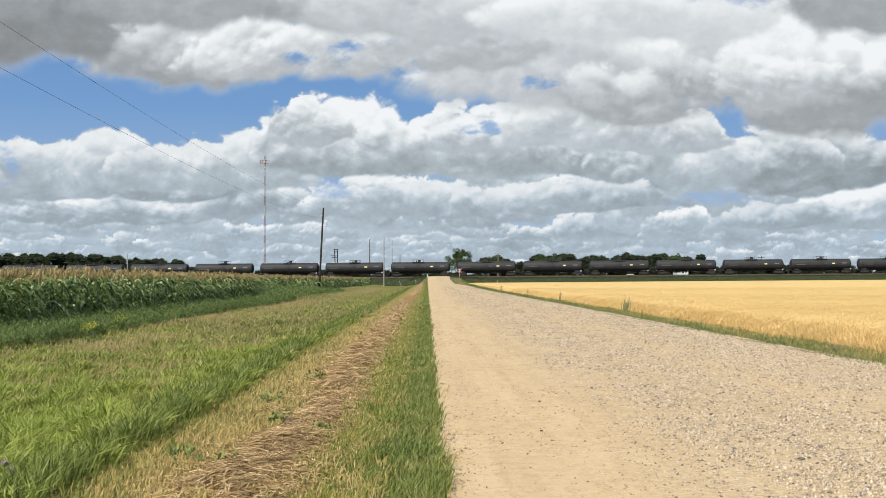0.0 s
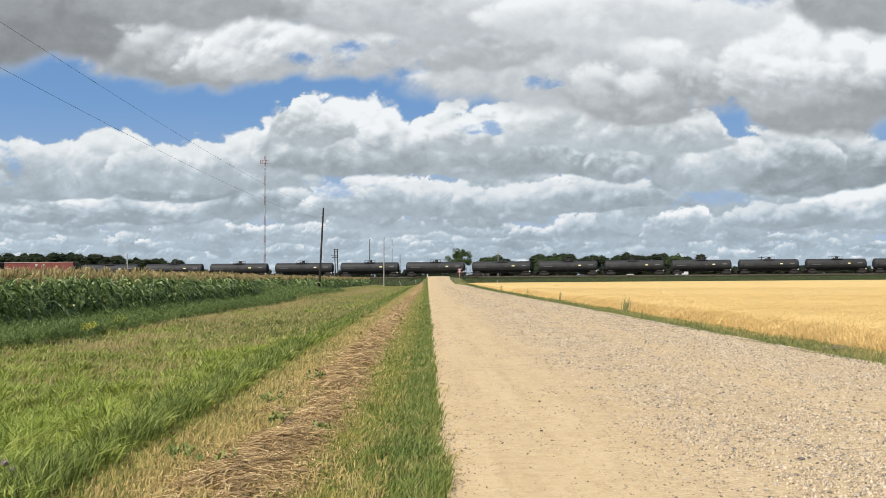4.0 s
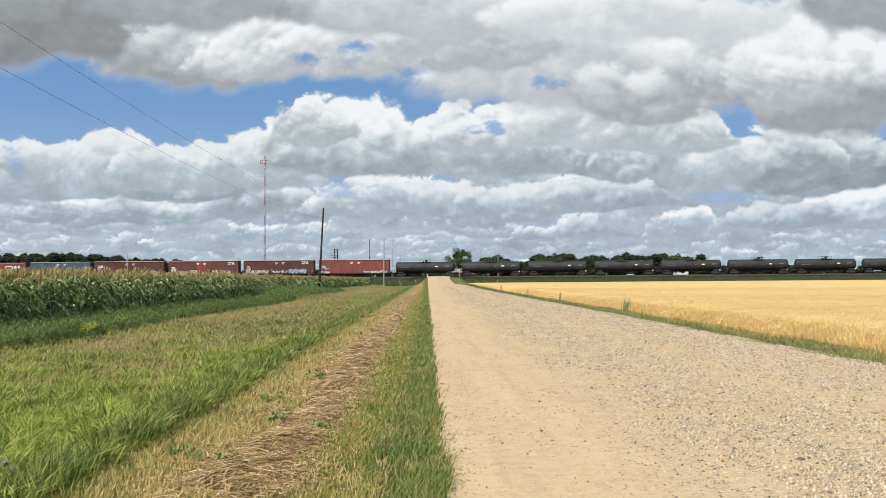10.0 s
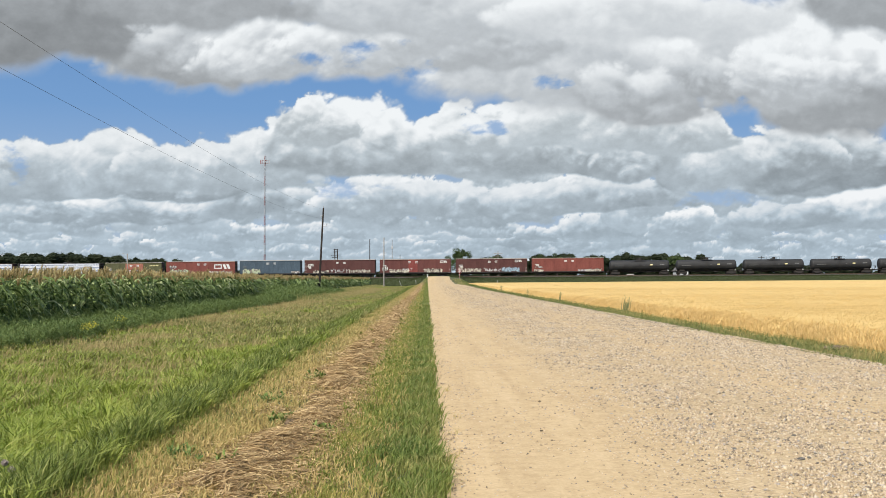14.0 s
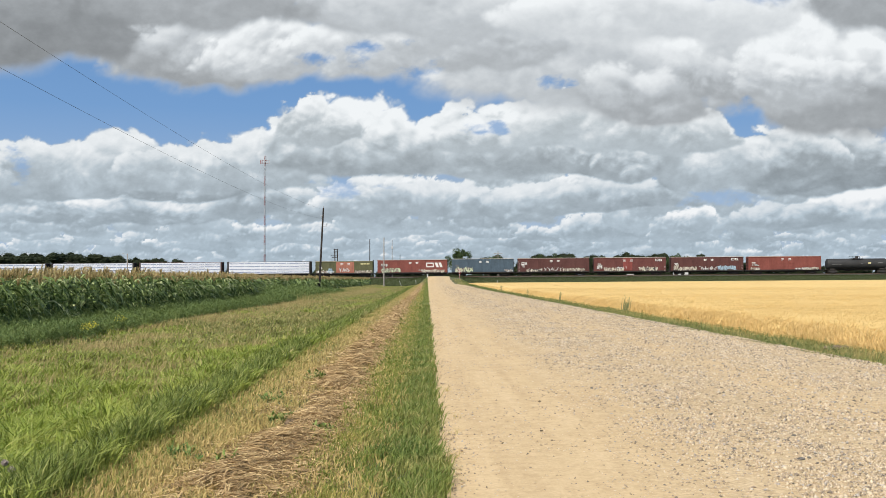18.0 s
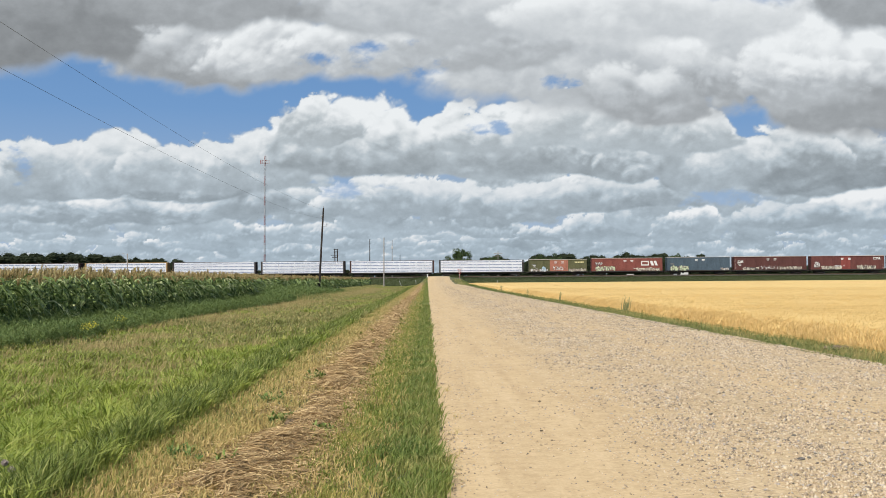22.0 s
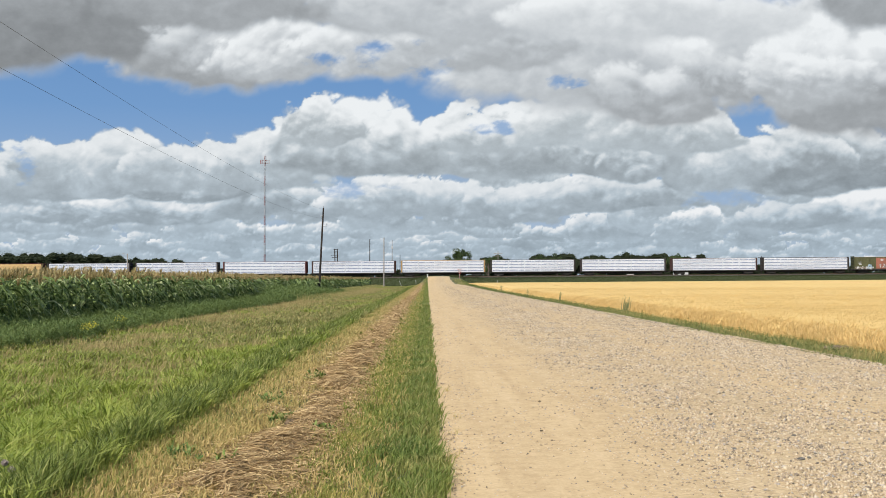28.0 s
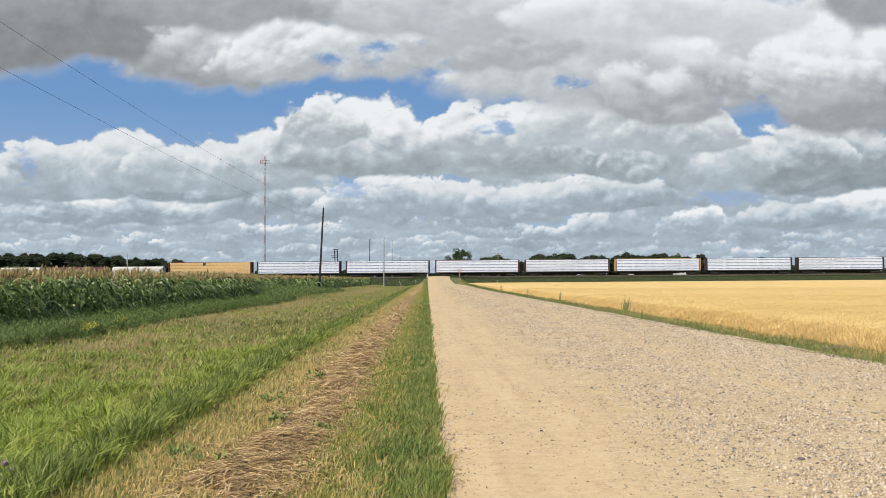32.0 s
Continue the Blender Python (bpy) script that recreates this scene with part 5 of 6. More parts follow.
# ---- maize ----
def maize(px, py, height, seed, leaves=11, tassel=True, wide=1.0):
    """Maize plants: stem, long arching leaves, tassel."""
    rng = np.random.default_rng(seed)
    n = len(px)
    pz = ground_z(px, py)
    out = []
    # leaves: five cross-sections, arching out and down
    m = leaves
    k = n * m
    X, Y, Z, H = (np.repeat(q, m) for q in (px, py, pz, height))
    lev = np.tile(np.linspace(0.08, 0.83, m), n) + rng.uniform(-0.04, 0.04, k)
    az = np.tile(np.arange(m) * math.pi, n) + np.repeat(rng.uniform(0, math.pi, n), m) + rng.normal(0, 0.4, k)
    L = rng.uniform(0.55, 1.0, k) * np.where(lev > 0.75, 0.75, 1.0)
    W = 0.041 * rng.uniform(0.8, 1.25, k) * wide
    rise = rng.uniform(0.18, 0.52, k)
    dirx, diry = np.cos(az), np.sin(az)
    wind = 0.06
    roll = rng.uniform(-0.75, 0.75, k)
    rows = []
    for q, (f, g) in enumerate(((0.0, 0.0), (0.28, 0.95), (0.52, 1.15), (0.78, 0.55), (1.0, -0.75))):
        cx = X + dirx * L * f * 0.85 + wind * f * L
        cy = Y + diry * L * f * 0.85
        cz = Z + lev * H + L * rise * 0.62 * g - 0.10 * f
        ww = W * (0.45, 1.0, 1.0, 0.7, 0.06)[q]
        ch, sh = np.cos(roll * (0.6 + 0.4 * f)) * ww, np.sin(roll * (0.6 + 0.4 * f)) * ww
        rows.append(np.stack([cx - diry * ch, cy + dirx * ch, cz + sh], -1))
        rows.append(np.stack([cx + diry * ch, cy - dirx * ch, cz - sh], -1))
    v = np.stack(rows, 1).reshape(-1, 3)
    b0 = np.arange(k)[:, None] * 10
    f = np.concatenate([b0 + np.array([[j, j + 1, j + 3]]) for j in (0, 2, 4, 6)] + [b0 + np.array([[j, j + 3, j + 2]]) for j in (0, 2, 4, 6)])
    leaf = (v, f)
    # stems
    c = np.array([(1, 0), (-0.5, 0.87), (-0.5, -0.87)]) * 0.014 * wide
    lo = np.stack([np.stack([px + a, py + bq, pz], -1) for a, bq in c], 1)
    hi = np.stack([np.stack([px + a * 0.5, py + bq * 0.5, pz + height], -1) for a, bq in c], 1)
    v = np.concatenate([lo, hi], 1).reshape(-1, 3)
    b0 = np.arange(n)[:, None] * 6
    f = np.concatenate([b0 + np.array([q]) for q in ((0, 1, 4), (0, 4, 3), (1, 2, 5), (1, 5, 4), (2, 0, 3), (2, 3, 5))])
    stem = (v, f)
    # tassels: a spray of thin tan spikes
    m = 14
    k = n * m
    X, Y, Z = np.repeat(px, m), np.repeat(py, m), np.repeat(pz + height * 0.90, m)
    a = rng.uniform(0, 6.283, k)
    sp = rng.uniform(0.02, 0.13, k)
    T = np.stack([X + np.cos(a) * sp + 0.05, Y + np.sin(a) * sp, Z + rng.uniform(0.11, 0.31, k)], -1)
    s = np.stack([-np.sin(a), np.cos(a), np.zeros(k)], -1) * 0.0135 * wide
    P = np.stack([X, Y, Z], -1)
    v = np.stack([P - s, P + s, T + s * 0.8, T - s * 0.8], 1).reshape(-1, 3)
    q = np.arange(k)[:, None] * 4
    tas = (v, np.concatenate([q + np.array([[0, 1, 2]]), q + np.array([[0, 2, 3]])]))
    return leaf, stem, tas


# darkest and palest leaf tones paint in shaded leaves and glossy highlights
m_maize = foliage("maize_leaf", [(0.0, (0.060, 0.095, 0.032)), (0.5, (0.150, 0.215, 0.062)), (0.82, (0.30, 0.38, 0.13)), (1.0, (0.56, 0.60, 0.32))], 0.2, None, 0.30, 0.48)
m_tassel = foliage("maize_tassel", [(0.0, (0.30, 0.22, 0.095)), (0.6, (0.47, 0.36, 0.165)), (1.0, (0.60, 0.49, 0.26))], 0.2, None, 0.35, 0.7)
lf, st, ta = [], [], []
for row in range(12):
    x0 = -12.9 - 0.76 * row
    for y0, y1, gap, wide, nl in ((26, 60, 0.22, 1.0, 10), (60, 110, 0.30, 1.35, 9), (110, 264, 0.55, 2.3, 7)):
        if y0 == 26 and row > 9 or y0 == 110 and row > 8:
            continue
        ys_ = np.arange(y0 if y0 > 26 else max(26, -x0 / 0.44), y1, gap if row < 5 else gap * 1.5)
        rg = np.random.default_rng(300 + row * 5 + int(y0))
        ys_ = ys_ + rg.uniform(-0.08, 0.08, len(ys_))
        back = 1.6 * smooth01((ys_ - 78) / 8)
        xs_ = np.full(len(ys_), x0) + rg.normal(0, 0.05, len(ys_)) - back
        hh = rg.normal(1.78, 0.13, len(ys_)) + 0.12 * (fbm(xs_ * 0.3, ys_ * 0.12, 71, 3) - 0.5)
        a, bq, c = maize(xs_, ys_, hh, 400 + row * 7 + int(y0), nl if row < 5 else 6, True, wide)
        lf.append(a), st.append(bq), ta.append(c)
corn = tagged(new("maize_field"), "tall green maize with tan tassels in rows", "maize", kind="stuff")
for nm, pcs, mt in (("leaves", lf, m_maize), ("stems", st, m_maize), ("tassels", ta, m_tassel)):
    o = stuff(nm, pcs, mt, "", "")
    o.parent = corn
# the closed canopy behind the first rows
m_canopy = surface("maize_canopy", (0.12, 0.11, 0.045), (0.36, 0.28, 0.13), 0.8, 0.9, 0, 6, 0.8)
cx_, cy_ = np.linspace(-200, -22.5, 60), np.linspace(40, 264, 120)
CX, CY = np.meshgrid(cx_, cy_)
tagged(new("maize_canopy", mesh_np("maize_canopy", np.stack([CX, CY, ground_z(CX, CY) + 1.58 + 0.30 * fbm(CX * 1.3, CY * 1.3, 77, 3)], -1).reshape(-1, 3), grid_faces(60, 120), m_canopy, False)),
       "unbroken canopy of tasselled maize deep in the field", "maize", kind="stuff")


# ---- ripe wheat ----
m_wheat = foliage("ripe_wheat", [(0.0, (0.508, 0.348, 0.136)), (0.25, (0.602, 0.423, 0.167)), (0.6, (0.677, 0.493, 0.205)), (1.0, (0.752, 0.602, 0.291))], 0.07,
                  [(0.34, (0.442, 0.305, 0.127)), (0.5, (0.639, 0.465, 0.202)), (0.66, (0.790, 0.611, 0.301))], 0.3, 0.7, 0.6, (0.35, 1.6, 1), 0.4)
m_wheat_top, nt, b = nodes_of("wheat_canopy")
wt = ramp(nt, noise_of(nt, 0.30, 6, 0.7, (0.4, 1.4, 1)), [(0.34, (0.44, 0.31, 0.13)), (0.5, (0.62, 0.455, 0.195)), (0.64, (0.74, 0.56, 0.255))])
wt = mix(nt, 0.62, wt, ramp(nt, noise_of(nt, 7, 6, 0.8), [(0.30, (0.50, 0.33, 0.12)), (0.48, (0.66, 0.465, 0.18)), (0.7, (0.80, 0.60, 0.265))]))
nt.links.new(wt, b.inputs["Base Color"])
b.inputs["Roughness"].default_value = 0.9
b.inputs["Specular IOR Level"].default_value = 0.1
bump_to(nt, b, noise_of(nt, 18, 5, 0.75), 0.5, 0.05)
wx_ = axis((10.1, 14, 40), (14, 30, 60), (30, 80, 70), (80, 260, 60))
wy_ = axis((16, 60, 130), (60, 120, 90), (120, 268, 90))
WX, WY = np.meshgrid(wx_, wy_)
far_edge = TRACK_0.y + (WX - TRACK_0.x) * math.tan(radians(TRACK_TURN)) - 17
WY = 16 + (WY - 16) * (far_edge - 16) / (268 - 16)
edge_in = smooth01((WX - 10.0 - 0.5 * fbm(WY * 0.5, WY * 0, 81, 3)) / 0.5)
wz = ground_z(WX, WY) + (0.52 + 0.025 * (fbm(WX * 3.4, WY * 2.6, 82, 4) - 0.5)) * edge_in * (0.55 + 0.45 * smooth01((WX - 10.2) / 1.4)) + 0.02
tagged(new("wheat_canopy", mesh_np("wheat_canopy", np.stack([WX, WY, wz], -1).reshape(-1, 3), grid_faces(len(wx_), len(wy_)), m_wheat_top, True)), "golden ripe wheat standing level", "wheat", kind="stuff")
rng = np.random.default_rng(83)
xs_, ys_ = [], []
for y0, y1, x1, dens in ((18, 30, 15, 700), (30, 45, 22, 460), (45, 75, 36, 210), (75, 130, 62, 58), (130, 255, 120, 9.0)):
    n = int((x1 - 10) * (y1 - y0) * dens)
    x, y = 10 + (x1 - 10) * rng.random(n) ** 1.15, rng.uniform(y0, y1, n)
    keep = ((x < 0.46 * y + 0.6) | (rng.random(n) < 0.12)) & (x > 10.05 + 0.5 * fbm(y * 0.5, y * 0, 81, 3))
    xs_.append(x[keep]), ys_.append(y[keep])
x, y = np.concatenate(xs_), np.concatenate(ys_)
deep = smooth01((x - 10.2) / 1.4)
low = 0.44 * (0.55 + 0.45 * smooth01((x - 10.2) / 1.4)) - 0.25 * (1 - smooth01((x - 10.1) / 0.6))
v1 = blades(x, y, rng.uniform(0.12, 0.21, len(x)) + 0.1 * (1 - deep), 0.0085 * (1 + y / 26) * rng.uniform(0.6, 1.4, len(x)), rng.uniform(0.2, 1.1, len(x)), 84, None, 0.5, low)
stuff("wheat_stalks", [v1], m_wheat, "golden wheat ears and stalks at the field edge", "wheat")


# ---- loose stones on the road ----
def stones(x, y, r, seed, sink=0.3):
    """Small faceted stones, half sunk in the surface."""
    rng = np.random.default_rng(seed)
    n = len(x)
    z = ground_z(x, y) + 0.012 + r * 0.2
    base = np.array([(1, 0, 0), (0, 1, 0), (-1, 0, 0), (0, -1, 0), (0, 0, 0.72), (0, 0, -0.6)])
    a = rng.uniform(0, 6.283, n)
    c, s = np.cos(a), np.sin(a)
    v = base[None] * r[:, None, None] * rng.uniform(0.6, 1.35, (n, 6, 1))
    v[:, :, 1] *= rng.uniform(0.55, 1.0, n)[:, None]
    v = v + rng.normal(0, 0.18, v.shape) * r[:, None, None]
    v = np.stack([v[..., 0] * c[:, None] - v[..., 1] * s[:, None], v[..., 0] * s[:, None] + v[..., 1] * c[:, None], v[..., 2]], -1)
    v += np.stack([x, y, z], -1)[:, None, :]
    k = np.arange(n)[:, None] * 6
    f = np.concatenate([k + np.array([q]) for q in ((0, 1, 4), (1, 2, 4), (2, 3, 4), (3, 0, 4), (1, 0, 5), (2, 1, 5), (3, 2, 5), (0, 3, 5))])
    return v.reshape(-1, 3), f


STONE_TONES = [(0.0, (0.055, 0.047, 0.038)), (0.08, (0.18, 0.140, 0.10)), (0.36, (0.42, 0.325, 0.205)), (0.62, (0.51, 0.40, 0.256)), (0.88, (0.65, 0.545, 0.38)), (0.95, (0.40, 0.365, 0.32)), (1.0, (0.22, 0.22, 0.215))]


def stone_material(name, by_object):
    m, nt, b = nodes_of(name)
    pick = nt.nodes.new("ShaderNodeObjectInfo").outputs["Random"] if by_object else nt.nodes.new("ShaderNodeNewGeometry").outputs["Random Per Island"]
    tone = mix(nt, 0.2, ramp(nt, pick, STONE_TONES), ramp(nt, noise_of(nt, 90, 3, 0.6), [(0.3, (0.28, 0.22, 0.16)), (0.7, (0.66, 0.55, 0.42))]))
    nt.links.new(tone, b.inputs["Base Color"])
    b.inputs["Roughness"].default_value = 0.9
    return m


m_stone, m_stone_single = stone_material("road_stones", False), stone_material("road_stone", True)
rng = np.random.default_rng(101)
xs_, ys_, rs_ = [], [], []
for y0, y1, dens, r0, r1 in ((-10, 7.2, 160, 0.005, 0.018), (7.2, 11, 3100, 0.0035, 0.023), (11, 17, 1200, 0.0055, 0.026), (17, 26, 660, 0.009, 0.030), (26, 42, 290, 0.0125, 0.038), (42, 75, 100, 0.018, 0.047), (75, 120, 18, 0.03, 0.055), (120, 200, 3.0, 0.045, 0.08)):
    n = int(8.2 * (y1 - y0) * dens)
    x, y = rng.uniform(ROAD_L + 0.05, ROAD_R + 0.25, n), rng.uniform(y0, y1, n)
    keep = (x < 0.45 * y + 0.3) | (rng.random(n) < 0.15)
    lane = np.interp(x + 1.3 * (fbm(x * 0.4, y * 0.16, 51, 3) - 0.5), [0.0, 0.4, 1.0, 2.0, 2.7, 4.2, 4.9, 5.6, 6.4, 8.6], [0.30, 0.13, 0.10, 0.26, 0.62, 0.9, 0.45, 0.42, 0.9, 1.0])
    drift = smooth01((fbm(x * 2.0, y * 0.9, 53, 4) - 0.36) / 0.26)
    keep &= rng.random(n) < lane * (0.22 + 0.95 * drift)
    x, y = x[keep], y[keep]
    xs_.append(x), ys_.append(y), rs_.append((r0 + (r1 - r0) * rng.random(len(x)) ** 2.4) * (0.62 + 0.38 * smooth01((x - 1.6) / 1.4)))
x, y, r = np.concatenate(xs_), np.concatenate(ys_), np.concatenate(rs_)
big = np.flatnonzero((y > 7.2) & (y < 11) & (x < 0.45 * y) & (r > 0.0135))[:290]
shapes = []
for k in range(8):
    sv_, sf_ = stones(np.zeros(1), np.zeros(1), np.ones(1), 120 + k)
    sv_[:, 2] -= float(ground_z(0.0, 0.0)) + 0.012
    shapes.append(mesh_np("stone", sv_, sf_, m_stone_single, True))
for k, q in enumerate(big):
    o = new("stone", shapes[k % 8])
    o.parent = road
    o.matrix_basis = pose(x[q], y[q], gz(x[q], y[q]) + 0.012, 0, 0, 47.0 * k) @ Matrix.Scale(float(r[q]), 4)
rest = np.ones(len(x), bool)
rest[big] = False
x, y, r = x[rest], y[rest], r[rest]
stuff("loose_gravel", [stones(x, y, r, 102)], m_stone, "loose pale and grey gravel stones on the road", "gravel", True)
m_dark_stone = surface("dark_field_stone", (0.075, 0.07, 0.064), (0.19, 0.18, 0.165), 6, 0.9, 0, 40, 0.3)
m_clod = surface("dark_clod", (0.07, 0.05, 0.03), (0.15, 0.11, 0.07), 6, 0.95, 0, 40, 0.4)
for px, py, r, mt, lb in ((3.15, 8.78, 0.034, m_dark_stone, "dark grey stone lying on the gravel"), (3.24, 8.86, 0.020, m_dark_stone, "dark grey stone lying on the gravel"), (1.17, 10.7, 0.019, m_clod, "dark clod on the dusty wheel path"),
                          (0.72, 9.98, 0.015, m_clod, "dark clod on the dusty wheel path"), (1.42, 13.2, 0.020, m_clod, "dark clod on the dusty wheel path"), (2.75, 9.35, 0.022, m_dark_stone, "dark grey stone lying on the gravel"),
                          (3.55, 10.1, 0.024, m_dark_stone, "dark grey stone lying on the gravel"), (2.3, 14.6, 0.028, m_dark_stone, "dark grey stone lying on the gravel")):
    bm = bmesh.new()
    bmesh.ops.create_icosphere(bm, subdivisions=2, radius=1)
    for vtx in bm.verts:
        vtx.co *= 0.8 + 0.7 * noise.noise(vtx.co * 1.7 + Vector((px, py, 0)) * 9)
        vtx.co.z *= 0.65
    bmesh.ops.scale(bm, verts=bm.verts, vec=(r, r, r))
    me = bpy.data.meshes.new("stone")
    bm.to_mesh(me)
    bm.free()
    me.materials.append(mt)
    tagged(new("stone", me), lb, "stone").location = (px, py, gz(px, py) + 0.012 + r * 0.3)


# ---- poles, wires, tower, signs ----
m_pole = surface("weathered_grey_brown_pole", (0.016, 0.013, 0.012), (0.045, 0.036, 0.031), 3, 0.9, 0, 30, 0.4, (1, 1, 0.12))
m_pale_pole = surface("bleached_grey_pole", (0.20, 0.185, 0.165), (0.36, 0.33, 0.30), 3, 0.9, 0, 30, 0.4, (1, 1, 0.12))
m_wire = surface("dark_cable", (0.05, 0.05, 0.055), (0.09, 0.09, 0.095), 5, 0.6, 0.3, 30, 0)
m_porcelain = surface("grey_insulator", (0.35, 0.36, 0.38), (0.5, 0.5, 0.5), 5, 0.3, 0, 30, 0)
m_galv = surface("galvanised_steel", (0.30, 0.31, 0.32), (0.48, 0.48, 0.49), 4, 0.5, 0.6, 30, 0.05)


def along(sx, depth):
    """Plan place seen in the direction sx (sky units from the road's far end) at that distance up the road."""
    return sx / SKY * depth, depth


def pole(name, label, sx, depth, top, r=0.15, lean=0.0, mat=None, arms=(), lamp=False):
    """A round tapered pole; top is the height of its tip above the road level."""
    x, y = along(sx, depth)
    z = gz(x, y) - 0.1
    h = top - z
    root = tagged(new(name), label, "pole")
    root.matrix_basis = pose(x, y, z, 0, math.degrees(math.atan(lean / h)), 0)
    bm = bmesh.new()
    rod(bm, (0, 0, 0), (0, 0, h), r, 12, r * 0.68)
    part("shaft", bm, mat or m_pole, root)
    for az, half in arms:
        part("crossarm", boxes(((0, -r * 0.9, h - az), (2 * half, 0.10, 0.13)), bevel=0.01), mat or m_pole, root)
        for s in (-0.92, -0.5, 0.5, 0.92):
            part("insulator", rods(((s * half, -r * 0.9, h - az + 0.06), (s * half, -r * 0.9, h - az + 0.26), 0.06), seg=8), m_porcelain, root)
    if lamp:
        part("lamp_arm", rods(((0, 0, h - 0.25), (-0.9, 0, h - 0.05), 0.04)), m_galv, root)
        part("lamp_head", boxes(((-1.05, 0, h - 0.05), (0.5, 0.22, 0.14)), bevel=0.03), m_galv, root)
    return root, x, y, z, h


p_near, nx, ny, nz, nh = pole("utility_pole", "tall dark leaning timber pole at the maize edge", -191, 137, 10.95, 0.15, 0.55)
part("pole_bracket", rods(((0.0, 0, nh - 2.4), (0.55, 0, nh - 2.35), 0.05), ((0.55, 0, nh - 2.35), (0.55, 0, nh - 2.05), 0.07)), m_galv, p_near)
part("top_insulator", rods(((0, 0, nh), (0, 0, nh + 0.22), 0.06)), m_porcelain, p_near)
part("side_insulator", rods(((-0.1, 0, nh - 1.1), (-0.32, 0, nh - 1.1), 0.05)), m_porcelain, p_near)
pole("utility_pole", "slim dark timber pole beyond the railway", -101.5, 330, 14.3, 0.17)
p3, *_ = pole("utility_pole", "bleached grey timber pole beside the ditch", -76.5, 250, 11.5, 0.16, 0, m_pale_pole)
part("pole_bracket", rods(((0, -0.1, 8.2), (0.5, -0.1, 8.2), 0.05)), m_galv, p3)
p4, *_, h4 = pole("utility_pole", "pale slim pole with a pale lamp box, beyond the railway", -62, 330, 14.0, 0.13, 0, m_pale_pole)
part("lamp_box", boxes(((0, -0.2, h4 - 2.4), (0.5, 0.4, 0.9)), bevel=0.05), m_porcelain, p4, "pale grey box")
pole("utility_pole", "short dark post beyond the railway", -48, 330, 9.2, 0.12)
pole("utility_pole", "grey timber pole with lamp arm beyond the maize", -528, 262, 7.95, 0.14, 0, m_pale_pole, (), True)
pole("utility_pole", "old telegraph pole with crossarms beyond the railway", 125.5, 340, 10.75, 0.16, 0, m_pale_pole, ((0.9, 1.4), (1.7, 1.4)))
pole("utility_pole", "old telegraph pole with crossarms beyond the railway", 594, 330, 8.9, 0.16, 0, None, ((0.5, 1.0),))
pole("utility_pole", "old telegraph pole with crossarms beyond the railway", -631, 340, 7.3, 0.15, 0, None, ((0.5, 1.6),))
# paired telegraph poles with crossarms
root = tagged(new("telegraph_structure"), "twin leaning telegraph poles with short crossarms", "pole")
tx, ty = along(-161, 312)
tz = gz(tx, ty) - 0.1
root.matrix_basis = pose(tx, ty, tz)
th = 10.6 - tz
part("shaft", rods(((-0.10, 0, 0), (-0.45, 0, th), 0.14), seg=10), m_pole, root)
part("shaft", rods(((0.62, 0, 0), (0.35, 0, th), 0.14), seg=10), m_pole, root)
for z, xa, xb in ((th - 0.2, -0.75, 0.65), (th - 0.9, -0.75, 0.65), (th - 2.1, -1.5, 0.6), (th - 2.6, -1.2, 0.3)):
    part("crossarm", boxes((((xa + xb) / 2, -0.16, z), (xb - xa, 0.10, 0.16)), bevel=0.01), m_pole, root)

# the two wires that sweep past overhead to the leaning pole
far_pole, fx, fy, fz, fh = pole("utility_pole", "dark timber pole carrying the wires", 0, -57, 10.8, 0.16)
far_pole.location.x = -10.05
for name, drop, y0 in (("overhead_wire", 0.0, 0), ("overhead_wire", 1.25, 1)):
    n = 60
    bm = bmesh.new()
    last = None
    for k in range(n + 1):
        yy = -57 + (ny + 57) * k / n
        xx = -10.05 + (nx + 0.5 - (-10.05)) * k / n
        zz = 8.58 + (yy - 40) ** 2 * 2.3e-4 - drop
        ring = [bm.verts.new((xx + 0.0065 * math.cos(q), yy, zz + 0.0065 * math.sin(q))) for q in (0, 2.09, 4.19)]
        if last:
            for q in range(3):
                bm.faces.new((last[q], last[(q + 1) % 3], ring[(q + 1) % 3], ring[q]))
        last = ring
    me = bpy.data.meshes.new(name)
    bm.to_mesh(me)
    bm.free()
    me.materials.append(m_wire)
    w = tagged(new(name, me), "thin dark sagging overhead wire", "wire", "overhead wires")
    yy = 37 if y0 == 0 else 40
    xx = -10.05 + (nx + 0.5 + 10.05) * (yy + 57) / (ny + 57)
    part("splice", rods(((xx, yy - 0.3, 8.58 + (yy - 40.3) ** 2 * 2.3e-4 - drop), (xx, yy + 0.3, 8.58 + (yy - 39.7) ** 2 * 2.3e-4 - drop), 0.009), seg=8), m_wire, w)

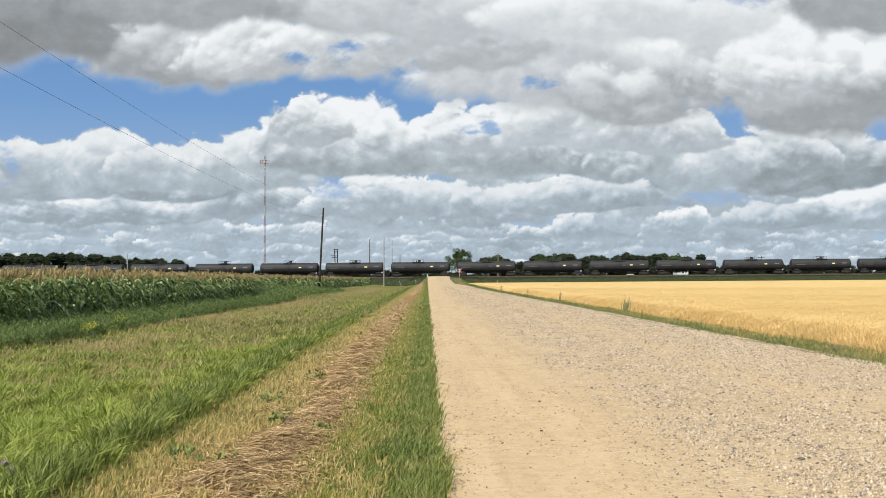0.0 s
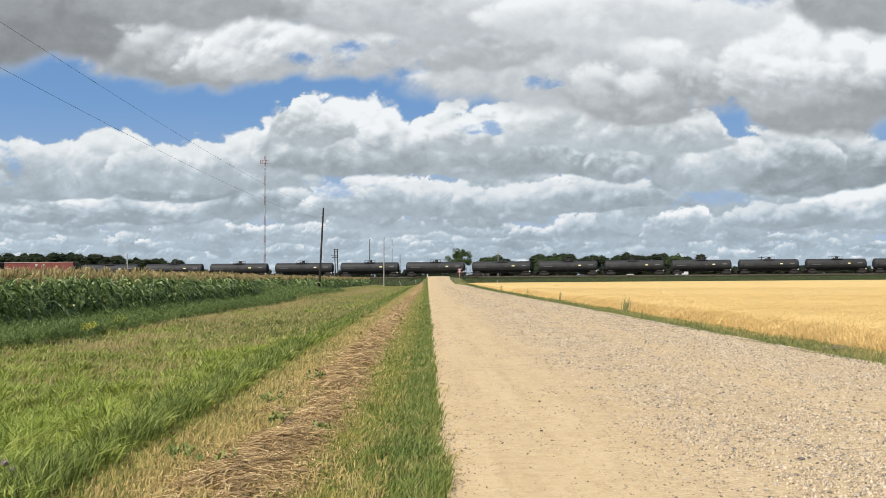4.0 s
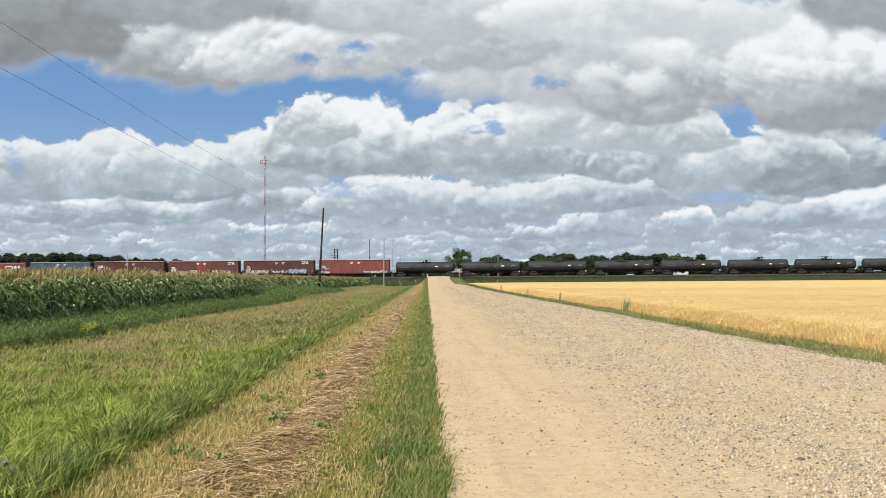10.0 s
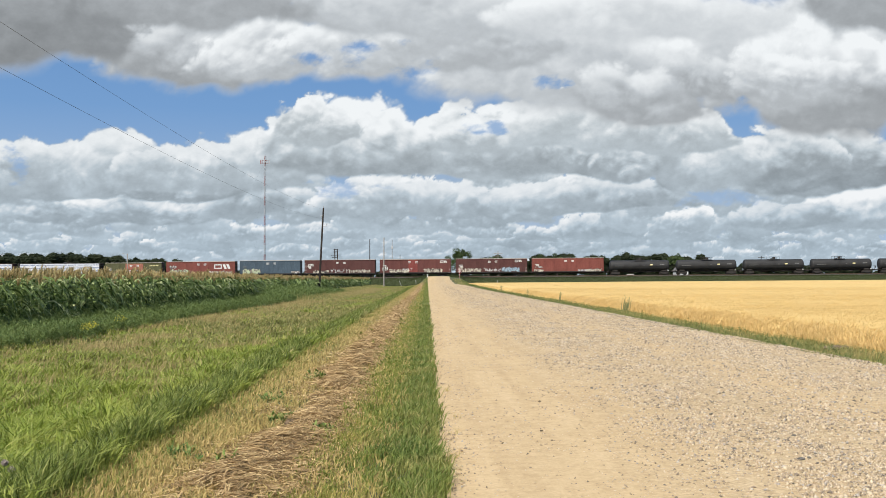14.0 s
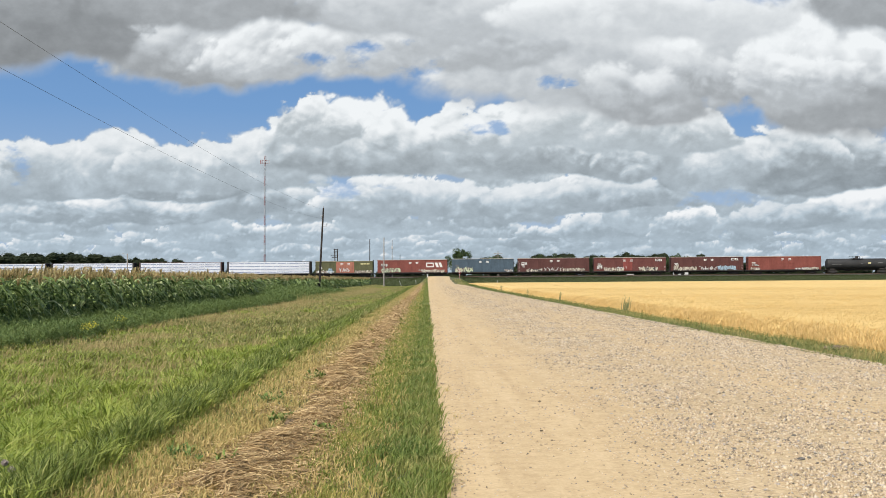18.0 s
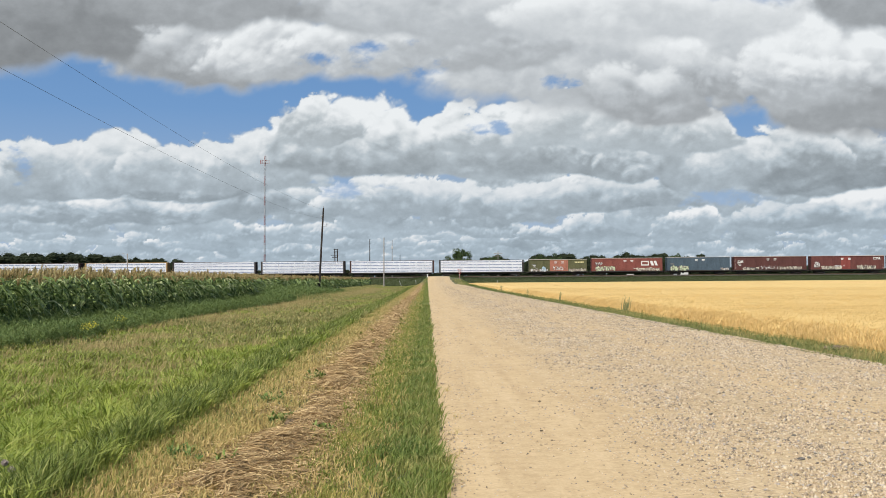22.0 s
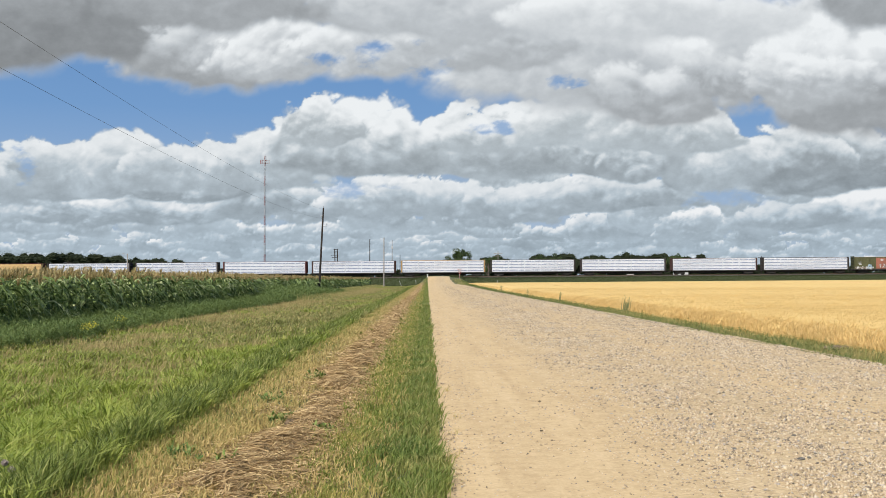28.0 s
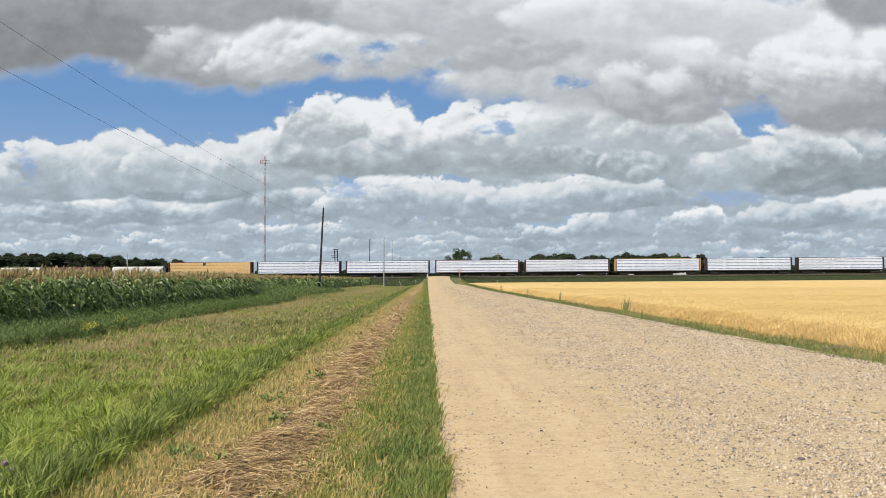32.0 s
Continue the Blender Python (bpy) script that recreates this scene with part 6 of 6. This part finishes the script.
# radio tower: banded red and white lattice
m_tower_red = surface("faded_red_tower_paint", (0.20, 0.05, 0.04), (0.29, 0.085, 0.07), 2, 0.6, 0.1, 20, 0)
m_tower_white = surface("white_tower_paint", (0.30, 0.30, 0.31), (0.42, 0.42, 0.43), 2, 0.6, 0.1, 20, 0)
tower = tagged(new("radio_tower"), "tall slender red and white lattice radio mast", "radio mast")
tx, ty = along(-287, 500)
tower.matrix_basis = pose(tx, ty, gz(tx, ty) - 0.2)
TH, BANDS = 61.0, 13
corner = [(0.48 * math.cos(a), 0.48 * math.sin(a)) for a in (0.5, 2.6, 4.7)]
for k in range(BANDS):
    z0, z1 = TH * k / BANDS, TH * (k + 1) / BANDS
    items = [((cx, cy, z0), (cx, cy, z1), 0.055) for cx, cy in corner]
    n = 5
    for j in range(n):
        za, zb = z0 + (z1 - z0) * j / n, z0 + (z1 - z0) * (j + 1) / n
        for q in range(3):
            a, c = corner[q], corner[(q + 1) % 3]
            items.append(((*(a if j % 2 else c), za), (*(c if j % 2 else a), zb), 0.028))
            items.append(((*a, zb), (*c, zb), 0.025))
    part("lattice_section", rods(*items, seg=5), m_tower_red if k % 2 == 0 else m_tower_white, tower, "faded red lattice" if k % 2 == 0 else "white lattice")
part("antenna_ring", rods(((-2.1, 0, TH - 3.2), (2.1, 0, TH - 3.2), 0.09), ((0, -2.1, TH - 3.2), (0, 2.1, TH - 3.2), 0.09), ((-1.6, -0.2, TH - 1.9), (1.6, -0.2, TH - 1.9), 0.07), seg=6), m_tower_red, tower)
for ax, ay in ((-2.1, 0), (2.1, 0), (0, -2.1), (0, 2.1), (-1.4, -0.2), (1.4, -0.2)):
    part("panel_antenna", boxes(((ax, ay, TH - 2.6), (0.30, 0.16, 1.9)), bevel=0.02), m_tower_red if ax < 0 else m_tower_white, tower)
part("tip_mast", rods(((0, 0, TH), (0, 0, TH + 0.9), 0.07), seg=6), m_tower_red, tower)
for z in (20, 40, 58):
    for q in range(3):
        a = 0.5 + 2.094 * q
        part("guy_wire", rods(((0.6 * math.cos(a), 0.6 * math.sin(a), z), (38 * math.cos(a), 38 * math.sin(a), 0), 0.004), seg=4), m_wire, tower)

# crossing signs and marker posts
m_sign_white = surface("white_sign_sheet", (0.46, 0.46, 0.45), (0.62, 0.62, 0.61), 2, 0.5, 0, 20, 0)
m_sign_red = surface("red_sign_sheet", (0.26, 0.04, 0.04), (0.36, 0.06, 0.055), 2, 0.5, 0, 20, 0)
m_timber_post = surface("white_post_paint", (0.50, 0.50, 0.48), (0.68, 0.68, 0.66), 2, 0.7, 0, 20, 0.1)


def crossbuck(sx, depth, top):
    x, y = along(sx, depth)
    z = gz(x, y) - 0.05
    h = top - z
    root = tagged(new("crossbuck"), "white and red railway crossing sign on a post", "road sign")
    root.matrix_basis = pose(x, y, z)
    part("post", boxes(((0, 0, h / 2), (0.13, 0.13, h)), bevel=0.01), m_timber_post, root)
    for a in (45, -45):
        for w, mt, yy in ((0.24, m_sign_white, -0.09), ):
            bm = boxes(((0, 0, 0), (1.35, 0.025, w)))
            bmesh.ops.rotate(bm, verts=bm.verts, matrix=Matrix.Rotation(radians(a), 3, "Y"))
            bmesh.ops.translate(bm, verts=bm.verts, vec=(0, yy - (0.03 if a > 0 else 0), h - 0.5))
            blade = part("sign_blade", bm, mt, root, "white blade with red edging")
            for s in (-0.088, 0.088):
                bm = boxes(((0, 0, s), (1.33, 0.012, 0.062)))
                bmesh.ops.rotate(bm, verts=bm.verts, matrix=Matrix.Rotation(radians(a), 3, "Y"))
                bmesh.ops.translate(bm, verts=bm.verts, vec=(0, yy - 0.02 - (0.03 if a > 0 else 0), h - 0.5))
                part("red_border", bm, m_sign_red, blade)
    part("stop_plate", boxes(((0, -0.09, h - 1.25), (0.36, 0.03, 0.34)), bevel=0.01), m_sign_red, root)
    part("reflector_strip", boxes(((0, -0.075, h - 2.1), (0.10, 0.015, 0.7))), m_sign_red, root)


crossbuck(57.5, 268, 4.25)


def marker(label, sx, depth, h, w, mat, lean=0.0):
    x, y = along(sx, depth)
    root = tagged(new("marker_post"), label, "post")
    root.matrix_basis = pose(x, y, gz(x, y) - 0.05, 0, lean, 0)
    part("post", boxes(((0, 0, h / 2), (w, 0.08, h)), bevel=0.012), mat, root)
    part("cap", boxes(((0, -0.05, h - 0.16), (w * 1.2, 0.03, 0.22))), m_sign_white, root)


marker("short white marker post at the crossing", 0.5, 275, 0.85, 0.28, m_sign_white)
marker("thin leaning marker post on the bank", -45, 268, 1.6, 0.09, m_galv, -22)
marker("short marker post on the bank", -20, 274, 1.0, 0.10, m_timber_post)
marker("short white marker post on the bank", 124, 272, 0.9, 0.12, m_timber_post)


# ---- trees ----
m_bark = surface("grey_brown_bark", (0.06, 0.048, 0.038), (0.15, 0.12, 0.10), 3, 0.95, 0, 12, 0.8, (1, 1, 0.25))
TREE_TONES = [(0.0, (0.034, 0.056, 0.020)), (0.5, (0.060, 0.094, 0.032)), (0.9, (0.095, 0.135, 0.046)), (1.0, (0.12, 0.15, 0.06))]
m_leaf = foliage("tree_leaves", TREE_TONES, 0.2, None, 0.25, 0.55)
# far leaves greyed and shifted to blue: distance haze put into the colour
m_wood_leaf = foliage("hazed_wood_leaves", [(p, tuple(q * g for q, g in zip(c, (1.0, 0.86, 1.05)))) for p, c in TREE_TONES], 0.05, [(0.3, (0.046, 0.062, 0.036)), (0.7, (0.074, 0.092, 0.052))], 0.6, 0.7, 0.72)


def leaf_cloud(centers, radii, per, size, seed):
    """Leaf sprays scattered through lumpy clumps, thicker towards their outer skin."""
    rng = np.random.default_rng(seed)
    C, R = np.repeat(np.asarray(centers), per, 0), np.repeat(np.asarray(radii), per, 0)
    n = len(C)
    d = rng.normal(0, 1, (n, 3))
    d /= np.linalg.norm(d, axis=1, keepdims=True)
    P = C + d * R * (rng.uniform(0.25, 1.0, (n, 1)) ** 0.45) * rng.uniform(0.75, 1.12, (n, 1))
    a = rng.normal(0, 1, (n, 3))
    a /= np.linalg.norm(a, axis=1, keepdims=True)
    bq = np.cross(a, rng.normal(0, 1, (n, 3)))
    bq /= np.linalg.norm(bq, axis=1, keepdims=True) + 1e-6
    L = size * rng.uniform(0.6, 1.4, (n, 1))
    v = np.stack([P - a * L, P + bq * L * 0.55, P + a * L, P - bq * L * 0.55], 1).reshape(-1, 3)
    k = np.arange(n)[:, None] * 4
    return v, np.concatenate([k + np.array([[0, 1, 2]]), k + np.array([[0, 2, 3]])])


def tree(sx, depth, top, spread, seed, label, clumps=22, per=150, lift=0.34):
    rng = random.Random(seed)
    x, y = along(sx, depth)
    z = gz(x, y) - 0.1
    h = top - z
    root = tagged(new("tree"), label, "tree")
    root.matrix_basis = pose(x, y, z)
    bm = bmesh.new()
    rod(bm, (0, 0, 0), (0.15, 0, h * 0.35), 0.34, 10, 0.24)
    rod(bm, (0.15, 0, h * 0.35), (0, 0.1, h * 0.75), 0.24, 8, 0.09)
    centers, radii = [], []
    while len(centers) < clumps:
        dx, dy, dz = (rng.uniform(-1, 1) for _ in range(3))
        if not 0.15 < dx * dx + dy * dy + dz * dz < 1:
            continue
        k = len(centers)
        t = 0.66 + 0.30 * dz
        c = (spread * dx * (1 - 0.3 * max(0, dz)) + 0.18 * spread * math.sin(3 * dz + seed), spread * dy, h * t)
        centers.append(c)
        q = rng.uniform(0.065, 0.125) * h
        radii.append((q, q, q * 0.85))
        if k % 2 == 0:
            rod(bm, (0.1, 0.05, h * min(0.55, t * 0.6)), c, 0.10, 6, 0.03)
    part("trunk", bm, m_bark, root)
    v, f = leaf_cloud(centers, radii, int(per * 1.5), 0.17, seed)
    me = mesh_np("crown", v, f, m_leaf)
    o = new("crown", me)
    o.parent = root
    return root


tree(56, 360, 12.3, 4.7, 5, "lone broad-leaved tree standing beyond the railway", 44, 150)
tree(108, 380, 10.6, 3.0, 6, "dark green tree at the edge of the far wood", 18, 120)
tree(128, 385, 10.4, 3.4, 7, "dark green tree at the edge of the far wood", 18, 120)
tree(202, 400, 11.6, 2.6, 8, "dark green tree at the edge of the far wood", 18, 120)
tree(230, 400, 12.2, 2.8, 9, "dark green tree at the edge of the far wood", 18, 120)
tree(444, 400, 12.2, 4.2, 10, "dark green tree at the edge of the far wood", 22, 140)


def wood(name, label, skyline, depth, seed, size=0.42, step=1.0):
    """A belt of many trees: skyline gives (direction, top height) along it."""
    rng = random.Random(seed)
    sxs, tops = [q[0] for q in skyline], [q[1] for q in skyline]
    centers, radii = [], []
    sx = sxs[0]
    while sx < sxs[-1]:
        for row in range(2):
            d = depth + row * 14 + rng.uniform(-5, 5)
            x, y = along(sx + rng.uniform(-4, 4), d)
            z = gz(x, y)
            top = (np.interp(sx, sxs, tops) - EYE.z) * d / depth + EYE.z + rng.uniform(-3.2, 0.8)
            h = top - z
            for k in range(15):
                t = rng.uniform(0.04, 0.88) if k > 1 else 0.86
                w = 0.30 * h * (1 - abs(t - 0.5) * 0.9)
                centers.append((x + rng.uniform(-w, w), y + rng.uniform(-w, w), z + h * t))
                q = h * rng.uniform(0.08, 0.20)
                radii.append((q * 1.15, q * 1.15, q))
        sx += rng.uniform(8, 15) * step
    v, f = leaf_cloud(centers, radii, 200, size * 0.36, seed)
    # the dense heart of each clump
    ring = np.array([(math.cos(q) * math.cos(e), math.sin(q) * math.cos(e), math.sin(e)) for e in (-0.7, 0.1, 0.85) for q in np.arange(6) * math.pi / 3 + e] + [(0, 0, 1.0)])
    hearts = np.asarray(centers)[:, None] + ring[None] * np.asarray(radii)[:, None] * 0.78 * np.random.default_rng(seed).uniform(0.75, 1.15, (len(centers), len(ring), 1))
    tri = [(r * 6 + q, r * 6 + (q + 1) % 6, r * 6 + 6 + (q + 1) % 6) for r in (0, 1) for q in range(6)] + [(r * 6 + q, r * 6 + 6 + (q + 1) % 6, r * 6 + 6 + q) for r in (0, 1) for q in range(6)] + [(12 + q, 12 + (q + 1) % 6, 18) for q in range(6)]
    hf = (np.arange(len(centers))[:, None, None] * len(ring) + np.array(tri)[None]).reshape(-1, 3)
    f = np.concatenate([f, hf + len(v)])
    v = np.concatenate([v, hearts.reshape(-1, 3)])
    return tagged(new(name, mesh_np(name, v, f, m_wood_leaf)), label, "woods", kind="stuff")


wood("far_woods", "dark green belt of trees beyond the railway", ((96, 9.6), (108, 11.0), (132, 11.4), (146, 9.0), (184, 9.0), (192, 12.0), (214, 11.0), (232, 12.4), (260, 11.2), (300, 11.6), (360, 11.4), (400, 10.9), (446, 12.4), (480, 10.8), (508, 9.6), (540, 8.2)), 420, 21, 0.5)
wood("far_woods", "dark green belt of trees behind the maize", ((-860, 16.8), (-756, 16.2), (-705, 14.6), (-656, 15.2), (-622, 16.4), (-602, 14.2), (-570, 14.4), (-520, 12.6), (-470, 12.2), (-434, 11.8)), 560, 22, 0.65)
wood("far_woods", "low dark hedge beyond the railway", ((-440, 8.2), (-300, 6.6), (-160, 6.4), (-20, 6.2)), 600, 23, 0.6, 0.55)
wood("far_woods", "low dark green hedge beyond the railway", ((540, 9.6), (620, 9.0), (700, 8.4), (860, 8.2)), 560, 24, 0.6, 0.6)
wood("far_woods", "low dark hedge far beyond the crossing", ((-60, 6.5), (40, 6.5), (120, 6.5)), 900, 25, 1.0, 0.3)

# small white farm building glimpsed behind the train
m_siding = surface("white_painted_siding", (0.46, 0.46, 0.45), (0.62, 0.62, 0.60), 2, 0.7, 0, 20, 0.1)
m_shingle = surface("grey_shingle", (0.10, 0.10, 0.10), (0.20, 0.19, 0.18), 2, 0.9, 0, 20, 0.3)
m_dark_glass = surface("dark_window_glass", (0.02, 0.025, 0.03), (0.05, 0.055, 0.06), 2, 0.1, 0, 20, 0)
shed = tagged(new("farm_building"), "small white gabled farm building behind the railway", "farm building")
hx, hy = along(454, 345)
shed.matrix_basis = pose(hx, hy, gz(hx, hy) - 0.05)
bm = bmesh.new()
prof = [(-1.8, 0), (1.8, 0), (1.8, 3.7), (0, 5.9), (-1.8, 3.7)]
a = [bm.verts.new((px, 0, pz)) for px, pz in prof]
c = [bm.verts.new((px, 6.5, pz)) for px, pz in prof]
bm.faces.new(a), bm.faces.new(c[::-1])
for k in range(5):
    bm.faces.new((a[k], c[k], c[(k + 1) % 5], a[(k + 1) % 5]))
bmesh.ops.recalc_face_normals(bm, faces=bm.faces)
part("wall", bm, m_siding, shed)
for s in (-1, 1):
    bm = boxes(((0, 0, 0), (3.1, 7.1, 0.12)))
    bmesh.ops.rotate(bm, verts=bm.verts, matrix=Matrix.Rotation(s * math.atan2(2.2, 1.8), 3, "Y"))
    bmesh.ops.translate(bm, verts=bm.verts, vec=(s * 1.02, 3.25, 4.76))
    part("roof_slope", bm, m_shingle, shed)
part("window", boxes(((0, -0.02, 3.4), (0.7, 0.06, 0.9))), m_dark_glass, shed)
part("door", boxes(((0.9, -0.03, 1.0), (0.95, 0.07, 2.0))), m_dark_glass, shed)
white_box = tagged(new("storage_tank"), "low pale grey storage tank beyond the railway", "tank")
bx, by = along(360, 335)
white_box.matrix_basis = pose(bx, by, gz(bx, by) + 0.0)
bm = lathe_x([(-1.1, 0), (-1.1, 0.42), (1.1, 0.42), (1.1, 0)], 18, 2.3)
part("vessel", bm, m_pale_pole, white_box)
part("stand", boxes(((-1, 0, 0.95), (0.2, 1.0, 1.9)), ((1, 0, 0.95), (0.2, 1.0, 1.9))), m_black, white_box)

# tall dry weed stalks in the field edge and by the ditch
m_stalk = foliage("green_weed_stalk", [(0.0, (0.10, 0.13, 0.05)), (1.0, (0.24, 0.26, 0.12))], 0.2, None, 0.2, 0.7)
for px, py, hgt, sd in ((10.2, 53.8, 0.88, 1), (10.35, 53.3, 0.80, 2), (10.2, 80, 0.8, 3), (10.0, 104, 0.75, 4), (9.9, 140, 0.9, 5), (10.28, 54.0, 0.65, 6)):
    rg = np.random.default_rng(500 + sd)
    v, f = weed_clumps(np.full(7, px) + rg.normal(0, 0.05, 7), np.full(7, py) + rg.normal(0, 0.05, 7), np.full(7, hgt) * rg.uniform(0.7, 1.05, 7), 600 + sd, 0.06)
    v[:, 0] = px + (v[:, 0] - px) * 0.35
    w1, w2 = blades(np.full(5, px) + rg.normal(0, 0.06, 5), np.full(5, py), np.full(5, hgt), np.full(5, 0.035), np.full(5, 0.08), 700 + sd)
    o = tagged(new("tall_weed", mesh_np("tall_weed", np.concatenate([v, w1]), np.concatenate([f, w2 + len(v)]), m_stalk)), "tall thin green weed stalk at the wheat edge", "weed", "tall weeds")
# yellow-flowered weed by the maize
m_yellow = foliage("yellow_petals", [(0.0, (0.55, 0.48, 0.04)), (1.0, (0.75, 0.68, 0.10))], 0.2, None, 0.3, 0.6)
for px, py in ((-9.9, 30.5), (-10.05, 31.4), (-10.4, 35.5)):
    root = tagged(new("flowering_weed"), "bushy weed with small yellow flowers", "weed", "flowering weeds")
    rg = np.random.default_rng(int(-px * 100))
    v, f = weed_clumps(np.full(8, px) + rg.normal(0, 0.12, 8), np.full(8, py) + rg.normal(0, 0.12, 8), rg.uniform(0.35, 0.55, 8), 800, 0.07)
    o = new("foliage", mesh_np("foliage", v, f, m_weed))
    o.parent = root
    k = 70
    v, f = leaf_cloud([(px, py, gz(px, py) + 0.45)], [(0.26, 0.2, 0.12)], k, 0.022, 801)
    o = new("flowers", mesh_np("flowers", v, f, m_yellow))
    o.parent = root


# ---- small plants and soil in the foreground ----
m_tuft = foliage("bright_green_tuft", [(0.0, (0.10, 0.16, 0.04)), (0.6, (0.20, 0.28, 0.07)), (1.0, (0.34, 0.40, 0.12))], 0.2, None, 0.3, 0.5)
for px, py, hgt, sd in ((-1.62, 11.5, 0.14, 1), (-1.66, 8.95, 0.12, 2), (-1.08, 10.7, 0.10, 3), (-2.0, 13.6, 0.15, 4), (-1.75, 16.5, 0.16, 5), (-2.2, 9.4, 0.12, 6)):
    rg = np.random.default_rng(900 + sd)
    v, f = weed_clumps(np.full(9, px) + rg.normal(0, 0.09, 9), np.full(9, py) + rg.normal(0, 0.09, 9), np.full(9, hgt) * rg.uniform(0.6, 1.1, 9), 910 + sd, 0.045, 14)
    b1, b2 = blades(np.full(40, px) + rg.normal(0, 0.10, 40), np.full(40, py) + rg.normal(0, 0.10, 40), rg.uniform(0.06, 0.18, 40), np.full(40, 0.007), rg.uniform(0.3, 1.0, 40), 920 + sd)
    root = tagged(new("weed_tuft"), "small bright green weed tuft in the cut hay", "weed", "weed tufts")
    for nm, q1, q2 in (("leaves", v, f), ("grass_blades", b1, b2)):
        new(nm, mesh_np(nm, q1, q2, m_tuft)).parent = root
for px, py, sd in ((0.28, 10.7, 1), (0.33, 11.9, 2), (0.24, 9.3, 3), (0.30, 14.8, 4)):
    rg = np.random.default_rng(940 + sd)
    b1, b2 = blades(np.full(14, px) + rg.normal(0, 0.03, 14), np.full(14, py) + rg.normal(0, 0.03, 14), rg.uniform(0.05, 0.15, 14), np.full(14, 0.005), rg.uniform(0.4, 1.1, 14), 950 + sd)
    tagged(new("road_sprig", mesh_np("road_sprig", b1, b2, m_stubble)), "thin half-dry grass sprig in the road dust", "weed", "road sprigs")
# stray straws and dry bits along the gravel edge
rng = np.random.default_rng(960)
x, y = strip(0.02, 0.45, ((7.0, 12, 110), (12, 20, 60), (20, 40, 22)), 961)
pick = rng.random(len(x)) < np.exp(-np.clip(x - 0.08, 0, 1) / 0.14)
x, y = x[pick], y[pick]
n = len(x)
stuff("edge_straw", [lying(x, y, ground_z(x, y) + 0.016, rng.uniform(0.03, 0.13, n), 0.005 * (1 + y / 18), rng.uniform(0, 6.283, n), rng.normal(0.05, 0.12, n), 962)], m_straw, "dry straws and bits scattered along the gravel edge", "straw")
# soil: a dark lump standing in for a shaded hole in the hay, and a low mound by the wheat
m_soil = surface("dark_bare_soil", (0.085, 0.060, 0.036), (0.24, 0.175, 0.11), 5, 0.95, 0, 40, 0.6)
for nm, px, py, r, zz, lb in (("hay_hole_lump", -1.45, 11.25, 0.10, 0.7, "dark soil-coloured lump standing in for a shaded hole in the cut hay"), ("soil_mound", 9.95, 25.2, 0.42, 0.26, "low mound of bare grey-brown soil by the wheat")):
    bm = bmesh.new()
    bmesh.ops.create_icosphere(bm, subdivisions=4, radius=1)
    for vtx in bm.verts:
        vtx.co *= 0.82 + 0.30 * noise.noise(vtx.co * 1.8 + Vector((px, py, 0))) + 0.12 * noise.noise(vtx.co * 6.0)
        vtx.co.z *= zz
    bmesh.ops.scale(bm, verts=bm.verts, vec=(r, r * 1.3, r))
    me = bpy.data.meshes.new(nm)
    bm.to_mesh(me)
    bm.free()
    me.materials.append(m_soil)
    tagged(new(nm, me), lb, "soil").location = (px, py, gz(px, py) + r * zz * 0.5)
# purple thistle in the ditch grass
m_thistle = foliage("dull_purple_thistle", [(0.0, (0.24, 0.19, 0.17)), (1.0, (0.48, 0.41, 0.38))], 0.2, None, 0.2, 0.8)
thistle = tagged(new("thistle"), "dull purple thistle head above the ditch grass", "weed")
tx, ty = -3.20, 7.95
tz = gz(tx, ty)
o = part("stem", rods(((tx, ty, tz), (tx + 0.02, ty, tz + 0.28), 0.006), ((tx + 0.01, ty, tz + 0.2), (tx + 0.07, ty, tz + 0.23), 0.004), seg=6), m_tuft, thistle)
for q, (ax, az) in enumerate(((0.02, 0.29), (0.07, 0.24))):
    v, f = leaf_cloud([(tx + ax, ty, tz + az)], [(0.026, 0.026, 0.024)], 120, 0.010, 970 + q)
    o = new("flower_head", mesh_np("flower_head", v, f, m_thistle))
    o.parent = thistle


# ---- everything that moves ----
def motions():
    turn = TRACK.to_quaternion().to_matrix().to_4x4()
    for car, start in train:
        rows = []
        for t in (0.0, 32.0):
            rows.append((t, Matrix.Translation(TRACK @ Vector((start + SPEED * t, 0, 0))) @ turn))
        walk(car, rows)
    for sheet in backdrops:
        walk(sheet, [(0.0, pose(0, 0, 0)), (32.0, pose(0, 0, 0, 0, 0, -0.80))])
    walk(high_cloud, [(0.0, pose(0, 0, 0)), (32.0, pose(0, 0, 0, 0, 0, -1.75))])


motions()
